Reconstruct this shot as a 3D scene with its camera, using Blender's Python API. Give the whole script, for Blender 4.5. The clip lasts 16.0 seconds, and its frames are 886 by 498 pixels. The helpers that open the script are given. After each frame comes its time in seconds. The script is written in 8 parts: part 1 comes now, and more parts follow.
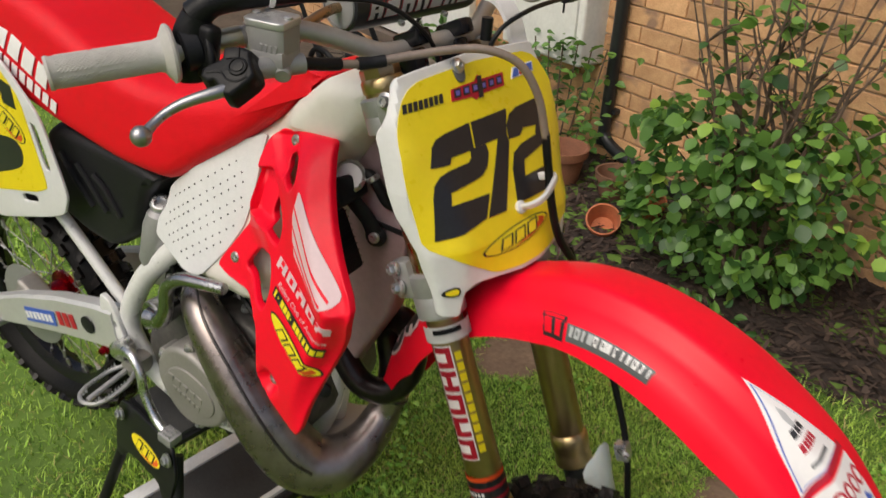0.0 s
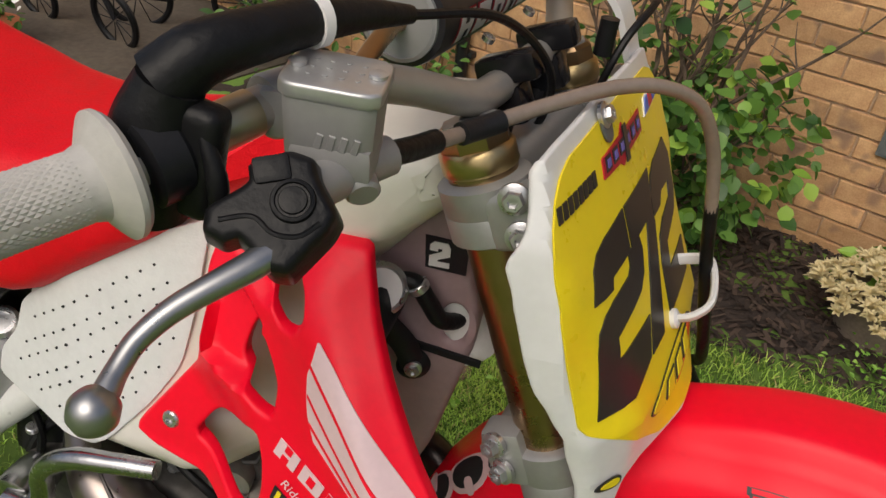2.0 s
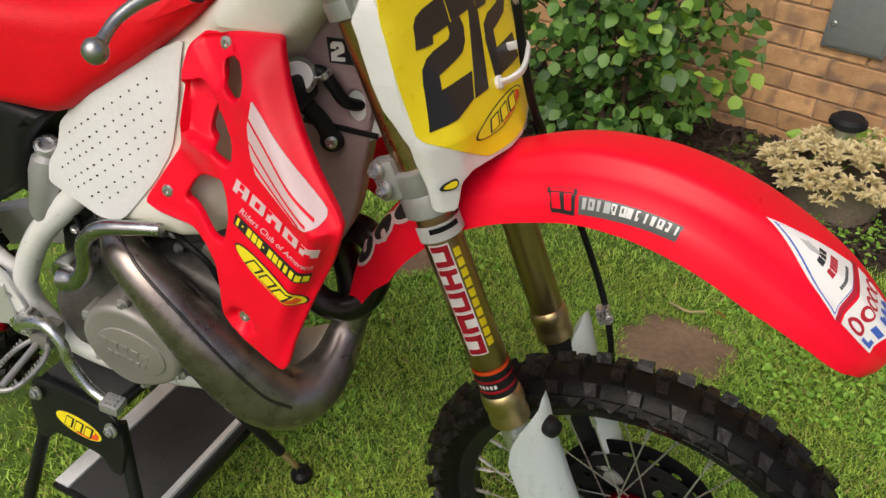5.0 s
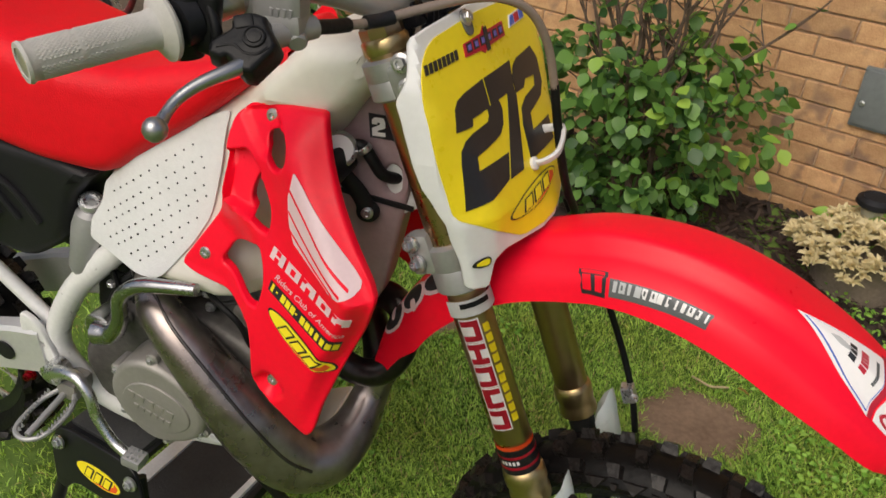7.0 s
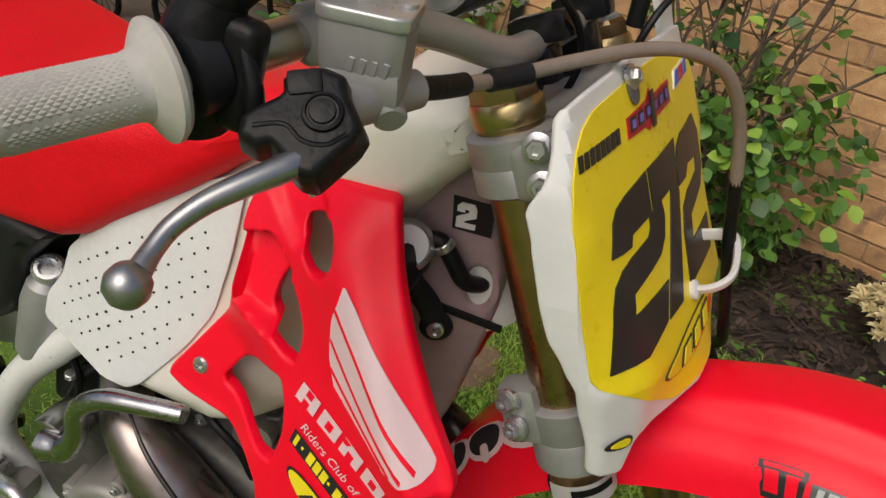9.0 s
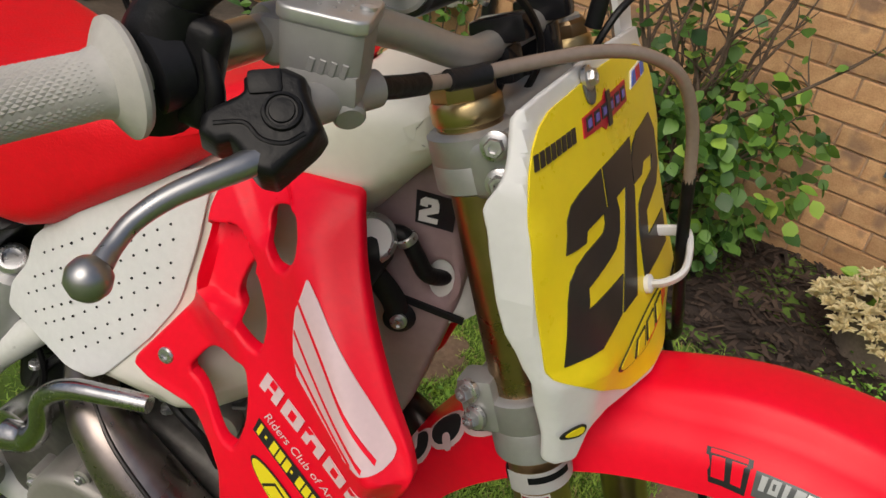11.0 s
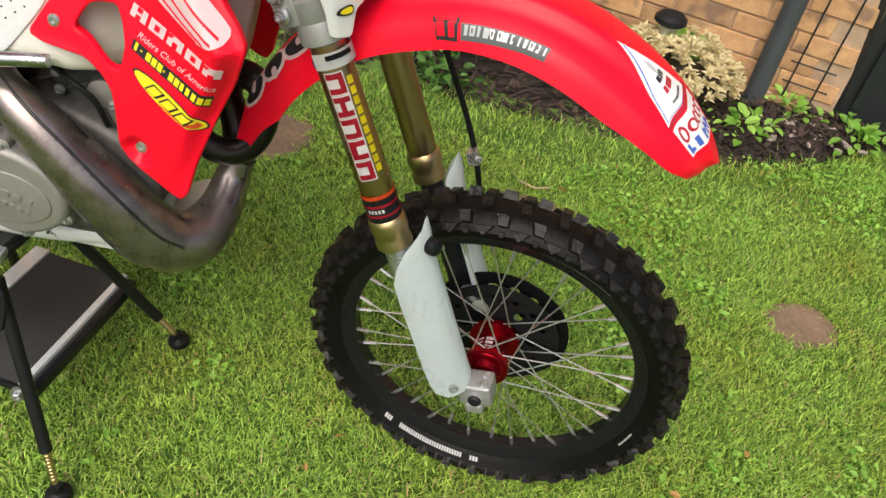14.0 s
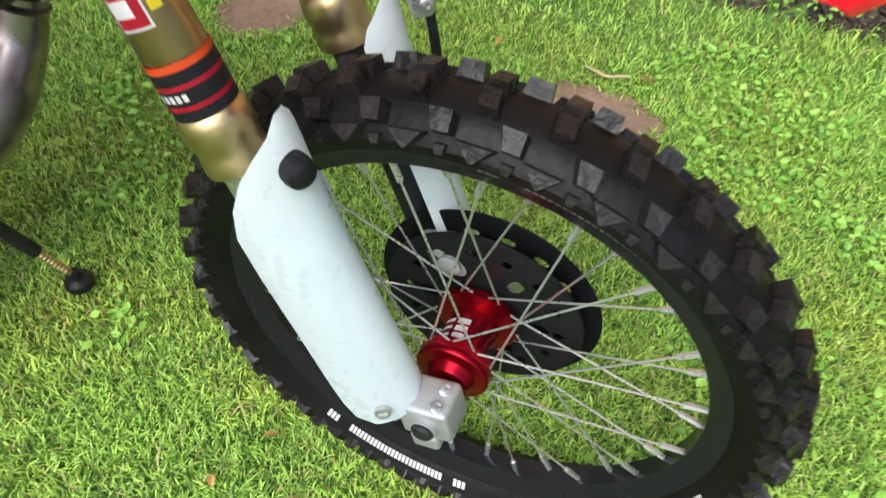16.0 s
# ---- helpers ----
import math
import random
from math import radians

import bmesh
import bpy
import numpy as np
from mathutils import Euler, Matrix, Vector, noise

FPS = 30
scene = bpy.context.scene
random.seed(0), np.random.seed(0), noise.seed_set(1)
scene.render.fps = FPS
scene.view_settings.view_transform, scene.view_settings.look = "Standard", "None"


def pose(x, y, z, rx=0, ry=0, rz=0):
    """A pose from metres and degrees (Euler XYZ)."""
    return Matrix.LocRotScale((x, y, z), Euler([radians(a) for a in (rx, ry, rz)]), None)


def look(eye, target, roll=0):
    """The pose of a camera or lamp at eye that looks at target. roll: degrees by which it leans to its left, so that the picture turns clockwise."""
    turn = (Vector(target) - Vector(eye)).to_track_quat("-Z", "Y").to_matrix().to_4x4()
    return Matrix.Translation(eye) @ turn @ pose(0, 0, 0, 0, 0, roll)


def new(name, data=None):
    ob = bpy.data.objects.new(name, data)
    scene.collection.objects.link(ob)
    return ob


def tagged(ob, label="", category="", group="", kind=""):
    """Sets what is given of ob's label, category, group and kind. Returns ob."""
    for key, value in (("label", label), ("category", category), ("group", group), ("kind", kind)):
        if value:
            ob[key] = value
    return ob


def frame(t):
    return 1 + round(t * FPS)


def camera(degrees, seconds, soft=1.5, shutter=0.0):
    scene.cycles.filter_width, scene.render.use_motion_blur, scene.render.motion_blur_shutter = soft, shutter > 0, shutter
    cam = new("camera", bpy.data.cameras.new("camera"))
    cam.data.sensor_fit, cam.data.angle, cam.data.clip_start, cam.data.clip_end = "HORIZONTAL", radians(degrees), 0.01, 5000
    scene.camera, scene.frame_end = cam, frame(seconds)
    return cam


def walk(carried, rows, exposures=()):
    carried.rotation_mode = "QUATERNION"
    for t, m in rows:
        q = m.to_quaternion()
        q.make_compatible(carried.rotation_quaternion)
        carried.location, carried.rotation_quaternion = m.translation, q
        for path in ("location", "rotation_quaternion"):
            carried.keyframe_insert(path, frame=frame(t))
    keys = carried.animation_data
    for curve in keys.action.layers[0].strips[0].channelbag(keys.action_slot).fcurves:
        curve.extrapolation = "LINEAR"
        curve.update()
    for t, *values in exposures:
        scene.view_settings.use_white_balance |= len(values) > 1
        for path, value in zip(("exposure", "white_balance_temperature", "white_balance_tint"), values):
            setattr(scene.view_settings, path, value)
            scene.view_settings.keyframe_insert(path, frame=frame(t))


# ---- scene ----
cam = camera(60.4, 16.0, soft=1.45, shutter=0.39)
PATH = [
    (0, (0.1424, -0.7251, 1.4398), (-0.9923, 0.9183, 0.2990), 2.30),
    (0.5, (-0.0213, -0.6165, 1.4214), (-1.1116, 1.0606, 0.2864), 2.50),
    (1, (-0.2164, -0.5406, 1.4053), (-1.1111, 1.2069, 0.2059), 3.10),
    (1.5, (-0.3033, -0.5005, 1.3950), (-0.9193, 1.3231, 0.1357), 5.40),
    (2, (-0.3072, -0.4868, 1.3903), (-0.8474, 1.3367, 0.0955), 5.80),
    (2.5, (-0.2944, -0.4860, 1.3903), (-0.8115, 1.3321, 0.0794), 5.80),
    (3, (-0.2582, -0.5395, 1.3731), (-0.6922, 1.2748, 0.0287), 6.20),
    (3.5, (-0.1509, -0.6541, 1.3662), (-0.5668, 1.1334, -0.0207), 5.00),
    (4, (-0.0586, -0.7495, 1.3915), (-0.5892, 0.9997, -0.0046), 2.30),
    (4.5, (-0.0525, -0.7646, 1.3903), (-0.6369, 0.9721, 0.0012), 1.20),
    (7, (-0.0684, -0.7672, 1.4214), (-0.7606, 1.0321, 0.1667), 2.30),
    (7.5, (-0.2160, -0.6240, 1.3789), (-0.9646, 1.1946, 0.1852), 4.70),
    (8, (-0.2805, -0.5284, 1.3559), (-0.9886, 1.2869, 0.1334), 5.90),
    (8.5, (-0.2800, -0.5202, 1.3582), (-0.9632, 1.2843, 0.1069), 6.40),
    (11, (-0.2683, -0.5267, 1.3731), (-0.8496, 1.2968, 0.0978), 8.70),
    (11.5, (-0.2526, -0.5376, 1.3719), (-0.8079, 1.2705, 0.0621), 8.30),
    (12, (-0.1838, -0.5948, 1.3501), (-0.6966, 1.1860, -0.0138), 7.50),
    (12.5, (-0.0690, -0.7038, 1.3535), (-0.5221, 1.0331, -0.0828), 6.80),
    (13, (-0.0574, -0.7953, 1.3524), (-0.4165, 0.8962, -0.1633), 6.10),
    (13.5, (-0.0780, -0.9068, 1.3490), (-0.2581, 0.7965, -0.1852), 8.40),
    (14, (-0.0698, -0.9393, 1.3547), (-0.1638, 0.7805, -0.1702), 9.80),
    (14.5, (-0.0451, -0.9224, 1.3386), (-0.1357, 0.7755, -0.2105), 9.00),
    (15, (0.0602, -0.7872, 1.2892), (-0.1087, 0.8482, -0.3186), 7.50),
    (15.5, (0.0956, -0.5888, 1.1546), (-0.2156, 0.9232, -0.5509), 4.60),
    (16, (0.0756, -0.4622, 1.0085), (-0.2797, 0.9766, -0.7498), 3.70),
]
walk(cam, [(t, look(eye, target, roll)) for t, eye, target, roll in PATH],
     [(0, -0.38, 6550, 9), (1.5, -0.54, 6550, 9), (3.0, -0.54, 6550, 9), (4.0, -0.42, 6550, 9), (4.6, -0.35, 6550, 9), (7.0, -0.42, 6550, 9), (8.0, -0.55, 6550, 9), (12.0, -0.54, 6550, 9), (13.0, -0.34, 6500, 8), (13.5, -0.14, 6450, 8), (14.0, 0.06, 6400, 7), (15.0, 0.34, 6100, 6), (16.0, 0.70, 5750, 6)])


# ---- world, sun, exposure ----
world = bpy.data.worlds.new("world")
scene.world = world
world.use_nodes = True
wn = world.node_tree
sky = wn.nodes.new("ShaderNodeTexSky")
sky.sky_type = "NISHITA"
sky.sun_disc = False
sky.sun_elevation, sky.sun_rotation = radians(51), radians(188)
sky.air_density, sky.dust_density, sky.ozone_density = 1.0, 6.0, 1.0
wn.nodes["Background"].inputs["Strength"].default_value = 0.15
wn.links.new(sky.outputs[0], wn.nodes["Background"].inputs["Color"])
sun = new("sun", bpy.data.lights.new("sun", "SUN"))
sun.data.energy, sun.data.angle, sun.data.color = 1.5, radians(50), (1.0, 0.965, 0.90)
sun.matrix_world = look((-0.6, -4.0, 5), (0, 0, 0))


# ---- materials ----
def mat(name, col, rough=0.5, metal=0.0, var=0.0, scale=8.0, bump=0.0, bscale=120.0, coat=0.0, col2=None, rvar=0.0, spec=0.5, trans=0.0, rand=0.0, sss=0.0):
    m = bpy.data.materials.new(name)
    m.use_nodes = True
    nt = m.node_tree
    b = nt.nodes["Principled BSDF"]
    b.inputs["Base Color"].default_value = (*col, 1)
    b.inputs["Roughness"].default_value = rough
    b.inputs["Metallic"].default_value = metal
    b.inputs["Coat Weight"].default_value = coat
    b.inputs["Coat Roughness"].default_value = 0.12
    b.inputs["Specular IOR Level"].default_value = spec
    b.inputs["Transmission Weight"].default_value = trans
    if sss:
        b.inputs["Subsurface Weight"].default_value = sss
        b.inputs["Subsurface Radius"].default_value = (0.01, 0.008, 0.006)
        b.inputs["Subsurface Scale"].default_value = 0.3
    tc = nt.nodes.new("ShaderNodeTexCoord")
    if var or rvar or col2:
        n1 = nt.nodes.new("ShaderNodeTexNoise")
        n1.inputs["Scale"].default_value, n1.inputs["Detail"].default_value = scale, 5
        nt.links.new(tc.outputs["Object"], n1.inputs["Vector"])
        n2 = nt.nodes.new("ShaderNodeTexNoise")
        n2.inputs["Scale"].default_value, n2.inputs["Detail"].default_value = scale * 9, 3
        nt.links.new(tc.outputs["Object"], n2.inputs["Vector"])
        av = nt.nodes.new("ShaderNodeMath")
        av.operation = "MULTIPLY_ADD"
        nt.links.new(n2.outputs["Fac"], av.inputs[0])
        av.inputs[1].default_value = 0.45
        sub = nt.nodes.new("ShaderNodeMath")
        sub.operation = "MULTIPLY"
        sub.inputs[1].default_value = 0.55
        nt.links.new(n1.outputs["Fac"], sub.inputs[0])
        nt.links.new(sub.outputs[0], av.inputs[2])
        fac = av.outputs[0]
        if var or col2:
            ramp = nt.nodes.new("ShaderNodeValToRGB")
            lo = [max(0, c * (1 - var)) for c in col]
            hi = [min(1, c * (1 + var)) for c in col] if col2 is None else col2
            ramp.color_ramp.elements[0].position, ramp.color_ramp.elements[1].position = 0.34, 0.66
            ramp.color_ramp.elements[0].color, ramp.color_ramp.elements[1].color = (*lo, 1), (*hi, 1)
            nt.links.new(fac, ramp.inputs[0])
            out = ramp.outputs[0]
            if rand:
                oi = nt.nodes.new("ShaderNodeObjectInfo")
                hs = nt.nodes.new("ShaderNodeHueSaturation")
                mr = nt.nodes.new("ShaderNodeMapRange")
                mr.inputs["To Min"].default_value, mr.inputs["To Max"].default_value = 1 - rand, 1 + rand
                nt.links.new(oi.outputs["Random"], mr.inputs["Value"])
                nt.links.new(mr.outputs[0], hs.inputs["Value"])
                nt.links.new(out, hs.inputs["Color"])
                out = hs.outputs[0]
            nt.links.new(out, b.inputs["Base Color"])
        if rvar:
            mr = nt.nodes.new("ShaderNodeMapRange")
            mr.inputs["From Min"].default_value, mr.inputs["From Max"].default_value = 0.3, 0.7
            mr.inputs["To Min"].default_value, mr.inputs["To Max"].default_value = max(0.02, rough - rvar), min(1, rough + rvar)
            nt.links.new(fac, mr.inputs["Value"])
            nt.links.new(mr.outputs[0], b.inputs["Roughness"])
    if bump:
        nb = nt.nodes.new("ShaderNodeTexNoise")
        nb.inputs["Scale"].default_value, nb.inputs["Detail"].default_value = bscale, 4
        nt.links.new(tc.outputs["Object"], nb.inputs["Vector"])
        bp = nt.nodes.new("ShaderNodeBump")
        bp.inputs["Strength"].default_value, bp.inputs["Distance"].default_value = bump, 0.002
        nt.links.new(nb.outputs["Fac"], bp.inputs["Height"])
        nt.links.new(bp.outputs[0], b.inputs["Normal"])
    return m


RED = mat("red_plastic", (0.88, 0.002, 0.024), 0.36, spec=0.28, var=0.05, scale=14, rvar=0.1, bump=0.05, bscale=300)
RED_SEAT = mat("red_vinyl", (0.74, 0.003, 0.013), 0.5, spec=0.25, var=0.08, scale=10, bump=0.35, bscale=420, rvar=0.08)
WHITE = mat("white_plastic", (0.69, 0.69, 0.69), 0.36, var=0.04, scale=12, rvar=0.1)


def chipped(m, base=(0.03, 0.028, 0.026)):
    """Paint flaked off in small ragged spots, clustered by a broad mask."""
    nt = m.node_tree
    b = nt.nodes["Principled BSDF"]
    tc = nt.nodes.new("ShaderNodeTexCoord")
    facs = []
    for sc, lo, hi in ((38, 0.60, 0.63), (6, 0.50, 0.60)):
        n = nt.nodes.new("ShaderNodeTexNoise")
        n.inputs["Scale"].default_value, n.inputs["Detail"].default_value = sc, 5
        nt.links.new(tc.outputs["Object"], n.inputs["Vector"])
        r = nt.nodes.new("ShaderNodeMapRange")
        r.inputs["From Min"].default_value, r.inputs["From Max"].default_value = lo, hi
        nt.links.new(n.outputs["Fac"], r.inputs["Value"])
        facs.append(r.outputs[0])
    mu = nt.nodes.new("ShaderNodeMath")
    mu.operation = "MULTIPLY"
    nt.links.new(facs[0], mu.inputs[0])
    nt.links.new(facs[1], mu.inputs[1])
    mx = nt.nodes.new("ShaderNodeMixRGB")
    mx.inputs[2].default_value = (*base, 1)
    nt.links.new(b.inputs["Base Color"].links[0].from_socket, mx.inputs[1])
    nt.links.new(mu.outputs[0], mx.inputs[0])
    nt.links.new(mx.outputs[0], b.inputs["Base Color"])
    return m


TANK = mat("aged_white_plastic", (0.71, 0.69, 0.625), 0.4, var=0.04, scale=9, rvar=0.1)
GRIPTAPE = mat("white_grip_plate", (0.67, 0.68, 0.68), 0.5, var=0.05, scale=16, bump=0.25, bscale=400)
FRAMEW = chipped(mat("white_frame_paint", (0.70, 0.70, 0.69), 0.34, var=0.06, scale=15, coat=0.2))
YELLOW = mat("yellow_vinyl", (0.86, 0.68, 0.016), 0.30, var=0.04, scale=10, rvar=0.06)
LEMON = mat("lemon_ink", (0.85, 0.70, 0.02), 0.4)
BLACKV = mat("black_vinyl", (0.018, 0.018, 0.022), 0.35, var=0.2, scale=20)
WHITEV = mat("white_vinyl", (0.82, 0.80, 0.80), 0.4, var=0.03, scale=20)
PINKV = mat("pale_pink_vinyl", (0.72, 0.53, 0.56), 0.4, var=0.04, scale=20)
CRIMSON = mat("crimson_ink", (0.45, 0.01, 0.03), 0.4)
ORANGE = mat("orange_ink", (0.75, 0.10, 0.02), 0.4)
BLUEINK = mat("blue_ink", (0.05, 0.12, 0.5), 0.4)
PURPLE = mat("purple_ink", (0.15, 0.12, 0.45), 0.4)
GREYV = mat("grey_vinyl", (0.10, 0.105, 0.11), 0.4)
PALEGREYV = mat("pale_grey_ink", (0.50, 0.51, 0.52), 0.4)
GOLD = mat("bronze_anodised", (0.40, 0.27, 0.15), 0.32, metal=1.0, var=0.08, scale=10, rvar=0.08)
GOLD2 = mat("brass_anodised", (0.50, 0.38, 0.19), 0.36, metal=1.0, var=0.08, scale=20, rvar=0.08)
CHROME = mat("polished_steel", (0.52, 0.52, 0.53), 0.30, metal=0.85, rvar=0.08, scale=30)
ALU = mat("cast_aluminium", (0.37, 0.37, 0.37), 0.50, metal=0.55, var=0.08, scale=18, bump=0.05, bscale=500, rvar=0.1)
MCAST = mat("matt_cast_alloy", (0.31, 0.305, 0.30), 0.55, metal=0.4, var=0.07, scale=20, bump=0.05, bscale=500, rvar=0.06)
ALU2 = mat("grey_cast_alloy", (0.31, 0.295, 0.275), 0.55, metal=0.5, var=0.1, scale=14, bump=0.1, bscale=400, rvar=0.08)
BRIGHT = mat("brushed_aluminium", (0.66, 0.66, 0.67), 0.28, metal=1.0, var=0.06, scale=20, rvar=0.1)
SATIN = mat("satin_aluminium", (0.36, 0.36, 0.365), 0.33, metal=0.9, var=0.08, scale=25, rvar=0.08)
SATINCAP = mat("satin_cap", (0.50, 0.50, 0.50), 0.34, metal=0.6, var=0.06, scale=30, rvar=0.06)
BARM = mat("titanium_grey_bar", (0.38, 0.36, 0.33), 0.46, metal=0.55, var=0.08, scale=14, rvar=0.08)
STEELPIPE = mat("raw_heat_tinted_steel", (0.165, 0.135, 0.122), 0.29, metal=0.9, col2=(0.36, 0.315, 0.30), scale=4, rvar=0.10, bump=0.05, bscale=60)
WELD = mat("dark_weld", (0.06, 0.055, 0.055), 0.4, metal=0.8, var=0.3, scale=60)
BLACKP = mat("black_plastic", (0.014, 0.014, 0.016), 0.45, spec=0.22, var=0.2, scale=30, rvar=0.1, bump=0.1, bscale=300)
BLACKGLOSS = mat("gloss_black", (0.010, 0.010, 0.012), 0.22, spec=0.22, coat=0.04, var=0.2, scale=12)
RUBBER = mat("black_rubber", (0.008, 0.008, 0.009), 0.42, spec=0.22, var=0.3, scale=12, rvar=0.12, bump=0.3, bscale=180)
# One rubber in two tones: shaded gaps darker here, sky-lit blocks lighter below.
TYRE = mat("tyre_rubber", (0.004, 0.0037, 0.0037), 0.42, col2=(0.008, 0.0075, 0.007), scale=14, rvar=0.12, bump=0.5, bscale=110, spec=0.13)
KNOB = mat("scuffed_tread_rubber", (0.007, 0.0062, 0.0058), 0.30, col2=(0.021, 0.018, 0.0165), scale=22, rvar=0.16, bump=0.9, bscale=110, spec=0.20)
SWING = mat("bare_swingarm_alloy", (0.62, 0.62, 0.61), 0.42, metal=0.45, var=0.07, scale=14, rvar=0.08)
PALEALU = mat("pale_worn_metal", (0.70, 0.71, 0.72), 0.45, metal=0.2, var=0.1, scale=18, rvar=0.1)
GRIPR = mat("grey_grip_rubber", (0.46, 0.445, 0.415), 0.6, var=0.08, scale=16, bump=0.3, bscale=200)
REDANO = mat("red_anodised", (0.30, 0.003, 0.012), 0.25, metal=0.9, var=0.1, scale=20)
HOSE = mat("smoked_clear_hose", (0.23, 0.18, 0.15), 0.25, var=0.1, scale=20, coat=0.3)
# White panel; the bodywork's red reflection and the shade are mixed into this mauve.
PANEL = mat("dusty_mauve_plastic", (0.34, 0.24, 0.255), 0.5, var=0.1, scale=12)
DISCG = mat("matt_black_plastic", (0.005, 0.005, 0.006), 0.5, spec=0.10, var=0.2, scale=30)
GUARD = mat("milky_fork_guard", (0.79, 0.86, 0.88), 0.3, var=0.012, scale=9, rvar=0.06, sss=0.2)
MAT_T = mat("rubber_mat", (0.03, 0.03, 0.03), 0.7, var=0.25, scale=14, bump=0.6, bscale=260)
STANDB = mat("black_powder_coat", (0.010, 0.010, 0.011), 0.4, spec=0.3, var=0.2, scale=30)
GAUGE = mat("gauge_face", (0.75, 0.72, 0.72), 0.3)


# ---- mesh helpers ----
UNIT = 0.92  # metres to one drawing unit


def metres(m):
    """A pose in drawing units as one in metres."""
    r = m.copy()
    r.translation = m.translation * UNIT
    return r


def part(name, bm, material, parent=None, label="", frame_m=None, smooth=38):
    """One mesh object from a bmesh, under a parent, in the local space frame_m."""
    me = bpy.data.meshes.new(name)
    bm.transform(Matrix.Scale(UNIT, 4))
    bmesh.ops.recalc_face_normals(bm, faces=bm.faces[:])
    bm.to_mesh(me)
    bm.free()
    if smooth:
        me.shade_smooth()
        me.set_sharp_from_angle(angle=radians(smooth))
    me.materials.append(material)
    ob = new(name, me)
    if parent is not None:
        ob.parent = parent
    m = metres(frame_m) if frame_m is not None else Matrix()
    ob["_w"] = [c for r in m for c in r]
    base = Matrix()
    if parent is not None:
        pw = parent.get("_w")
        base = Matrix([pw[i * 4:i * 4 + 4] for i in range(4)]) if pw else parent.matrix_basis
    ob.matrix_basis = base.inverted() @ m
    if label:
        ob["label"] = label
    return ob


def thing(name, m, label, category, group="", kind=""):
    ob = new(name)
    m = metres(m)
    ob.empty_display_size = 0.1
    ob.matrix_basis = m
    ob["_w"] = [c for r in m for c in r]
    return tagged(ob, label, category, group, kind)


def solo(name, bm, material, label, category, group="", kind="", m=None, smooth=38):
    return tagged(part(name, bm, material, None, "", m, smooth), label, category, group, kind)


def cr(pts, n=6, closed=False):
    """Catmull-Rom through tuples of any length."""
    P = [np.array(p, float) for p in pts]
    k = len(P)
    out = []
    for i in range(k if closed else k - 1):
        p0 = P[(i - 1) % k] if closed or i > 0 else 2 * P[0] - P[1]
        p1, p2 = P[i], P[(i + 1) % k]
        p3 = P[(i + 2) % k] if closed or i + 2 < k else 2 * P[-1] - P[-2]
        for j in range(n):
            t = j / n
            out.append(0.5 * (2 * p1 + (p2 - p0) * t + (2 * p0 - 5 * p1 + 4 * p2 - p3) * t * t + (3 * p1 - p0 - 3 * p2 + p3) * t ** 3))
    if not closed:
        out.append(P[-1])
    return out


def ring_faces(bm, rings, caps=True, closed=False):
    vs = [[bm.verts.new(tuple(p)) for p in r] for r in rings]
    n = len(vs[0])
    for a, b in zip(vs, vs[1:] + ([vs[0]] if closed else [])):
        for i in range(n):
            bm.faces.new((a[i], a[(i + 1) % n], b[(i + 1) % n], b[i]))
    if caps and not closed:
        bm.faces.new(vs[0][::-1])
        bm.faces.new(vs[-1])
    return vs


def sweep(pts, r=None, n=12, smooth=6, closed=False, flat=None, bm=None, caps=True):
    """A tube along points (x, y, z[, r]); flat=(a, b) makes it an a by b oval or bar."""
    bm = bm or bmesh.new()
    P = cr(pts, smooth, closed) if smooth > 1 else [np.array(p, float) for p in pts]
    rings = []
    up = None
    k = len(P)
    for i, p in enumerate(P):
        a = P[(i - 1) % k] if closed or i > 0 else P[0]
        b = P[(i + 1) % k] if closed or i < k - 1 else P[-1]
        d = Vector(b[:3] - a[:3]).normalized()
        if up is None:
            up = Vector((0, 0, 1)) if abs(d.z) < 0.9 else Vector((1, 0, 0))
        up = (up - d * up.dot(d)).normalized()
        s = d.cross(up)
        rr = p[3] if len(p) > 3 else r
        ra, rb = (rr, rr) if flat is None else (flat[0], flat[1])
        c = Vector(p[:3])
        rings.append([c + s * (ra * math.cos(2 * math.pi * j / n)) + up * (rb * math.sin(2 * math.pi * j / n)) for j in range(n)])
    ring_faces(bm, rings, caps, closed)
    return bm


def lathe(profile, m=None, n=32, bm=None, caps=True):
    """Turns (radius, height) pairs about z, then places by m."""
    bm = bm or bmesh.new()
    m = m or Matrix()
    rings = [[m @ Vector((r * math.cos(2 * math.pi * j / n), r * math.sin(2 * math.pi * j / n), h)) for j in range(n)] for r, h in profile]
    ring_faces(bm, rings, caps)
    return bm


def along(a, b):
    """A frame at a whose z runs to b."""
    d = Vector(b) - Vector(a)
    return Matrix.Translation(a) @ d.to_track_quat("Z", "Y").to_matrix().to_4x4()


def box(sx, sy, sz, m=None, bevel=0.0, seg=2, bm=None):
    b2 = bmesh.new()
    bmesh.ops.create_cube(b2, size=1, matrix=Matrix.Diagonal((sx, sy, sz, 1)))
    if bevel:
        bmesh.ops.bevel(b2, geom=b2.edges[:], offset=bevel, segments=seg, profile=0.6, affect="EDGES")
    if m is not None:
        b2.transform(m)
    return merge(bm, b2)


def merge(bm, b2):
    if bm is None:
        return b2
    me = bpy.data.meshes.new("tmp")
    b2.to_mesh(me)
    b2.free()
    bm.from_mesh(me)
    bpy.data.meshes.remove(me)
    return bm


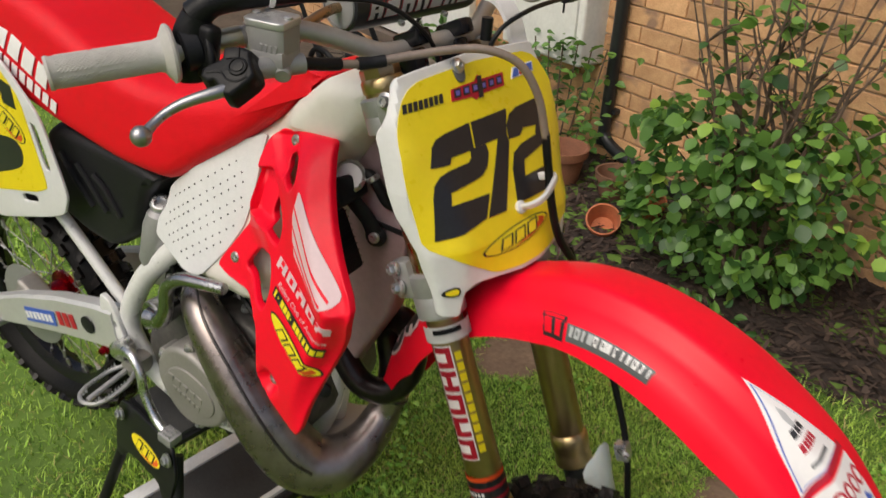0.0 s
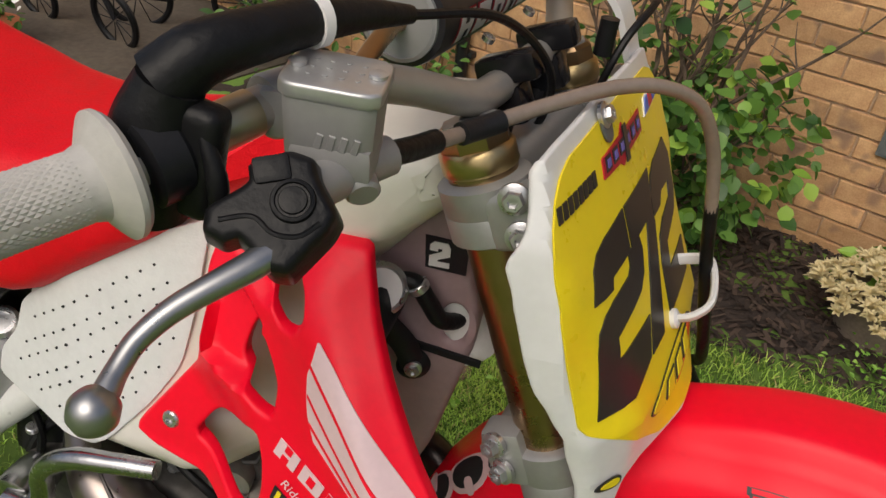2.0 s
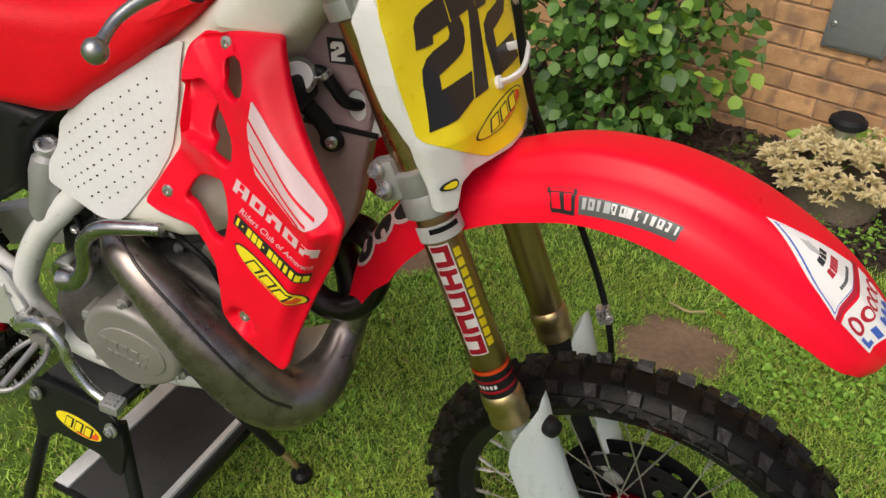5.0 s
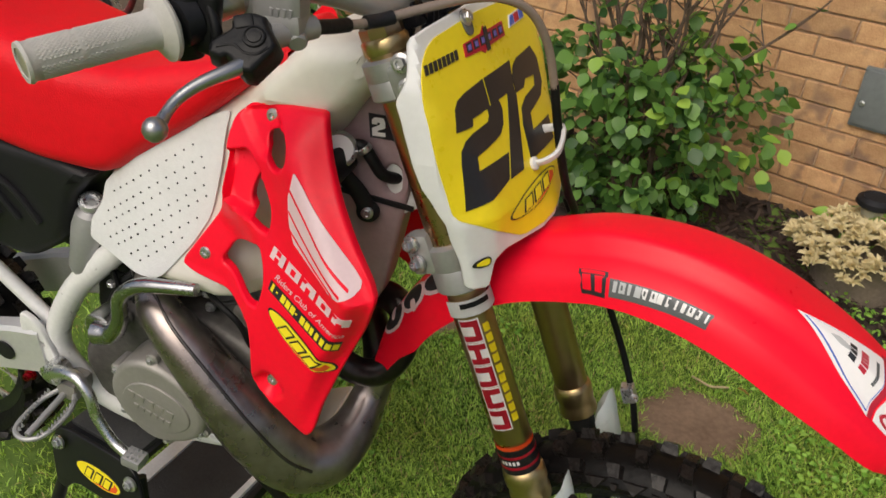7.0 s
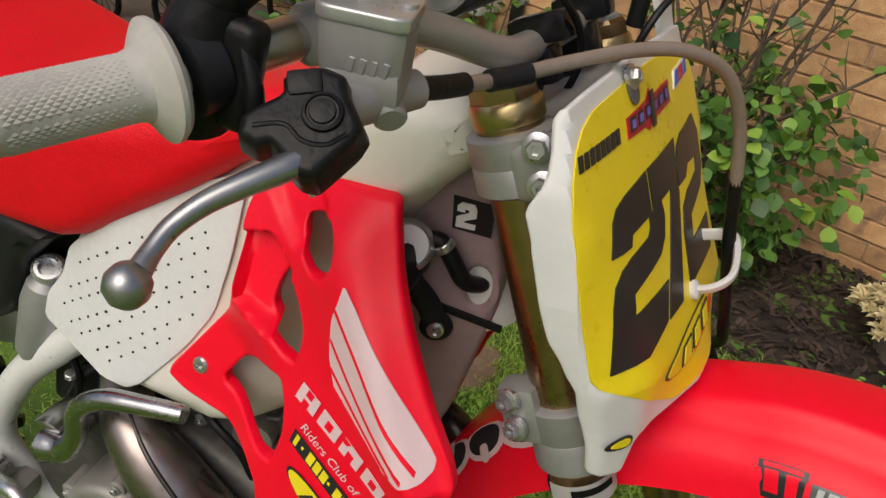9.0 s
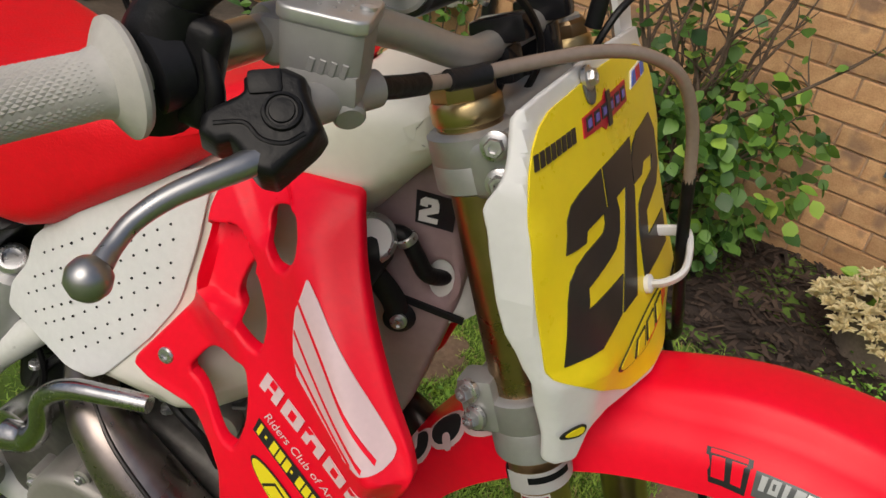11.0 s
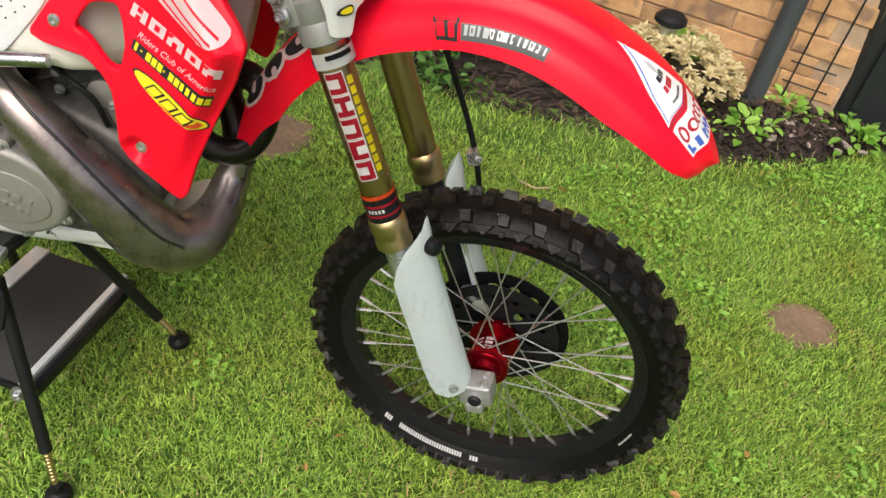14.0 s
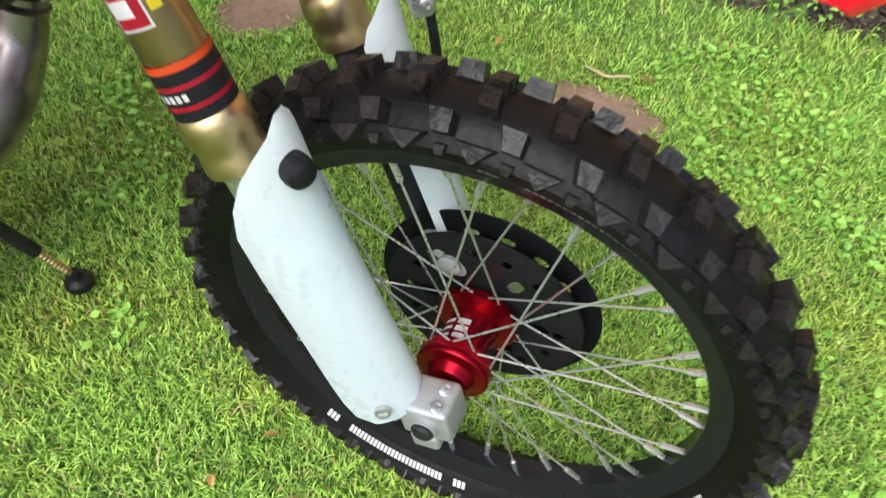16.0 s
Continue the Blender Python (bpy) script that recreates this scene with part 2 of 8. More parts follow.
def rounded(pts, cut=0.25, it=2):
    """Corner cutting of a closed outline."""
    P = [np.array(p, float) for p in pts]
    for _ in range(it):
        out = []
        for i, p in enumerate(P):
            a, b = P[i - 1], P[(i + 1) % len(P)]
            out += [p + (a - p) * cut, p + (b - p) * cut]
        P = out
    return P


def plate(outline, thick, bevel=0.0, holes=(), fn=None, step=0.0, offset=True, res=2):
    """A flat piece with holes and rounded edges from outlines (u, v), cut on a grid of that step and bent by fn(u, v, w)."""
    cu = bpy.data.curves.new("tmp", "CURVE")
    cu.dimensions, cu.fill_mode = "2D", "BOTH"
    cu.extrude, cu.bevel_depth, cu.bevel_resolution = max(0.0, thick / 2 - bevel), bevel, res
    if bevel and offset:
        cu.offset = -bevel
    for loop in (outline, *holes):
        s = cu.splines.new("POLY")
        s.points.add(len(loop) - 1)
        for q, p in zip(s.points, loop):
            q.co = (p[0], p[1], 0, 1)
        s.use_cyclic_u = True
    ob = bpy.data.objects.new("tmp", cu)
    me = ob.to_mesh()
    bm = bmesh.new()
    bm.from_mesh(me)
    ob.to_mesh_clear()
    bpy.data.objects.remove(ob)
    bpy.data.curves.remove(cu)
    bmesh.ops.remove_doubles(bm, verts=bm.verts[:], dist=1e-5)
    if step:
        for ax in (0, 1):
            vals = [v.co[ax] for v in bm.verts]
            k = math.floor(min(vals) / step) + 1
            no = (1, 0, 0) if ax == 0 else (0, 1, 0)
            while k * step < max(vals):
                co = [0, 0, 0]
                co[ax] = k * step + 1e-5
                bmesh.ops.bisect_plane(bm, geom=bm.verts[:] + bm.edges[:] + bm.faces[:], plane_co=co, plane_no=no, dist=1e-6)
                k += 1
    if fn:
        for v in bm.verts:
            v.co = Vector(fn(*v.co))
    return bm


def slab(outline, half, bevel, hw, step=0.05, res=3):
    """A solid symmetric about y = 0 with side outline (x, z); half width hw(x, z), edges rounded by bevel."""
    def fn(u, v, w):
        h, a = hw(u, v), abs(w)
        y = h - (half - a) if a >= half - bevel - 1e-6 else (h - bevel) * a / max(1e-6, half - bevel)
        return (u, math.copysign(y, w), v)
    return plate(outline, 2 * half, bevel, (), fn, step, True, res)


def ngon(c, r, n, rot=0.0, sx=1.0, sy=1.0, ang=0.0):
    out = []
    for i in range(n):
        a = rot + 2 * math.pi * i / n
        x, y = r * sx * math.cos(a), r * sy * math.sin(a)
        out.append((c[0] + x * math.cos(ang) - y * math.sin(ang), c[1] + x * math.sin(ang) + y * math.cos(ang)))
    return out


def bolt(p, d, r=0.007, h=0.006, bm=None):
    """A flanged hex bolt head at p facing d."""
    m = along(p, Vector(p) + Vector(d))
    bm = lathe([(r * 1.45, -0.002), (r * 1.45, h * 0.25), (r * 1.1, h * 0.4)], m, 16, bm)
    bm = lathe([(r, h * 0.3), (r, h), (r * 0.85, h * 1.2), (r * 0.5, h * 1.2), (r * 0.45, h * 0.8)], m, 6, bm)
    return bm


# ---- motorcycle ----
S = pose(0, -0.006, 0, 0, 0, -6.5)                       # steered front end
F = pose(-0.4, 0.045, 0, 0, 0, 3.5) @ pose(0.4, 0, 0)    # main frame
BIKE = thing("motorcycle", F @ pose(-0.8, 0, 0), "red and white motocross motorcycle raised on a black paddock stand", "motorcycle")


def fpart(name, bm, m, parent=None, label="", smooth=38):
    return part(name, bm, m, parent or BIKE, label, F, smooth)


def spart(name, bm, m, parent=None, label="", smooth=38):
    return part(name, bm, m, parent or BIKE, label, S, smooth)


AX = (-0.004, 0.0, 0.333)
RAKE = 0.396


def leg_x(z):
    return -0.204 - RAKE * (z - 0.65)


def wheel_ring(section, c, n=72):
    """Sweeps a closed (y, r) section round the axle at c."""
    bm = bmesh.new()
    rings = []
    for i in range(n):
        a = 2 * math.pi * i / n
        rings.append([(c[0] + r * math.cos(a), c[1] + y, c[2] + r * math.sin(a)) for y, r in section])
    ring_faces(bm, rings, False, True)
    return bm


def knobs(put, c, rc, cap, rows, n, h):
    """Tread blocks, one part each: rows of (arc offset, length, width, phase, skew)."""
    for s0, ln, wd, ph, skew, tap, hh in rows:
        for k in range(n):
            a0 = 2 * math.pi * (k + ph) / n + random.uniform(-0.004, 0.004)
            bm, vs = bmesh.new(), []
            for top in (0, 1):
                sh = 0.80 if top else 1.08
                hk = h * hh * (1 - 0.12 * random.random())
                for du, dv in ((-1, -1), (1, -1), (1, 1), (-1, 1)):
                    s = s0 + dv * wd / 2 * sh
                    r = rc - cap * (1 - math.cos(s / cap))
                    ny, nr = math.sin(s / cap), math.cos(s / cap)
                    y = cap * math.sin(s / cap) + ny * hk * top - ny * 0.004 * (1 - top)
                    r = r + nr * hk * top - nr * 0.004 * (1 - top)
                    a = a0 + (du * ln / 2 * sh * (1 - tap * dv * (1 if s0 > 0 else -1)) + skew * dv * wd) / rc
                    vs.append(bm.verts.new((c[0] + r * math.cos(a), c[1] + y, c[2] + r * math.sin(a))))
            for f in ((3, 2, 1, 0), (4, 5, 6, 7), (0, 1, 5, 4), (1, 2, 6, 5), (2, 3, 7, 6), (3, 0, 4, 7)):
                bm.faces.new([vs[i] for i in f])
            put(bm)


def make_wheel(name, pf, c, rc, rrim, half, hubmat, tread, n, h):
    """Rim with tyre, hub and laced spokes."""
    rim = pf(name, wheel_ring([(-0.024, rrim), (-0.027, rrim + 0.008), (-0.022, rrim + 0.011), (-0.019, rrim), (-0.012, rrim - 0.014), (0.012, rrim - 0.014),
                               (0.019, rrim), (0.022, rrim + 0.011), (0.027, rrim + 0.008), (0.024, rrim), (0.014, rrim - 0.018), (-0.014, rrim - 0.018)], c), BLACKGLOSS, None, "gloss black spoked wheel rim")
    cap = half * 1.12
    sec = [(-0.021, rrim + 0.002), (-0.028, rrim + 0.010), (-half * 0.86, rrim + (rc - rrim) * 0.32), (-half, rrim + (rc - rrim) * 0.55)]
    for i in range(9):
        s = (-1 + i / 4) * half * 1.25
        sec.append((cap * math.sin(s / cap), rc - cap * (1 - math.cos(s / cap))))
    sec += [(half, rrim + (rc - rrim) * 0.55), (half * 0.86, rrim + (rc - rrim) * 0.32), (0.028, rrim + 0.010), (0.021, rrim + 0.002)]
    bm = wheel_ring(sec, c, 90)
    pf("tyre", bm, TYRE, rim, "knobbly black motocross tyre")
    knobs(lambda b: pf("tread_block", b, KNOB, rim, "", 0), c, rc, cap, tread, n, h)
    fl = 0.045
    prof = [(0.012, -0.066), (0.025, -0.064), (0.030, -0.052), (fl - 0.002, -0.050), (fl, -0.047), (fl, -0.040), (fl + 0.001, -0.030), (0.031, -0.026), (0.029, 0.0), (0.031, 0.026), (fl + 0.006, 0.030), (fl + 0.006, 0.040), (0.02, 0.042), (0.012, 0.05)]
    pf("hub", lathe(prof, Matrix.Translation(c) @ pose(0, 0, 0, -90), 40), hubmat, rim, "red anodised wheel hub")
    for k in range(36):
        side = -1 if k % 2 else 1
        lead = 1 if (k // 2) % 2 else -1
        a = 2 * math.pi * k / 36
        ah = a - lead * 0.95
        p = (c[0] + (fl - 0.004) * math.cos(ah), c[1] + side * 0.036, c[2] + (fl - 0.004) * math.sin(ah))
        q = (c[0] + (rrim - 0.016) * math.cos(a), c[1] + side * 0.005, c[2] + (rrim - 0.016) * math.sin(a))
        d = [(q[i] - p[i]) for i in range(3)]
        m1 = [p[i] + 0.89 * d[i] for i in range(3)]
        bm = sweep([p, q], 0.0015, 6, 1)
        bm = sweep([m1, q], 0.0040, 6, 1, bm=bm)
        pf("spoke", bm, CHROME, rim)
    return rim


# front wheel
WH = make_wheel("front_wheel", spart, AX, 0.364, 0.298, 0.047, REDANO,
                [(-0.0120, 0.0205, 0.020, 0.0, 0.08, 0.0, 1.0), (0.0120, 0.0205, 0.020, 0.0, -0.08, 0.0, 1.0), (-0.036, 0.0225, 0.0185, 0.5, 0.1, 0.15, 1.0), (0.036, 0.0225, 0.0185, 0.5, -0.1, 0.15, 1.0),
                 (-0.0535, 0.0220, 0.0165, 0.0, 0.0, 0.85, 0.62), (0.0535, 0.0220, 0.0165, 0.0, 0.0, 0.85, 0.62), (-0.0570, 0.0115, 0.010, 0.5, 0.0, 0.2, 0.32), (0.0570, 0.0115, 0.010, 0.5, 0.0, 0.2, 0.32)], 36, 0.0165)
slots = [ngon((0.098 * math.cos(a), 0.098 * math.sin(a)), 0.007, 8) for a in [2 * math.pi * i / 14 for i in range(14)]]
slots += [ngon((0.072 * math.cos(a), 0.072 * math.sin(a)), 0.014, 12, 0, 1.0, 0.7, a) for a in [2 * math.pi * i / 6 for i in range(6)]]
bm = plate(ngon((0, 0), 0.128, 64), 0.004, 0.0006, slots, lambda u, v, w: (AX[0] + u, 0.052 + w, AX[2] + v))
spart("brake_disc", bm, mat("dark_disc_steel", (0.012, 0.012, 0.013), 0.5, 0.2, 0.2, 30, spec=0.12), WH, "dark drilled front brake disc")
bm = plate(rounded(ngon((0, 0), 0.145, 40), 0.25, 1), 0.003, 0.001, [ngon((0.0, 0.0), 0.06, 24)] + [ngon((0.112 * math.cos(a), 0.112 * math.sin(a)), 0.006, 8, 0, 1.8, 1, a + 1.57) for a in [0.25 + 0.4 * i for i in range(14)]],
           lambda u, v, w: (AX[0] + u, 0.072 + w, AX[2] + v))
spart("disc_guard", bm, DISCG, None, "black plastic brake disc guard")
bm = lathe([(0.010, -0.135), (0.013, -0.132), (0.013, -0.05), (0.013, 0.12)], Matrix.Translation(AX) @ pose(0, 0, 0, -90), 20)
spart("axle", bm, BLACKP, None, "dark steel front axle and bearing seal")

# pale lettering marks round the sidewall, as plain bars
for a0, n, w in ((4.08, 3, 0.005), (4.21, 26, 0.0044), (4.76, 3, 0.005), (0.98, 20, 0.0052), (1.50, 3, 0.005), (5.92, 14, 0.0024)):
    bm = bmesh.new()
    for i in range(n):
        a = a0 + i * w * 1.35 / 0.312
        r0, r1 = (0.3120, 0.3190) if w > 0.0035 else (0.3150, 0.3175)
        q = []
        for r, da in ((r0, 0), (r0, w / 0.312), (r1, w / 0.312 + 0.004), (r1, 0.004)):
            q.append(bm.verts.new((AX[0] + r * math.cos(a + da), -float(np.interp(r, (0.308, 0.3191, 0.3343), (0.028, 0.0404, 0.047))) - 0.0016, AX[2] + r * math.sin(a + da))))
        bm.faces.new(q)
    bmesh.ops.solidify(bm, geom=bm.faces[:], thickness=0.0012)
    spart("tyre_marking", bm, WHITEV, WH, "white moulded tyre lettering bars", 0)

# white marks on the hub barrel
for k, (u0, u1) in enumerate(((-0.021, -0.013), (-0.010, -0.002), (0.001, 0.009))):
    for a0, a1 in ((1.55, 2.05), (2.2, 2.75)):
        bm = bmesh.new()
        q = [[bm.verts.new((AX[0] + 0.0312 * math.cos(a0 + (a1 - a0) * i / 5), u, AX[2] + 0.0312 * math.sin(a0 + (a1 - a0) * i / 5))) for i in range(6)] for u in (u0 + 0.003 * (a0 > 2), u1)]
        for i in range(5):
            bm.faces.new((q[0][i], q[0][i + 1], q[1][i + 1], q[1][i]))
        bmesh.ops.solidify(bm, geom=bm.faces[:], thickness=0.0006)
        spart("hub_marking", bm, WHITEV, WH, "white bar marked on the hub", 60)

# forks
for sd, nm in ((-1, "right"), (1, "left")):
    y = sd * 0.1
    def at(z, dx=0.0, dy=0.0):
        return (leg_x(z) + dx, y + dy, z)
    def fork_m(z):
        return along(at(z), at(z + 0.1))
    def L(z):
        return (z - 0.60) * math.sqrt(1 + RAKE ** 2)
    m0 = fork_m(0.60)
    leg = spart("fork_tube", lathe([(0.0265, L(0.685)), (0.0272, L(0.69)), (0.0272, L(0.93)), (0.0262, L(0.95)), (0.0262, L(1.265))], m0, 40), GOLD, None, "bronze anodised upside-down fork tube")
    spart("fork_collar", lathe([(0.0275, L(0.687)), (0.0300, L(0.684)), (0.0315, L(0.677)), (0.0315, L(0.662)), (0.0295, L(0.657)), (0.0295, L(0.649)), (0.0310, L(0.644)), (0.0310, L(0.634)), (0.022, L(0.632))], m0, 40), GOLD2, leg, "brass-coloured fork seal collar")
    spart("fork_slider", lathe([(0.0215, L(0.34)), (0.0215, L(0.65))], m0, 28), CHROME if sd < 0 else BLACKP, leg, "polished lower fork slider")
    # axle lug
    bm = sweep([(*at(0.385), 0.024), (*at(0.360, 0.008), 0.026), (*at(0.345, 0.018), 0.024)], n=18, smooth=4)
    bm = box(0.062, 0.050, 0.050, pose(-0.006, y - sd * 0.002, 0.334, 0, -14, 0), 0.007, 3, bm)
    bm = box(0.034, 0.046, 0.024, pose(-0.002, y + sd * 0.004, 0.303, 0, -14, 0), 0.006, 3, bm)
    bm = lathe([(0.0165, -0.003), (0.0165, 0.004), (0.013, 0.005), (0.012, 0.001), (0.006, 0.0005)], along((-0.004, y + sd * 0.024, 0.333), (-0.004, y + sd * 0.1, 0.333)), 24, bm)
    lug = spart("axle_lug", bm, ALU, leg, "cast aluminium axle clamp")
    bm = bolt((0.004, y - 0.012, 0.362), (0.2, 0, 1), 0.0055, 0.008)
    bm = bolt((0.004, y + 0.012, 0.362), (0.2, 0, 1), 0.0055, 0.008, bm)
    spart("pinch_bolt", bm, CHROME, leg)
    # guard shell
    bm = bmesh.new()
    rows = []
    Z = [0.326, 0.338, 0.360, 0.400, 0.470, 0.540, 0.585, 0.615, 0.640, 0.655, 0.666, 0.678]
    ext = [(5, 66), (-35, 84), (-50, 90), (-55, 92), (-55, 92), (-55, 93), (-55, 91), (-55, 78), (-50, 60), (-42, 42), (-28, 22), (-12, 4)]
    if sd > 0:
        ext = [(max(a, -50), b) for a, b in ext]
    ax = Vector(at(0.5)) - Vector(at(0.4))
    ax.normalize()
    fwd = Vector((1, 0, RAKE)).normalized()
    for z, (a0, a1) in zip(Z, ext):
        c = Vector(at(z))
        row = []
        for i in range(17):
            a = radians(a0 + (a1 - a0) * i / 16)
            rr = 1.0
            flare = 0.006 * max(0.0, min(1.0, (z - 0.60) / 0.05))
            out = fwd * ((0.062 + flare) * math.cos(a)) + Vector((0, sd, 0)) * (0.047 * math.sin(a))
            row.append(bm.verts.new(c + out))
        rows.append(row)
    for r0, r1 in zip(rows, rows[1:]):
        for i in range(16):
            bm.faces.new((r0[i], r0[i + 1], r1[i + 1], r1[i]))
    bmesh.ops.solidify(bm, geom=bm.faces[:], thickness=0.003)
    g = spart("fork_guard", bm, GUARD, None, "translucent milky white plastic fork guard", 50)
    spart("guard_bolt", lathe([(0.009, 0), (0.009, 0.003), (0.006, 0.004), (0.005, 0.001)], along((leg_x(0.345) + 0.036, y + sd * 0.038, 0.360), (leg_x(0.345) + 0.062, y + sd * 0.09, 0.375)), 16), CHROME, g)
    if sd < 0:
        spart("rubber_bung", lathe([(0.011, 0), (0.0145, 0.004), (0.0150, 0.016), (0.0135, 0.023), (0.008, 0.027)], along((leg_x(0.640) + 0.056, y - 0.004, 0.655), (leg_x(0.640) + 0.10, y - 0.028, 0.662)), 20), RUBBER, g, "black rubber bung")
    # clamps
    for z0, z1, nm2 in ((1.205, 1.250, "upper_clamp"), (0.965, 1.028, "lower_clamp")):
        bm = lathe([(0.030, L(z0)), (0.035, L(z0) + 0.003), (0.035, L((z0 + z1) / 2) - 0.001), (0.0345, L((z0 + z1) / 2)), (0.035, L((z0 + z1) / 2) + 0.001), (0.035, L(z1) - 0.003), (0.030, L(z1))], m0, 40)
        zc = (z0 + z1) / 2
        if z0 > 1.1:
            bm = box(0.050, 0.034, 0.046, Matrix.Translation(at(zc + 0.008, 0.034, sd * 0.016)) @ pose(0, 0, 0, 0, -23, 0), 0.011, 4, bm)
            pts = [(-0.404, sd * 0.136, 1.258), (-0.395, sd * 0.136, 1.231)]
            d = (0.25, sd * 1.0, 0.2)
        else:
            bm = box(0.036, 0.028, 0.055, Matrix.Translation(at(zc + 0.014, -0.030, sd * 0.020)) @ pose(0, 0, 0, 0, -23, 0), 0.006, 2, bm)
            pts = [(-0.388, sd * 0.136, 1.026), (-0.376, sd * 0.138, 1.002)]
            d = (-0.25, sd * 1.0, 0.1)
        cl = spart(nm2, bm, ALU, None, "cast aluminium triple clamp")
        for q in pts:
            spart("clamp_bolt", bolt(q, d, 0.0078, 0.009), CHROME, cl)
    # cap
    cap = spart("fork_cap", lathe([(0.0275, L(1.254)), (0.0285, L(1.256)), (0.0285, L(1.268)), (0.026, L(1.271))], m0, 36), GOLD2, leg, "brass-coloured fork cap")
    spart("cap_hex", lathe([(0.0255, L(1.268)), (0.0265, L(1.271)), (0.0265, L(1.282)), (0.0235, L(1.285)), (0.015, L(1.285))], m0, 8), GOLD, leg, "", 20)
    spart("cap_adjuster", lathe([(0.0215, L(1.284)), (0.0215, L(1.2875)), (0.016, L(1.289)), (0.008, L(1.289)), (0.007, L(1.287)), (0.003, L(1.2868))], m0, 8), ALU, leg, "", 20)
    # tie wrap
    spart("cable_tie", lathe([(0.0285, L(0.935)), (0.0295, L(0.936)), (0.0295, L(0.942)), (0.0285, L(0.943))], m0, 36), BLACKP, leg)
    # sticker bands low on the tube
    def wrap(z0, z1, a0, a1, mt, lab, r=0.0278):
        bm = bmesh.new()
        n = max(2, int(abs(a1 - a0) / 8))
        v0 = []
        for i in range(n + 1):
            a = radians(a0 + (a1 - a0) * i / n)
            o = fwd * (r * math.cos(a)) + Vector((0, -1, 0)) * (r * math.sin(a))
            v0.append((bm.verts.new(Vector(at(z0)) + o), bm.verts.new(Vector(at(z1)) + o)))
        for p, q in zip(v0, v0[1:]):
            bm.faces.new((p[0], q[0], q[1], p[1]))
        bmesh.ops.solidify(bm, geom=bm.faces[:], thickness=-0.0006)
        return spart("fork_sticker", bm, mt, leg, lab, 60)
    if sd < 0:
        wrap(0.688, 0.697, -180, 180, BLACKV, "black band on the fork tube", 0.0284)
        wrap(0.697, 0.701, -180, 180, CRIMSON, "red stripe on the fork band", 0.0288)
        wrap(0.701, 0.714, -180, 180, BLACKV, "black band on the fork tube", 0.0284)
        for k in range(5):
            wrap(0.705, 0.711, 60 + k * 12, 68 + k * 12, WHITEV, "white bar on the fork band", 0.0290)
        wrap(0.714, 0.718, -180, 180, CRIMSON, "red stripe on the fork band", 0.0288)
        wrap(0.718, 0.728, -180, 180, BLACKV, "black band on the fork tube", 0.0284)
        wrap(0.728, 0.734, -180, 180, ORANGE, "orange edge of the fork band", 0.0284)
        # five crimson shapes with a white edge, then a run of yellow bars
        for i in range(5):
            za = 0.764 + i * 0.0335
            wrap(za - 0.002, za + 0.031, 46, 106, WHITEV, "white edge of a fork sticker", 0.0276)
            wrap(za, za + 0.008, 50, 102, CRIMSON, "crimson fork sticker shape", 0.0281)
            wrap(za + 0.008, za + 0.021, (50, 80, 50, 68, 50)[i], (66, 102, 63, 84, 66)[i], CRIMSON, "crimson fork sticker shape", 0.0281)
            wrap(za + 0.021, za + 0.029, 50, 102, CRIMSON, "crimson fork sticker shape", 0.0281)
        for i in range(10):
            za = 0.772 + i * 0.0150
            wrap(za, za + 0.0115, 20, 40, LEMON, "yellow fork sticker bar", 0.0277)
bm = box(0.075, 0.17, 0.04, Matrix.Translation((leg_x(1.225) - 0.02, 0, 1.228)) @ pose(0, 0, 0, 0, -23, 0), 0.012, 3)
spart("upper_yoke", bm, ALU, None, "cast aluminium upper yoke")
bm = box(0.085, 0.17, 0.045, Matrix.Translation((leg_x(0.99) - 0.02, 0, 0.995)) @ pose(0, 0, 0, 0, -23, 0), 0.012, 3)
spart("lower_yoke", bm, ALU, None, "cast aluminium lower yoke")

# front brake hose down the left leg with its clip
bm = sweep([(-0.28, 0.13, 1.0), (-0.262, 0.135, 0.96), (-0.205, 0.140, 0.86), (-0.14, 0.137, 0.72), (-0.105, 0.120, 0.62), (-0.085, 0.105, 0.50), (-0.06, 0.08, 0.40)], 0.0055, 10)
spart("brake_hose", bm, RUBBER, None, "black rubber front brake hose")
bm = box(0.022, 0.022, 0.03, pose(-0.128, 0.125, 0.685, 0, -20, 10), 0.004)
bm = bolt((-0.116, 0.112, 0.69), (0.5, -0.8, 0.2), 0.005, 0.006, bm)
spart("hose_clip", bm, CHROME, None, "bright hose clip on the fork guard")
bm = box(0.06, 0.05, 0.09, pose(-0.055, 0.075, 0.385, 0, -20, 0), 0.014, 3)
bm = lathe([(0.014, 0), (0.015, 0.006), (0.010, 0.008)], along((-0.05, 0.05, 0.40), (-0.05, 0.0, 0.40)), 16, bm)
spart("brake_caliper", bm, ALU, None, "cast front brake caliper")

# ---- front mudguard ----
SPINE = [(-0.520, 0.695), (-0.494, 0.785), (-0.447, 0.872), (-0.384, 0.945), (-0.315, 0.998), (-0.245, 1.034), (-0.165, 1.062), (-0.07, 1.068), (0.02, 1.050), (0.10, 1.015), (0.165, 0.973), (0.211, 0.930), (0.233, 0.904), (0.246, 0.886), (0.251, 0.878)]
HALFW = [0.050, 0.066, 0.078, 0.084, 0.080, 0.078, 0.082, 0.090, 0.095, 0.097, 0.096, 0.086, 0.069, 0.045, 0.014]
SP = cr([(x, z, h) for (x, z), h in zip(SPINE, HALFW)], 5)


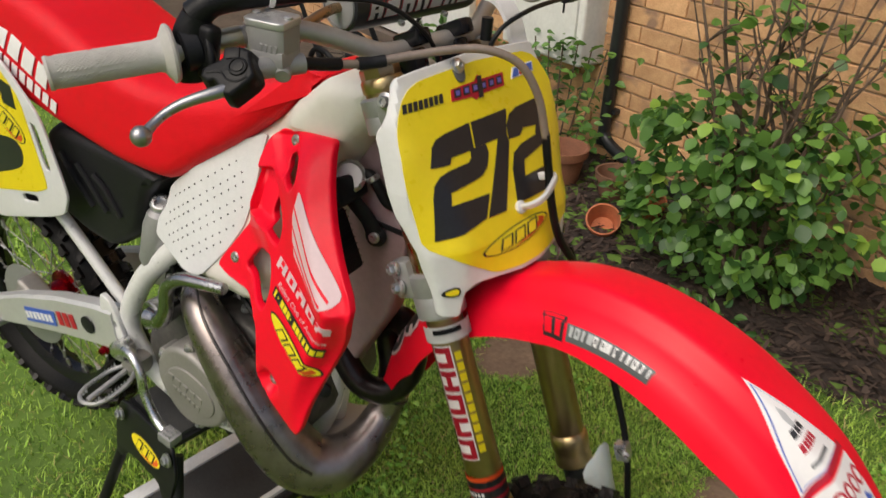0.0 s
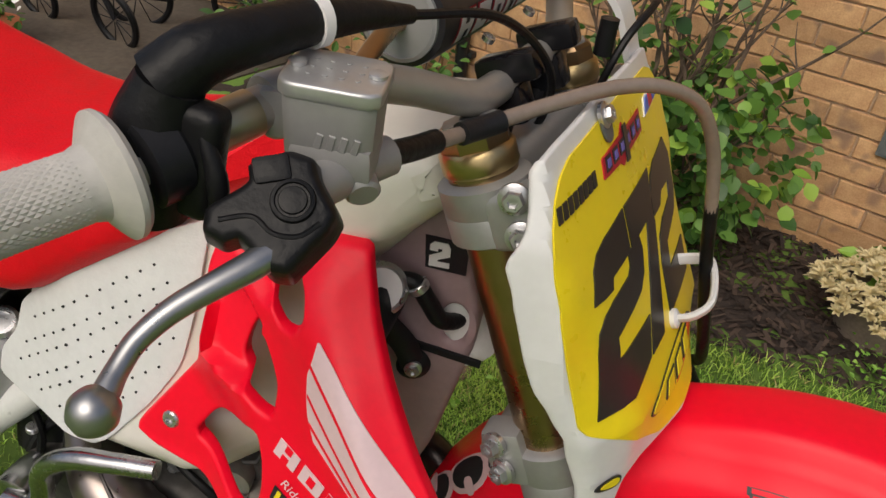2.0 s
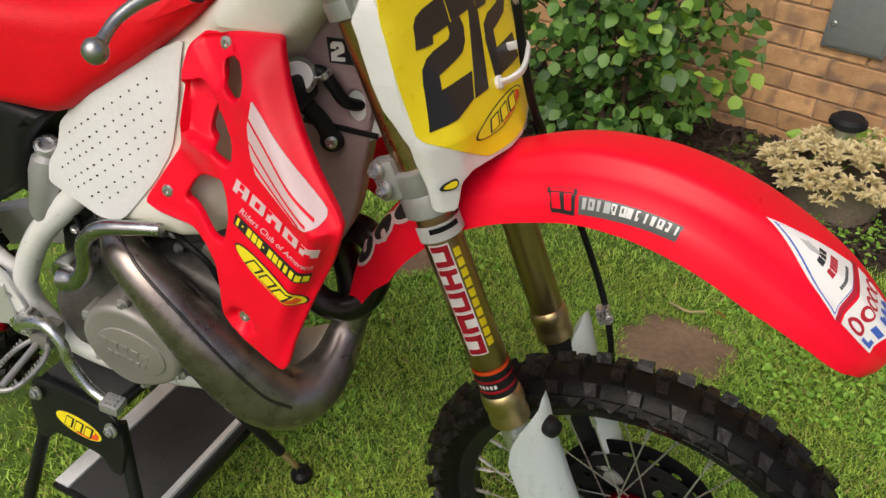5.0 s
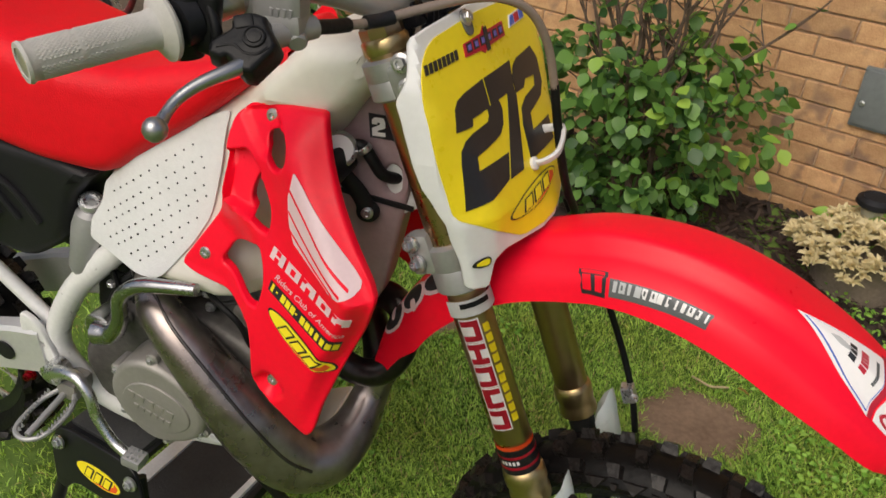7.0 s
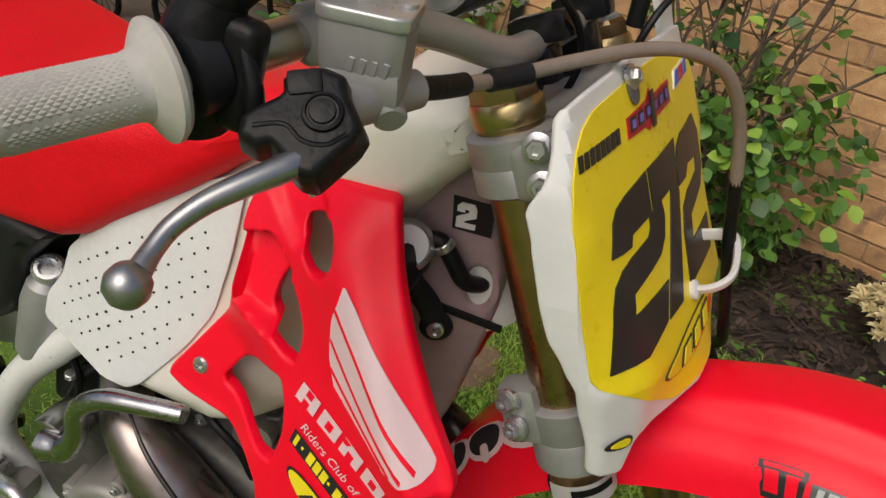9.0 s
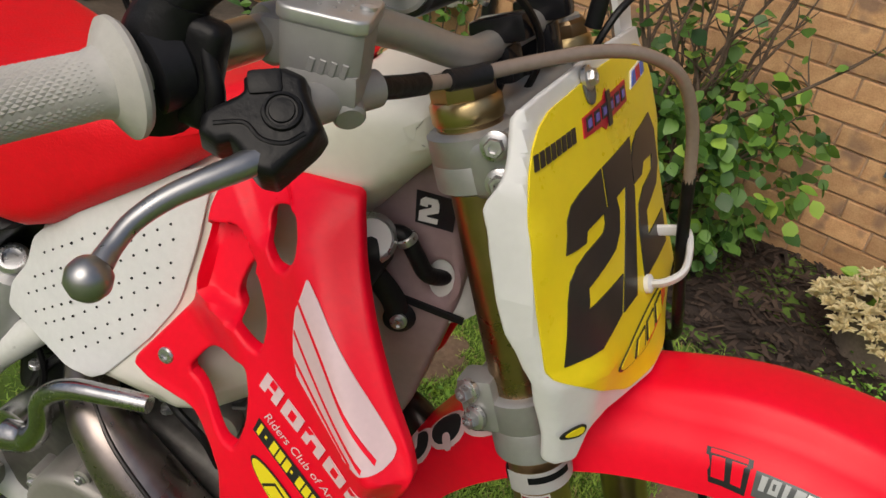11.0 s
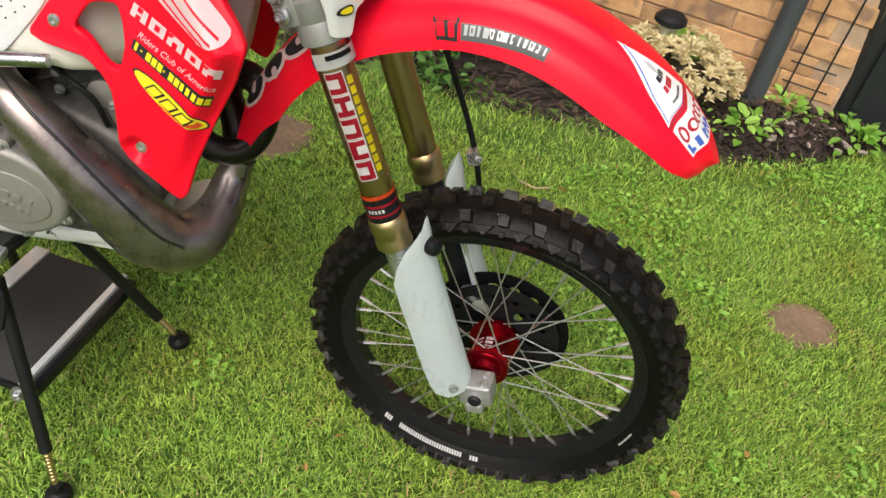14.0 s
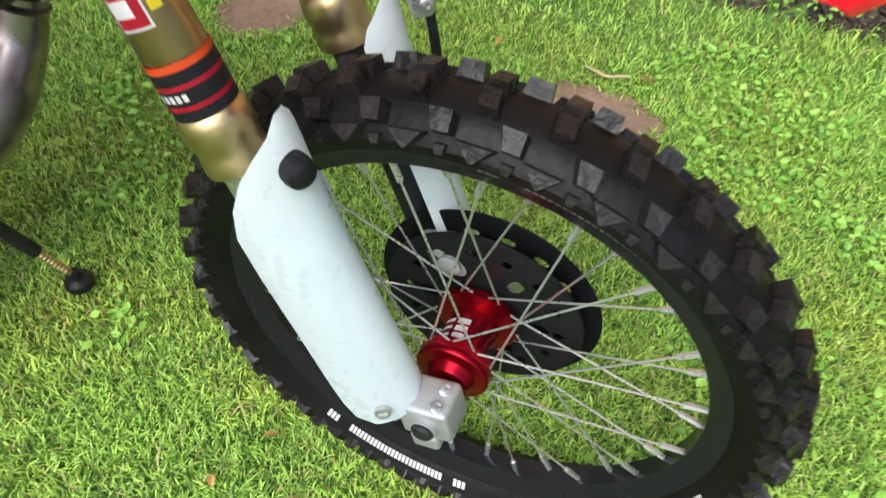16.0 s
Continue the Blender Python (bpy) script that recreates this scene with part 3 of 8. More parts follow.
def fender_at(s, q, w=0.0):
    """Mudguard skin at spine index s (0..1), cross share q (-1 right .. 1 left), w metres outward."""
    f = s * (len(SP) - 1)
    i = min(int(f), len(SP) - 2)
    p = SP[i] * (1 - f + i) + SP[i + 1] * (f - i)
    d = SP[min(i + 2, len(SP) - 1)] - SP[max(i - 1, 0)]
    l = math.hypot(d[0], d[1])
    nx, nz = -d[1] / l, d[0] / l
    aq = abs(q)
    front = min(1.0, max(0.0, (p[0] + 0.33) / 0.12))
    ridge = 0.014 * front * (1 - min(1.0, max(0.0, (aq - 0.36) / 0.22)) ** 2 * (3 - 2 * min(1.0, max(0.0, (aq - 0.36) / 0.22))))
    nose = 1 - 0.55 * min(1.0, max(0.0, (s - 0.64) / 0.22))
    drop = -(0.042 * nose * aq ** 2.6 * front + 0.048 * aq ** 3.2 * (1 - front) * min(1.0, 0.2 + s * 8)) - 0.020 * nose * max(0, aq - 0.88) / 0.12 + ridge - 0.014 * front
    k = drop + w
    return (p[0] + nx * k, q * p[2], p[1] + nz * k)


def grid(fn, nu, nv, thick=0.0, u0=0.0, u1=1.0, v0=0.0, v1=1.0):
    bm = bmesh.new()
    V = [[bm.verts.new(fn(u0 + (u1 - u0) * i / nu, v0 + (v1 - v0) * j / nv)) for j in range(nv + 1)] for i in range(nu + 1)]
    for i in range(nu):
        for j in range(nv):
            bm.faces.new((V[i][j], V[i + 1][j], V[i + 1][j + 1], V[i][j + 1]))
    if thick:
        bmesh.ops.recalc_face_normals(bm, faces=bm.faces[:])
        bmesh.ops.solidify(bm, geom=bm.faces[:], thickness=thick)
    return bm


FEN = spart("front_mudguard", grid(lambda s, q: fender_at(s, q), 90, 32, 0.003, 0, 1, -1, 1), RED, None, "long red plastic front mudguard", 45)


def fen_patch(poly, mt, lab, w=0.0012, thick=0.0006, step=0.02):
    """A sticker on the mudguard from an outline in (spine share, cross share)."""
    bm = plate(poly, 0.002, 0, (), lambda u, v, t: fender_at(u * 12 / 14, v, w + (thick if t > 0 else 0)), step)
    return spart("mudguard_sticker", bm, mt, FEN, lab)


# ---- number plate ----
PL_V, PL_B = (-0.07, 0.0, 0.05, 0.08, 0.12, 0.208, 0.27, 0.30), (0.134, 0.143, 0.154, 0.159, 0.161, 0.155, 0.131, 0.12)


def pl(y, v, w=0.0):
    """The plate's face, set back towards its lower corners and folded back along its sides."""
    s, a = (1 if y > 0 else -1), abs(y)
    fold = max(0.0, a - float(np.interp(v, PL_V, PL_B)))
    a -= fold
    f = min(1.0, fold / 0.020)
    z = 1.05 + v / 1.1136
    e = max(0.0, a - 0.125)
    x = -0.264 - 0.49 * (z - 1.05) - 0.45 * a * a - 1.2 * e * e - 0.40 * max(0.0, 0.035 - v) * min(1.0, max(0.0, (a - 0.02) / 0.09))
    x -= 0.6 * max(0.0, a - 0.11) * max(0.0, min(1.0, (0.17 - v) / 0.12)) + 0.96 * fold
    return (x + w * 0.87 * (1 - 0.7 * f), s * (a + 0.22 * fold + w * (1.2 * a + 0.7 * f)), z + w * 0.43 * (1 - 0.6 * f))


def mirror(half):
    return half + [(-y, v) for y, v in half[::-1] if abs(y) > 1e-6]


WH_OUT = rounded(mirror([(0, -0.017), (-0.058, -0.017), (-0.092, -0.018), (-0.110, -0.028), (-0.116, -0.070), (-0.146, -0.066), (-0.150, -0.030), (-0.163, 0.008), (-0.169, 0.045), (-0.175, 0.066), (-0.184, 0.085), (-0.190, 0.116), (-0.194, 0.162), (-0.192, 0.190), (-0.187, 0.198), (-0.166, 0.220), (-0.157, 0.234), (-0.145, 0.258), (-0.134, 0.267), (-0.106, 0.271), (-0.036, 0.276), (0, 0.278)]), 0.10, 2)
PLATE = spart("number_plate", plate(WH_OUT, 0.006, 0.002, (), lambda u, v, w: pl(u, v, w - 0.003), 0.007), WHITE, None, "white front number plate with yellow race backing")
YEL = rounded(mirror([(0, -0.011), (-0.056, -0.011), (-0.069, -0.008), (-0.113, 0.020), (-0.129, 0.031), (-0.148, 0.043), (-0.153, 0.053), (-0.155, 0.080), (-0.159, 0.117), (-0.162, 0.155), (-0.160, 0.185), (-0.156, 0.202), (-0.148, 0.221), (-0.137, 0.238), (-0.123, 0.250), (-0.103, 0.258), (-0.054, 0.262), (0, 0.265)]), 0.12, 2)
spart("yellow_backing", plate(YEL, 0.0016, 0, (), lambda u, v, w: pl(u, v, w + 0.0012), 0.015), YELLOW, PLATE, "yellow vinyl number backing")


def on_plate(poly, mt, lab, name="plate_sticker", w=0.0026, holes=()):
    return spart(name, plate(poly, 0.0012, 0, holes, lambda u, v, t: pl(u, v, t + w), 0.015), mt, PLATE, lab)


def digit(poly):
    return on_plate(poly, BLACKV, "black racing number digit", "digit")


TWO = [(0, 0), (1, 0.04), (1, 0.24), (0.42, 0.22), (0.42, 0.30), (1, 0.50), (1, 0.80), (0.85, 1.0), (0.2, 0.98), (0, 0.84), (0, 0.62), (0.40, 0.62), (0.40, 0.74), (0.60, 0.75), (0.60, 0.64), (0, 0.40)]
digit([(-0.125, 0.151), (-0.115, 0.176), (-0.105, 0.184), (-0.088, 0.188), (-0.0445, 0.192), (-0.0490, 0.159), (-0.026, 0.159), (-0.025, 0.147), (-0.034, 0.131), (-0.048, 0.122), (-0.067, 0.119), (-0.107, 0.115), (-0.112, 0.099), (-0.044, 0.097), (-0.062, 0.068), (-0.140, 0.054), (-0.131, 0.112), (-0.126, 0.128), (-0.115, 0.138), (-0.100, 0.142), (-0.064, 0.144), (-0.057, 0.149), (-0.055, 0.158), (-0.090, 0.157), (-0.095, 0.149)])
digit([(-0.0405, 0.192), (0.0315, 0.193), (0.0185, 0.160), (0.0195, 0.150), (-0.0235, 0.066), (-0.0575, 0.067), (0.000, 0.160), (-0.0450, 0.159)])
digit([(0.0205, 0.153), (0.0245, 0.172), (0.0355, 0.184), (0.053, 0.190), (0.104, 0.191), (0.115, 0.171), (0.105, 0.140), (0.087, 0.127), (0.040, 0.119), (0.032, 0.098), (0.091, 0.098), (0.083, 0.067), (0.002, 0.068), (0.012, 0.114), (0.023, 0.133), (0.043, 0.141), (0.080, 0.144), (0.088, 0.156), (0.057, 0.160), (0.045, 0.152)])
# driver's name as plain bars, and small logo shapes
for i in range(8):
    y0 = -0.141 + i * 0.0084
    on_plate([(y0, 0.2232 + i * 0.0002), (y0 + 0.0058, 0.2233 + i * 0.0002), (y0 + 0.0086, 0.2345 + i * 0.0002), (y0 + 0.0028, 0.2344 + i * 0.0002)], BLACKV, "black bar of small lettering")
on_plate([(-0.062, 0.223), (-0.026, 0.2215), (-0.018, 0.2165), (-0.010, 0.2215), (0.042, 0.2225), (0.046, 0.2400), (-0.004, 0.2400), (-0.004, 0.2470), (-0.014, 0.2400), (-0.058, 0.2380)], CRIMSON, "crimson logo shape")
for k in range(6):
    y0 = -0.056 + k * 0.0165
    on_plate([(y0, 0.2262), (y0 + 0.0115, 0.2262), (y0 + 0.014, 0.2368), (y0 + 0.0025, 0.2368)], BLACKV, "dark logo shape", w=0.0034)
    on_plate([(y0 + 0.003, 0.2285), (y0 + 0.0095, 0.2285), (y0 + 0.011, 0.2345), (y0 + 0.0045, 0.2345)], PURPLE, "purple logo shape", w=0.0040)
on_plate([(-0.014, 0.2175), (-0.006, 0.2175), (0.000, 0.2450), (-0.008, 0.2450)], BLACKV, "dark middle stroke of the logo", w=0.0044)
on_plate([(0.060, 0.227), (0.116, 0.227), (0.119, 0.241), (0.070, 0.241)], WHITEV, "small white and red logo shape")
on_plate([(0.063, 0.2285), (0.078, 0.2285), (0.082, 0.2395), (0.072, 0.2395)], BLUEINK, "blue logo shape", w=0.0034)
on_plate([(0.081, 0.2285), (0.096, 0.2285), (0.100, 0.2395), (0.085, 0.2395)], CRIMSON, "red logo shape", w=0.0034)
on_plate([(0.099, 0.2285), (0.113, 0.2285), (0.116, 0.2395), (0.103, 0.2395)], BLUEINK, "blue logo shape", w=0.0034)


def oval_logo(put, c, rx, ry, ang, lab):
    """An oval badge: black edge, yellow field, red crescent and yellow slanted bars."""
    put(ngon(c, 1, 40, 0, rx * 1.05, ry * 1.1, ang), BLACKV, "black edge of an oval badge", 0)
    put(ngon(c, 1, 40, 0, rx, ry, ang), LEMON, lab, 1)
    ca, sa = math.cos(ang), math.sin(ang)
    def loc(x, y):
        return (c[0] + x * rx * ca - y * ry * sa, c[1] + x * rx * sa + y * ry * ca)
    put([loc(*p) for p in ((-0.2, -0.9), (0.45, -0.82), (0.85, -0.4), (0.9, 0.1), (0.75, 0.45), (0.70, 0.0), (0.4, -0.5))], ORANGE, "red crescent of a badge", 2)
    for k in range(3):
        x0 = -0.62 + k * 0.42
        put([loc(x0, -0.62), (loc(x0 + 0.34, -0.62)), loc(x0 + 0.46, 0.62), loc(x0 + 0.12, 0.62)], BLACKV, "black slanted badge bar", 3)
        put([loc(x0 + 0.05, -0.52), (loc(x0 + 0.29, -0.52)), loc(x0 + 0.39, 0.52), loc(x0 + 0.15, 0.52)], LEMON, "yellow slanted badge bar", 4)


oval_logo(lambda p, m, l, k: on_plate(p, m, l, w=0.0026 + 0.0007 * k), (-0.014, 0.029), 0.066, 0.0128, 0.09, "yellow oval badge with red crescent")
# straps round the fork tubes, small logo shapes
for sd in (-1, 1):
    bm = bmesh.new()
    c0, c1 = Vector((leg_x(0.935), sd * 0.1, 0.935)), Vector((leg_x(0.957), sd * 0.1, 0.957))
    fwd = Vector((1, 0, RAKE)).normalized()
    vv = []
    for i in range(25):
        a = radians(-115 + 230 * i / 24)
        o = fwd * (0.033 * math.cos(a)) + Vector((0, 0.033 * math.sin(a), 0))
        vv.append((bm.verts.new(c0 + o), bm.verts.new(c1 + o)))
    for p, q in zip(vv, vv[1:]):
        bm.faces.new((p[0], q[0], q[1], p[1]))
    bmesh.ops.solidify(bm, geom=bm.faces[:], thickness=0.004)
    spart("plate_strap", bm, WHITE, PLATE, "white plastic strap round the fork tube", 60)
    bm, vv = bmesh.new(), []
    for i in range(13):
        a = radians(sd * (8 + 70 * i / 12))
        o = fwd * (0.0345 * math.cos(a)) + Vector((0, 0.0345 * math.sin(a), 0))
        vv.append((bm.verts.new(c0.lerp(c1, 0.55) + o), bm.verts.new(c0.lerp(c1, 0.86) + o)))
    for p, q in zip(vv, vv[1:]):
        bm.faces.new((p[0], q[0], q[1], p[1]))
    bmesh.ops.solidify(bm, geom=bm.faces[:], thickness=0.0022)
    spart("strap_slot", bm, BLACKP, PLATE, "black slot in the strap", 60)
    on_plate(rounded([(sd * 0.117, -0.036), (sd * 0.139, -0.033), (sd * 0.136, -0.023), (sd * 0.117, -0.016)], 0.25, 2), BLACKV, "small black logo shape")
    on_plate(rounded([(sd * 0.119, -0.033), (sd * 0.135, -0.031), (sd * 0.132, -0.025), (sd * 0.119, -0.020)], 0.25, 2), LEMON, "small yellow logo shape", w=0.0034)
# strap over the bars
bm = bmesh.new()
pts = cr([(-0.380, 0.116, 1.262), (-0.394, 0.116, 1.290), (-0.402, 0.115, 1.312), (-0.412, 0.114, 1.330), (-0.430, 0.112, 1.345), (-0.462, 0.108, 1.350)], 6)
va = []
for x, y, z in pts:
    va.append([bm.verts.new((x, y + dy, z)) for dy in (-0.017, 0.017)])
for p, q in zip(va, va[1:]):
    bm.faces.new((p[0], p[1], q[1], q[0]))
bmesh.ops.recalc_face_normals(bm, faces=bm.faces[:])
bmesh.ops.solidify(bm, geom=bm.faces[:], thickness=0.006)
spart("bar_strap", bm, WHITE, PLATE, "white strap from the plate to the handlebar", 60)
# hose guide
bm = sweep([pl(0.062, 0.088, 0.002), pl(0.062, 0.086, 0.022), pl(0.058, 0.084, 0.032), pl(0.040, 0.076, 0.036), pl(0.018, 0.066, 0.034), pl(0.006, 0.062, 0.020), pl(0.004, 0.062, 0.002)], n=8, smooth=5, flat=(0.0035, 0.006))
bm = lathe([(0.009, 0), (0.009, 0.004), (0.006, 0.006)], along(pl(0.004, 0.062, 0.002), pl(0.004, 0.062, 0.05)), 14, bm)
spart("hose_guide", bm, WHITE, PLATE, "white plastic brake hose guide")
spart("plate_bolt", bolt(pl(-0.036, 0.264, 0.004), (0.87, 0, 0.43), 0.007, 0.006), CHROME, PLATE)
spart("plate_tab", plate(rounded([(-0.045, 0.243), (-0.027, 0.243), (-0.026, 0.274), (-0.046, 0.274)], 0.25, 2), 0.003, 0.001, (), lambda u, v, w: pl(u, v, w + 0.0035), 0), GREYV, PLATE)


# ---- handlebar and controls ----
BARP = [(-0.455, 0.0, 1.297), (-0.455, 0.055, 1.297), (-0.460, 0.095, 1.300), (-0.482, 0.150, 1.322), (-0.500, 0.200, 1.336), (-0.518, 0.260, 1.334), (-0.5386, 0.334, 1.324), (-0.580, 0.455, 1.316)]
bm = sweep([(x, -y, z) for x, y, z in BARP[::-1]] + BARP[1:], 0.0125, 16, 6)
BAR = spart("handlebar", bm, BARM, None, "titanium grey aluminium handlebar")
bm = sweep([(-0.498, -0.185, 1.338), (-0.505, -0.14, 1.348), (-0.507, -0.1, 1.350), (-0.507, 0.1, 1.350), (-0.505, 0.14, 1.348), (-0.498, 0.185, 1.338)], 0.0065, 12)
spart("crossbar", bm, GOLD, BAR, "bronze handlebar crossbar")
PADC = (-0.507, 0.0, 1.352)
bm = lathe([(0.026, -0.118), (0.033, -0.116), (0.034, -0.110), (0.034, 0.110), (0.033, 0.116), (0.026, 0.118)], Matrix.Translation(PADC) @ pose(0, 0, 0, -90), 40)
spart("crossbar_pad", bm, BLACKV, BAR, "black foam crossbar pad printed with bold white blocks")
bm = lathe([(0.006, 0), (0.029, 0.0), (0.029, 0.003), (0.026, 0.004), (0.026, 0.002), (0.006, 0.002)], along((PADC[0], -0.117, PADC[2]), (PADC[0], -0.2, PADC[2])), 36)
spart("pad_end", bm, mat("grey_pad_end", (0.25, 0.25, 0.25), 0.5, var=0.1), BAR, "grey moulded pad end")


def on_pad(a0, a1, y0, y1, mt, r, skew=0.0):
    bm = bmesh.new()
    n = 5
    vv = []
    for i in range(n + 1):
        a = radians(a0 + (a1 - a0) * i / n)
        s = skew * i / n
        p = [(PADC[0] + r * math.cos(a), y + s, PADC[2] + r * math.sin(a)) for y in (y0, y1)]
        vv.append([bm.verts.new(q) for q in p])
    for p, q in zip(vv, vv[1:]):
        bm.faces.new((p[0], p[1], q[1], q[0]))
    bmesh.ops.solidify(bm, geom=bm.faces[:], thickness=-0.0008)
    spart("pad_print", bm, mt, BAR, "bold printed block on the pad", 60)


for row, (a0, a1) in enumerate(((92, 132), (28, 72), (-26, 8))):
    for k in range(7):
        y0 = -0.098 + k * 0.028
        h = a1 - a0
        on_pad(a0 - 2, a1 + 2, y0 - 0.0012, y0 + 0.0235, CRIMSON, 0.0345, 0.004)
        on_pad(a0, a1, y0, y0 + 0.022, WHITEV, 0.0352, 0.004)
        s0, s1 = ((0.0, 0.40), (0.38, 0.62), (0.0, 0.62), (0.0, 0.74), (0.60, 1.0), (0.0, 0.34), (0.30, 1.0))[k]
        on_pad(a0 + h * s0, a0 + h * s1, y0 + 0.0085, y0 + 0.0145, BLACKV, 0.0359, 0.001)
        if k in (0, 4, 5):
            on_pad(a0 + h * 0.62, a0 + h * (0.80 if k == 0 else 1.0), y0 + 0.0085, y0 + 0.0145, BLACKV, 0.0359, 0.001)
# bar clamps
for sd in (-1, 1):
    bm = box(0.046, 0.026, 0.030, Matrix.Translation((-0.455, sd * 0.042, 1.278)) @ pose(0, 0, 0, 0, -23, 0), 0.005)
    bm = box(0.050, 0.026, 0.022, Matrix.Translation((-0.452, sd * 0.042, 1.309)) @ pose(0, 0, 0, 0, -23, 0), 0.006, 2, bm)
    bm = sweep([(-0.468, sd * 0.042, 1.215), (-0.458, sd * 0.042, 1.27)], 0.016, 16, 1, bm=bm)
    c = spart("bar_clamp", bm, BLACKGLOSS, BAR, "gloss black handlebar clamp")
    for dx in (-0.017, 0.017):
        spart("clamp_screw", lathe([(0.005, 0), (0.005, 0.004), (0.003, 0.004), (0.003, 0.001)], along((-0.456 + dx, sd * 0.042, 1.317 - dx * 0.42), (-0.44 + dx, sd * 0.042, 1.36)), 12), CHROME, BAR)


def make_grip(y0x, y1x, sd):
    """A grooved rubber grip from the inner flange to the open end."""
    a, b = Vector(y0x), Vector(y1x)
    ln = (b - a).length
    m = along(a, b)
    prof = [(0.014, 0.0), (0.030, 0.0), (0.0325, 0.003), (0.0325, 0.006), (0.028, 0.009), (0.0195, 0.014), (0.0175, 0.02)]
    prof += [(0.0168, ln * 0.62), (0.0172, ln * 0.63), (0.0168, ln * 0.66), (0.0170, ln - 0.006), (0.0185, ln - 0.003), (0.0175, ln), (0.013, ln), (0.012, ln - 0.01)]
    bm = lathe(prof, m, 36)
    # diamond pattern of small pips
    for i in range(44):
        for j in range(30):
            h = 0.022 + i * (ln - 0.032) / 44
            if abs(h - ln * 0.64) < 0.003 or j % 10 == 0:
                continue
            t = 2 * math.pi * (j + 0.5 * (i % 2)) / 30
            r = 0.0171
            du, dv = 0.0022, 0.0017
            vs = []
            for (x, yy), rr in zip(((-1, 0), (0, -1), (1, 0), (0, 1)), (r,) * 4):
                tt = t + x * dv / r
                vs.append(bm.verts.new(m @ Vector((rr * math.cos(tt), rr * math.sin(tt), h + yy * du))))
            top = bm.verts.new(m @ Vector(((r + 0.0007) * math.cos(t), (r + 0.0007) * math.sin(t), h)))
            for k in range(4):
                bm.faces.new((vs[k], vs[(k + 1) % 4], top))
    return spart("grip", bm, GRIPR, BAR, "light grey half-waffle rubber grip")


def bx(y):
    """Bar axis at lateral y (right side negative)."""
    P = BARP
    a = abs(y)
    for p, q in zip(P, P[1:]):
        if p[1] <= a <= q[1]:
            t = (a - p[1]) / (q[1] - p[1])
            return (p[0] + t * (q[0] - p[0]), y, p[2] + t * (q[2] - p[2]))
    return (P[-1][0], y, P[-1][2])


make_grip(bx(-0.332), (-0.5800, -0.4560, 1.3160), -1)
make_grip(bx(0.332), (-0.5800, 0.4560, 1.3160), 1)
bm = lathe([(0.0120, 0.0), (0.0133, 0.001), (0.0133, 0.046), (0.0120, 0.047)], along(bx(-0.258), bx(-0.306)), 24)
spart("bar_sleeve", bm, mat("champagne_alloy", (0.46, 0.40, 0.27), 0.34, metal=0.85, var=0.06, scale=20), BAR, "champagne-coloured part of the bar")
bm = lathe([(0.0120, 0.0), (0.0135, 0.001), (0.0135, 0.020), (0.0120, 0.021)], along(bx(-0.205), bx(-0.226)), 24)
spart("bar_sleeve", bm, GOLD2, BAR, "brass-coloured band of the bar")
# throttle housing with rubber boot
bm = lathe([(0.021, 0.0), (0.024, 0.002), (0.0245, 0.018), (0.0215, 0.022)], along(bx(-0.325), bx(-0.28)), 28)
spart("throttle_housing", bm, BLACKP, BAR, "black throttle housing under a rubber boot")
bm = sweep([(-0.540, -0.312, 1.290, 0.017), (-0.540, -0.312, 1.315, 0.022), (-0.537, -0.309, 1.340, 0.021), (-0.528, -0.303, 1.364, 0.017)], n=16, smooth=5)
bm = sweep([(-0.532, -0.305, 1.362, 0.0175), (-0.519, -0.290, 1.376, 0.0155), (-0.507, -0.262, 1.380, 0.0138), (-0.499, -0.232, 1.381, 0.0130)], n=16, smooth=5, bm=bm)
bm = box(0.030, 0.020, 0.062, pose(-0.518, -0.304, 1.326, -4, 10, 10), 0.0085, 4, bm)
bm = sweep([(-0.512, -0.306, 1.352, 0.0025), (-0.505, -0.308, 1.338, 0.004), (-0.500, -0.309, 1.320, 0.0055), (-0.502, -0.309, 1.298, 0.0045)], n=10, smooth=5, bm=bm)
spart("throttle_boot", bm, RUBBER, BAR, "black rubber throttle cable boot")
bm = sweep([(-0.4992, -0.232, 1.381), (-0.4975, -0.226, 1.381)], 0.0152, 20, 1)
spart("boot_band", bm, WHITEV, BAR, "white band on the throttle boot")
bm = sweep([(-0.497, -0.226, 1.381, 0.0125), (-0.486, -0.196, 1.378, 0.009), (-0.474, -0.165, 1.373, 0.0055)], n=14, smooth=5)
bm = sweep([(-0.474, -0.165, 1.373), (-0.445, -0.10, 1.362), (-0.425, -0.05, 1.325), (-0.425, -0.02, 1.28), (-0.45, 0.0, 1.22)], 0.0032, 8, 8, bm=bm)
spart("throttle_cable", bm, RUBBER, BAR, "black throttle cable")

# front brake master cylinder
RC = (-0.475, -0.243, 1.337)
RM = Matrix.Translation(RC) @ pose(0, 0, 0, 3, 3, 19)
bm = plate(rounded([(-0.0245, -0.0202), (0.0245, -0.0202), (0.0245, 0.0202), (-0.0245, 0.0202)], 0.12, 2), 0.040, 0.004, (), lambda u, v, w: RM @ Vector((u * (1 + 1.5 * w), v * (1 + 1.5 * w), w)))
spart("master_cylinder", bm, MCAST, BAR, "cast aluminium front brake reservoir")
bm = plate(rounded([(-0.0268, -0.0225), (0.0268, -0.0225), (0.0268, 0.0225), (-0.0268, 0.0225)], 0.12, 2), 0.009, 0.002, (), lambda u, v, w: RM @ Vector((u, v, w + 0.0225)))
spart("reservoir_cap", bm, SATINCAP, BAR, "satin aluminium reservoir cap")
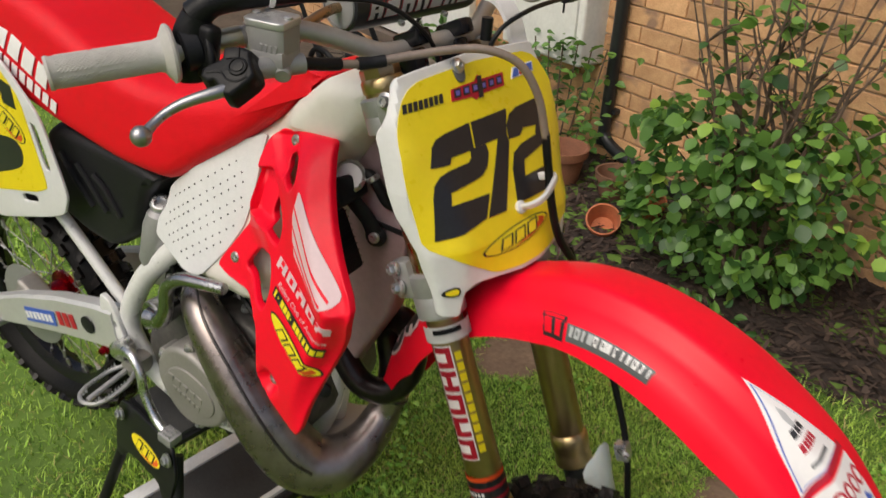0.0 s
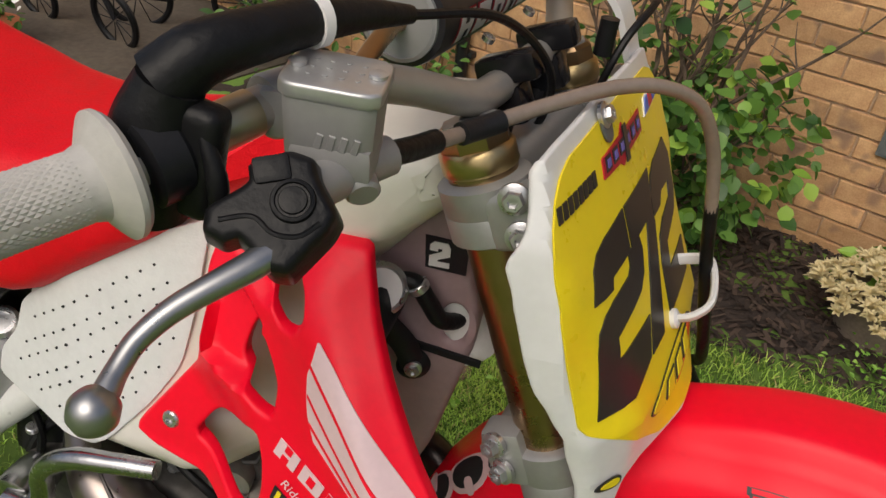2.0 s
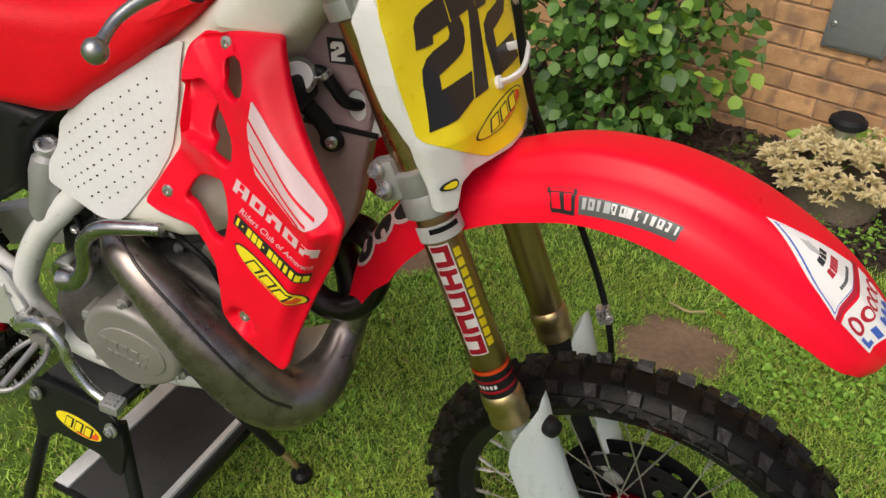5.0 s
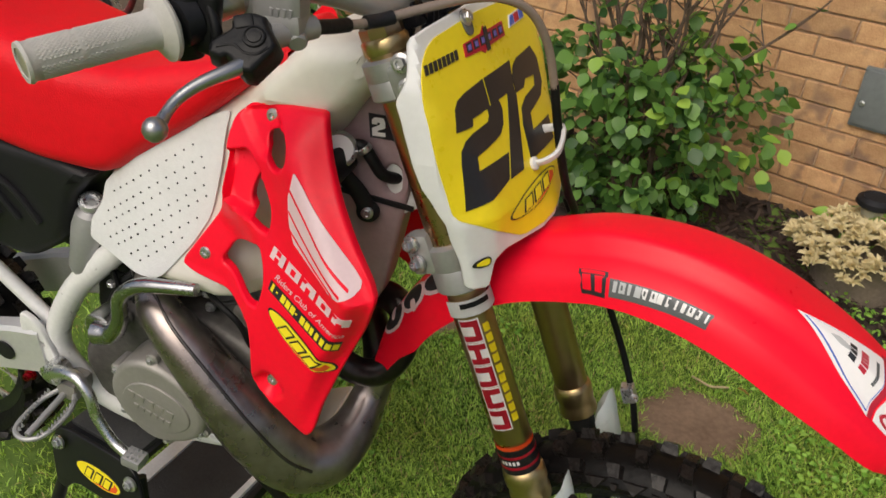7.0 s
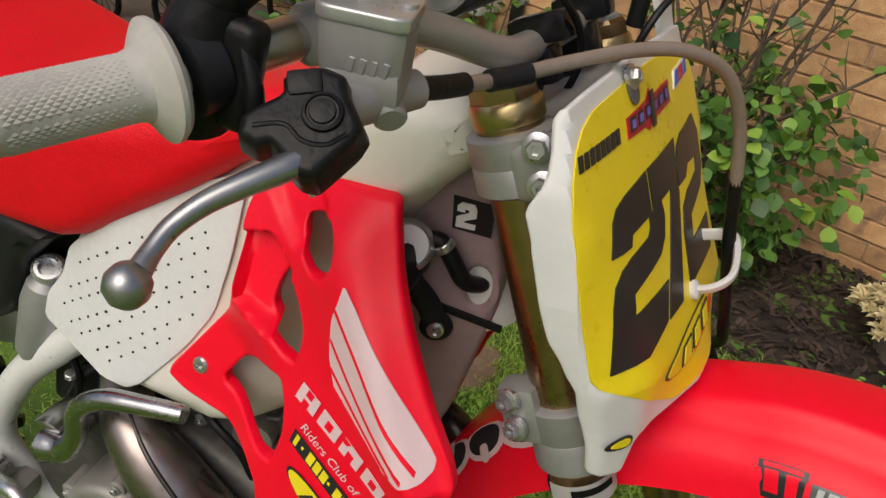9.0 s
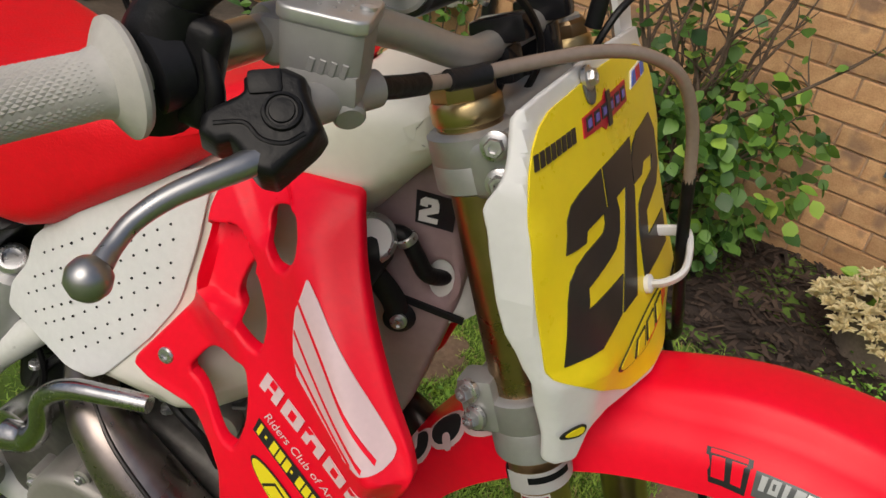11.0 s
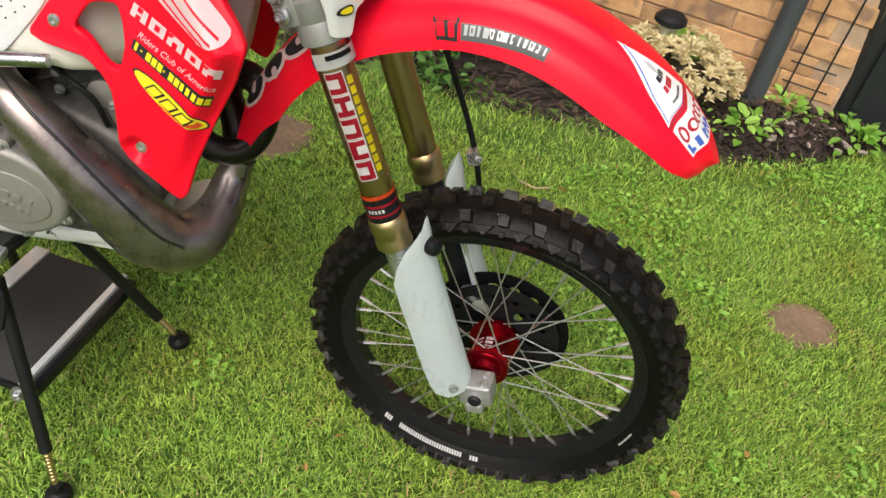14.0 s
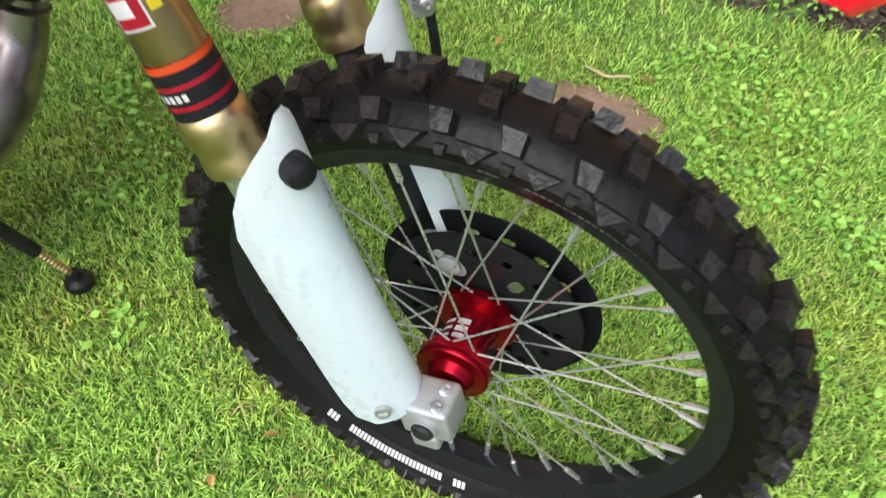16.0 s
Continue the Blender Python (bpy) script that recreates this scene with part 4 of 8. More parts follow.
for i in range(3):
    for j in range(4):
        spart("cap_stud", lathe([(0.0015, 0), (0.0015, 0.0006)], RM @ Matrix.Translation((-0.013 + j * 0.0085, -0.009 + i * 0.009, 0.0272)), 6), SATINCAP, BAR)
for sy in (-1, 1):
    spart("cap_screw", lathe([(0.005, 0), (0.005, 0.002), (0.002, 0.003)], RM @ Matrix.Translation((sy * 0.021, 0.0, 0.0272)), 12), SATINCAP, BAR)
bm = sweep([(-0.472, -0.293, 1.311, 0.012), (-0.468, -0.266, 1.310, 0.0125), (-0.463, -0.236, 1.309, 0.0125), (-0.457, -0.217, 1.309, 0.012)], n=18, smooth=4)
bm = lathe([(0.0095, 0), (0.0100, 0.016), (0.008, 0.018)], along((-0.463, -0.241, 1.308), (-0.440, -0.263, 1.296)), 18, bm)
bm = box(0.045, 0.036, 0.02, pose(-0.473, -0.245, 1.319, 0, 0, 19), 0.005, 2, bm)
spart("cylinder_body", bm, MCAST, BAR, "cast master cylinder body")
bm = lathe([(0.0175, -0.011), (0.0185, -0.009), (0.0185, 0.009), (0.0175, 0.011)], along(bx(-0.240), bx(-0.22)), 24)
bm = box(0.050, 0.026, 0.028, Matrix.Translation((-0.493, -0.240, 1.335)) @ pose(0, 0, 0, 0, 0, 16), 0.005, 2, bm)
spart("bar_bracket", bm, MCAST, BAR, "cast bar clamp of the master cylinder")
bm = bmesh.new()
for k in range(4):
    bm = box(0.004, 0.0015, 0.009, RM @ Matrix.Translation((-0.004 + k * 0.0065, -0.0202, -0.004)) @ pose(0, 0, 0, 0, 12), 0.0005, 1, bm)
spart("raised_mark", bm, MCAST, BAR, "raised cast bars on the reservoir", 0)
# knuckle boot and lever
KM = along((-0.4705, -0.3045, 1.3110), (-0.4705 + 0.35, -0.3045 - 0.62, 1.3110 + 0.72)) @ Matrix.Scale(1.1, 4)
KO = rounded([(-0.013, 0.0223), (0.0065, 0.030), (0.0187, 0.026), (0.021, 0.017), (0.031, -0.0014), (0.027, -0.010), (0.0144, -0.0245), (0.009, -0.0305), (0.0, -0.0295), (-0.0144, -0.0137), (-0.0216, -0.0166), (-0.0317, -0.0115), (-0.031, 0.0), (-0.0115, 0.013)], 0.13, 2)
bm = plate(KO, 0.026, 0.004, (), lambda u, v, w: KM @ Vector((u * (1 - 9 * max(0, w)), v * (1 - 9 * max(0, w)), w - 0.004)), res=3)
spart("lever_boot", bm, RUBBER, BAR, "black rubber boot over the lever pivot", 30)
bm = lathe([(0.0105, 0.0), (0.0095, 0.0030), (0.0080, 0.0035), (0.0075, 0.0024), (0.0065, 0.0024), (0.0060, 0.0035), (0.002, 0.0040)], KM @ Matrix.Translation((0.009, 0.0035, 0.0080)), 24)
spart("boot_relief", bm, RUBBER, BAR)
spart("boot_hump", box(0.017, 0.013, 0.010, KM @ Matrix.Translation((-0.001, 0.0175, 0.006)) @ pose(0, 0, 0, 0, 0, 12), 0.003, 2), RUBBER, BAR)
spart("boot_lip", sweep([tuple(KM @ Vector((x, y, 0.009))) for x, y in ((-0.022, -0.006), (-0.008, -0.004), (0.001, -0.011), (0.012, -0.012), (0.021, -0.006))], 0.0014, 6, 5), RUBBER, BAR)
lev = [(-0.461, -0.313, 1.299, 0.0080), (-0.466, -0.330, 1.296, 0.0074), (-0.474, -0.347, 1.292, 0.0066), (-0.483, -0.364, 1.286, 0.0060), (-0.489, -0.380, 1.278, 0.0055), (-0.489, -0.393, 1.271, 0.0054), (-0.487, -0.403, 1.266, 0.0062)]
bm = sweep(lev, n=14, smooth=6)
bm = lathe([(0.0005, -0.0115), (0.006, -0.010), (0.0098, -0.006), (0.0115, 0), (0.0098, 0.006), (0.006, 0.010), (0.0005, 0.0115)], Matrix.Translation((-0.4865, -0.411, 1.262)), 24, bm)
spart("brake_lever", bm, SATIN, BAR, "polished aluminium front brake lever")
# brake hose from the cylinder over the plate
bm = sweep([(-0.459, -0.216, 1.308), (-0.454, -0.190, 1.303), (-0.450, -0.168, 1.300)], 0.0078, 14, 4)
spart("hose_boot", bm, RUBBER, BAR, "black hose boot")
hp = [(-0.450, -0.170, 1.300), (-0.440, -0.135, 1.297), (-0.410, -0.085, 1.304), (-0.375, -0.039, 1.311), (-0.345, -0.010, 1.310), (-0.318, 0.018, 1.292), (-0.300, 0.038, 1.250), (-0.288, 0.047, 1.195)]
spart("upper_hose", sweep(hp, 0.0056, 12, 7), HOSE, BAR, "smoked translucent brake hose sleeve")
spart("hose_tape", sweep([(-0.443, -0.146, 1.298), (-0.437, -0.128, 1.297), (-0.428, -0.113, 1.299)], 0.0078, 12, 3), BLACKP, BAR, "black tape on the hose")
spart("lower_hose", sweep([(-0.289, 0.047, 1.200), (-0.280, 0.050, 1.15), (-0.268, 0.050, 1.10), (-0.258, 0.062, 1.05), (-0.255, 0.10, 1.0), (-0.27, 0.13, 0.97)], 0.0060, 12, 6), RUBBER, BAR, "black lower brake hose")
# clutch side
bm = sweep([(-0.448, 0.30, 1.322, 0.013), (-0.455, 0.33, 1.322, 0.016), (-0.462, 0.36, 1.316, 0.012)], n=14)
spart("clutch_perch", bm, BLACKP, BAR, "black clutch lever perch")
bm = sweep([(-0.452, 0.33, 1.318, 0.008), (-0.462, 0.37, 1.312, 0.007), (-0.482, 0.41, 1.305, 0.006), (-0.490, 0.44, 1.30, 0.008)], n=12)
spart("clutch_lever", bm, BRIGHT, BAR, "polished aluminium clutch lever")
bm = sweep([(-0.44, 0.30, 1.325), (-0.40, 0.22, 1.335), (-0.385, 0.12, 1.335), (-0.395, 0.065, 1.31), (-0.41, 0.055, 1.25), (-0.44, 0.06, 1.1)], 0.0035, 8)
bm = sweep([(-0.408, 0.058, 1.33), (-0.409, 0.057, 1.30)], 0.008, 12, 1, bm=bm)
spart("clutch_cable", bm, RUBBER, BAR, "black clutch cable")


# ---- bodywork on the frame ----
def soft(d, r):
    """1 within, falling smoothly to 0 at a distance r outside."""
    t = max(0.0, min(1.0, 1 - d / r))
    return t * t * (3 - 2 * t)


def seg_dist(x, z, line, closed=False):
    best = 9.0
    k = len(line)
    for i in range(k if closed else k - 1):
        (ax, az), (bx_, bz) = line[i], line[(i + 1) % k]
        t = max(0.0, min(1.0, ((x - ax) * (bx_ - ax) + (z - az) * (bz - az)) / ((bx_ - ax) ** 2 + (bz - az) ** 2)))
        best = min(best, math.hypot(x - ax - t * (bx_ - ax), z - az - t * (bz - az)))
    return best


def poly_dist(x, z, poly):
    """Distance outside a polygon, 0 within."""
    k, odd = len(poly), False
    for i in range(k):
        (ax, az), (bx_, bz) = poly[i], poly[(i + 1) % k]
        if (az > z) != (bz > z) and x < (bx_ - ax) * (z - az) / (bz - az) + ax:
            odd = not odd
    return 0.0 if odd else seg_dist(x, z, poly, True)


LIP = [(-0.538, 1.166), (-0.515, 1.115), (-0.462, 1.032), (-0.428, 0.982), (-0.450, 0.92), (-0.476, 0.865), (-0.520, 0.738)]
POCKETS = [([(-0.683, 1.084), (-0.655, 1.092), (-0.630, 1.078), (-0.638, 1.026), (-0.678, 1.032)], 0.024, 0.010),
           ([(-0.664, 1.138), (-0.622, 1.148), (-0.606, 1.138), (-0.622, 1.108), (-0.640, 1.118)], 0.010, 0.012),
           ([(-0.775, 0.920), (-0.705, 0.985), (-0.676, 0.966), (-0.690, 0.915)], 0.033, 0.075),
           ([(-0.592, 0.802), (-0.583, 0.796), (-0.592, 0.788), (-0.598, 0.796)], 0.018, 0.022)]


def sh_y(x, z):
    """Outer face of the shroud: a bowed panel with a raised diagonal, sunk pockets and a folded front lip."""
    a, b = x + 0.55, z - 0.95
    t = max(0.0, min(1.0, ((x + 0.57) - (z - 1.12)) / 0.28))
    d = math.hypot(x + 0.57 - 0.14 * t, z - 1.12 + 0.14 * t)
    y = -0.203 - 0.219 * a + 0.316 * b + 0.88 * b * b - 0.218 * a * b - 0.159 * a * a - 0.029 * math.exp(-(d / 0.05) ** 2)
    y += float(np.interp(z, (0.74, 0.80, 0.87, 0.95, 1.0, 1.08, 1.15), (0.0, 0.016, 0.034, 0.034, 0.030, 0.014, 0.0))) * soft(seg_dist(x, z, LIP), 0.034)
    return y + max(dp * soft(poly_dist(x, z, poly), r) for poly, dp, r in POCKETS)


SH_OUT = rounded([(-0.767, 0.912), (-0.735, 0.955), (-0.698, 1.005), (-0.687, 1.035), (-0.688, 1.075), (-0.690, 1.105), (-0.684, 1.131), (-0.664, 1.148), (-0.638, 1.156), (-0.600, 1.163), (-0.573, 1.165), (-0.538, 1.166), (-0.530, 1.149), (-0.517, 1.120), (-0.492, 1.078), (-0.462, 1.035), (-0.436, 1.003), (-0.426, 0.982), (-0.449, 0.92), (-0.477, 0.862), (-0.506, 0.790), (-0.519, 0.742), (-0.531, 0.727), (-0.545, 0.733), (-0.571, 0.752), (-0.607, 0.776), (-0.620, 0.797), (-0.620, 0.85), (-0.624, 0.882), (-0.638, 0.895), (-0.665, 0.899), (-0.705, 0.901), (-0.74, 0.904)], 0.16, 2)
H1 = rounded([(-0.621, 1.128), (-0.592, 1.140), (-0.580, 1.128), (-0.576, 1.112), (-0.584, 1.096), (-0.599, 1.092), (-0.615, 1.103), (-0.623, 1.117)], 0.2, 2)
H2 = rounded([(-0.640, 1.066), (-0.620, 1.076), (-0.606, 1.058), (-0.597, 1.041), (-0.598, 1.012), (-0.612, 1.013), (-0.635, 1.022), (-0.648, 1.035)], 0.2, 2)
H3 = rounded([(-0.695, 0.934), (-0.672, 0.968), (-0.640, 0.985), (-0.612, 0.994), (-0.603, 0.972), (-0.600, 0.945), (-0.608, 0.913), (-0.625, 0.913), (-0.655, 0.922)], 0.16, 2)
for sd in (-1, 1):
    sh = fpart("radiator_shroud", plate(SH_OUT, 0.016, 0.004, (H1, H2, H3), lambda u, v, w: (u, -sd * (sh_y(u, v) + w + 0.008), v), 0.005, res=3), RED, None, "red plastic radiator shroud with three openings")
    if sd > 0:
        continue
    SHR = sh
    for x, z in ((-0.722, 0.937), (-0.623, 1.143), (-0.592, 0.793)):
        bm = lathe([(0.009, -0.002), (0.0095, 0.002), (0.008, 0.004), (0.004, 0.0045), (0.0035, 0.002)], along((x, sh_y(x, z) + 0.001, z), (x - 0.01, sh_y(x, z) - 0.1, z + 0.02)), 14)
        fpart("shroud_bolt", bm, CHROME, SHR)


def on_shroud(poly, mt, lab, w=0.0008):
    return fpart("shroud_sticker", plate(poly, 0.001, 0, (), lambda u, v, t: (u, sh_y(u, v) - w - 0.0007 - t, v), 0.0065), mt, SHR, lab)


# wing: one pale shape cut into feathers by thin red lines
WING = [(-0.558, 1.107), (-0.540, 1.094), (-0.509, 1.065), (-0.479, 1.037), (-0.456, 1.015), (-0.447, 1.005), (-0.447, 0.997), (-0.453, 0.990), (-0.473, 0.983), (-0.490, 0.984), (-0.525, 1.001), (-0.551, 1.016), (-0.556, 1.028), (-0.561, 1.040), (-0.563, 1.055), (-0.564, 1.076), (-0.560, 1.092)]
on_shroud(rounded(WING, 0.12, 1), PINKV, "pale feathered wing sticker")
for p in ([(-0.562, 1.086), (-0.529, 1.058), (-0.497, 1.028), (-0.459, 0.996)], [(-0.562, 1.058), (-0.536, 1.036), (-0.504, 1.011), (-0.468, 0.989)],
          [(-0.558, 1.033), (-0.529, 1.014), (-0.505, 0.999), (-0.480, 0.985)], [(-0.553, 1.018), (-0.525, 1.003), (-0.502, 0.991), (-0.490, 0.985)]):
    c = cr([(x, z, 0) for x, z in p], 5)
    on_shroud([(q[0], q[1] + 0.0016) for q in c] + [(q[0], q[1] - 0.0016) for q in c[::-1]], RED, "red line between feathers", 0.0016)


def bars(put, a, b, h, n, mt, lab, fill=0.72, lean=0.0, level=0):
    """A word as a row of plain upright bars from a to b, h high."""
    a, b = np.array(a, float), np.array(b, float)
    d = (b - a) / n
    up = np.array((-d[1], d[0])) / np.linalg.norm(d) * h
    for k in range(n):
        p = a + d * k
        q = p + d * fill
        put([tuple(p), tuple(q), tuple(q + up + d * lean), tuple(p + up + d * lean)], mt, lab)


def lettering(text, bend, mt, parent, lab, size):
    """Words in the built-in font, bent on to a surface by bend(u, v)."""
    cu = bpy.data.curves.new("tmp", "FONT")
    cu.body, cu.size, cu.shear, cu.align_x = text, size, 0.25, "CENTER"
    ob = bpy.data.objects.new("tmp", cu)
    bm = bmesh.new()
    bm.from_mesh(ob.to_mesh())
    ob.to_mesh_clear()
    bpy.data.objects.remove(ob)
    bpy.data.curves.remove(cu)
    for v in bm.verts:
        v.co = Vector(bend(v.co.x, v.co.y))
    return fpart("lettering", bm, mt, parent, lab)


def on_shroud_ob(u, v):
    x, z = -0.526 + u * 0.914 + v * 0.406, 0.940 - u * 0.406 + v * 0.914
    return (x, sh_y(x, z) - 0.0022, z)


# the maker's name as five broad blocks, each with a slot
for k in range(5):
    c, e, f = np.array((-0.592, 0.989)), np.array((0.0268, -0.0107)), np.array((0.0060, 0.0150))
    o = c + e * k
    at2 = lambda u, v: tuple(o + e * u + f * v)
    on_shroud([at2(0.04, 0), at2(0.86, 0), at2(0.86, 1), at2(0.04, 1)], PINKV, "pale block of bold lettering")
    v0, v1 = ((0.62, 1.0), (0.25, 0.75), (0.0, 0.55), (0.25, 0.75), (0.0, 0.34))[k]
    on_shroud([at2(0.32, v0), at2(0.58, v0), at2(0.58, v1), at2(0.32, v1)], RED, "red slot in a block", 0.0016)
    if k in (0, 2, 4):
        on_shroud([at2(0.32, 1 - v1), at2(0.58, 1 - v1), at2(0.58, 1 - v0), at2(0.32, 1 - v0)] if k == 0 else [at2(0.04, 0.7), at2(0.20, 0.7), at2(0.30, 1.0), at2(0.04, 1.0)], RED, "red slot in a block", 0.0016)
lettering("Riders Club of America", on_shroud_ob, PINKV, SHR, "fine pale script reading Riders Club of America", 0.0125)
on_shroud([(-0.589, 0.947), (-0.481, 0.889), (-0.474, 0.906), (-0.585, 0.960)], BLACKV, "black sticker strip with yellow bars")
for k, wd in enumerate((0.45, 0.3, 0.8, 0.8, 0.8, 0.3, 0.8, 0.8, 0.6, 0.6, 0.7, 0.8, 0.7)):
    c, e, f = np.array((-0.585, 0.9475)), np.array((0.0082, -0.00435)), np.array((0.0040, 0.0098))
    o = c + e * k
    lo, hi = (0.4, 0.6) if wd == 0.3 else (0.0, 1.0)
    on_shroud([tuple(o + f * lo), tuple(o + e * wd + f * lo), tuple(o + e * wd + f * hi), tuple(o + f * hi)], LEMON, "yellow bar on black", 0.0016)
oval_logo(lambda p, m, l, k: on_shroud(p, m, l, 0.0008 + 0.0006 * k), (-0.536, 0.887), 0.058, 0.0118, -0.60, "yellow oval badge with red crescent")

# tank
TK_OUT = rounded([(-0.962, 0.922), (-0.935, 0.955), (-0.926, 1.000), (-0.740, 1.124), (-0.620, 1.206), (-0.575, 1.243), (-0.490, 1.254), (-0.470, 1.215), (-0.515, 1.160), (-0.555, 1.10), (-0.575, 0.98), (-0.61, 0.855), (-0.66, 0.848), (-0.815, 0.860), (-0.905, 0.868), (-0.966, 0.884)], 0.11, 2)


def tk_hw(x, z):
    r = min(0.136 - 0.30 * (z - 0.90), 0.100 + 0.30 * (x + 0.94) - 0.30 * (z - 0.93))
    r -= 0.10 * max(0.0, x + 0.72) * (1 if z > 0.96 else 0.3)
    f = max(0.0, min(1.0, (x + 0.70) / 0.07))
    low = max(0.0, 1.165 + 0.7 * max(0.0, x + 0.537) - z)
    front = max(0.055, 0.093 - 0.75 * low)
    return max(0.055, r * (1 - f) + front * f)


TANKOB = fpart("fuel_tank", slab(TK_OUT, 0.12, 0.030, tk_hw, 0.04, 4), TANK, None, "aged white plastic fuel tank")
GP_OUT = rounded([(-0.956, 0.920), (-0.930, 0.953), (-0.920, 0.992), (-0.829, 1.060), (-0.758, 1.106), (-0.700, 1.132), (-0.706, 1.100), (-0.711, 1.046), (-0.722, 0.984), (-0.751, 0.938), (-0.800, 0.881), (-0.818, 0.870), (-0.846, 0.872), (-0.914, 0.883), (-0.960, 0.890)], 0.14, 2)
fpart("tank_grip_plate", plate(GP_OUT, 0.003, 0.001, (), lambda u, v, w: (u, -tk_hw(u, v) - 0.002 - w, v), 0.03), GRIPTAPE, TANKOB, "white perforated grip plate on the tank")
bm = bmesh.new()
for i in range(14):
    for j in range(13):
        x, z = -0.83 + (i - 6.5) * 0.0172 * 0.83 - (j - 6) * 0.0172 * 0.56, 0.985 + (i - 6.5) * 0.0172 * 0.56 + (j - 6) * 0.0172 * 0.83
        x += 0.005 * (j % 2)
        near = [(u, v) for u, v in GP_OUT]
        if poly_dist(x, z, near) == 0 and seg_dist(x, z, near, True) > 0.014:
            c = (x, -tk_hw(x, z) - 0.0037, z)
            bm = lathe([(0.0015, -0.001), (0.0015, 0.0006), (0.0008, 0.0002)], along(c, (x, c[1] - 0.1, z)), 7, bm)
fpart("perforation", bm, BLACKP, TANKOB, "small dark holes in the grip plate")

# seat
ST_OUT = rounded([(-0.588, 1.236), (-0.620, 1.206), (-0.740, 1.112), (-0.900, 1.004), (-1.03, 1.020), (-1.176, 1.052), (-1.45, 1.13), (-1.75, 1.24), (-1.76, 1.42), (-1.45, 1.345), (-1.16, 1.252), (-1.05, 1.202), (-0.95, 1.172), (-0.86, 1.166), (-0.74, 1.190), (-0.64, 1.232), (-0.605, 1.246)], 0.12, 2)
SEAT = fpart("seat", slab(ST_OUT, 0.12, 0.032, lambda x, z: 0.086 + 0.042 * max(0, min(1, (-x - 0.62) / 0.38)) - 0.10 * max(0, z - 1.1 - 0.25 * max(0, -x - 1.0)), 0.05, 4), RED_SEAT, None, "red vinyl motocross seat")


def on_seat(poly, mt, lab):
    def fn(u, v, t):
        k = max(0.0, v - (1.10 + 0.33 * max(0, -u - 1.0)))
        return (u, -0.1290 + 0.10 * max(0, v - 1.1 - 0.25 * max(0, -u - 1.0)) + 5.5 * k * k - t - 0.0012, v)
    return fpart("seat_print", plate(poly, 0.0012, 0, (), fn, 0.02), mt, SEAT, lab)


bars(on_seat, (-1.335, 1.205), (-1.160, 1.115), 0.040, 5, WHITEV, "white bold bar printed on the seat", 0.75)
bars(on_seat, (-1.325, 1.160), (-1.150, 1.075), 0.024, 9, WHITEV, "white bar printed on the seat", 0.7)
# rear side plate and airbox
SPL = rounded([(-1.272, 1.163), (-1.182, 1.072), (-1.145, 0.925), (-1.170, 0.880), (-1.225, 0.857), (-1.445, 0.790), (-1.68, 0.90), (-1.70, 1.22), (-1.45, 1.22)], 0.13, 2)
sp_y = lambda x, z: -0.145 - 0.03 * (x + 1.2)
slot = rounded([(-1.218, 1.055), (-1.200, 1.050), (-1.182, 0.965), (-1.200, 0.965)], 0.15, 2)
dim = rounded([(-1.31, 0.868), (-1.255, 0.880), (-1.255, 0.895), (-1.31, 0.885)], 0.2, 2)
SIDE = fpart("side_number_plate", plate(SPL, 0.006, 0.002, (slot, dim), lambda u, v, w: (u, sp_y(u, v) - w, v), 0.05), WHITE, None, "white side panel with yellow number backing")
on_side = lambda p, m, l, w=0.0036: fpart("side_sticker", plate(p, 0.001, 0, (), lambda u, v, t: (u, sp_y(u, v) - w - t, v), 0.05), m, SIDE, l)
on_side(rounded([(-1.285, 1.150), (-1.232, 1.095), (-1.205, 0.925), (-1.250, 0.905), (-1.46, 0.855), (-1.66, 0.92), (-1.66, 1.18), (-1.45, 1.18)], 0.1, 2), YELLOW, "yellow vinyl number backing")
on_side([(-1.29, 1.075), (-1.25, 1.07), (-1.25, 1.115), (-1.29, 1.125)], BLACKV, "black sticker shape", 0.0042)
oval_logo(lambda p, m, l, k: on_side(p, m, l, 0.0042 + 0.0006 * k), (-1.285, 1.035), 0.045, 0.022, -0.6, "yellow and orange badge")
on_side(rounded([(-1.46, 0.885), (-1.28, 0.945), (-1.262, 0.985), (-1.285, 1.010), (-1.46, 0.98)], 0.2, 2), BLACKV, "black part of a racing number", 0.0042)
AB = rounded([(-1.245, 1.045), (-1.0, 1.02), (-0.93, 1.0), (-0.985, 0.95), (-1.02, 0.86), (-1.115, 0.80), (-1.20, 0.815), (-1.262, 0.846)], 0.15, 2)
fpart("airbox", slab(AB, 0.10, 0.02, lambda x, z: 0.105 + 0.05 * (z - 0.9), 0.05), BLACKP, None, "black plastic airbox")
for k in range(3):
    fpart("airbox_rib", sweep([(-1.20 + k * 0.045, -0.112, 0.99 - k * 0.012), (-1.175 + k * 0.045, -0.109, 0.94), (-1.14 + k * 0.04, -0.106, 0.89)], 0.006, 8), BLACKP)

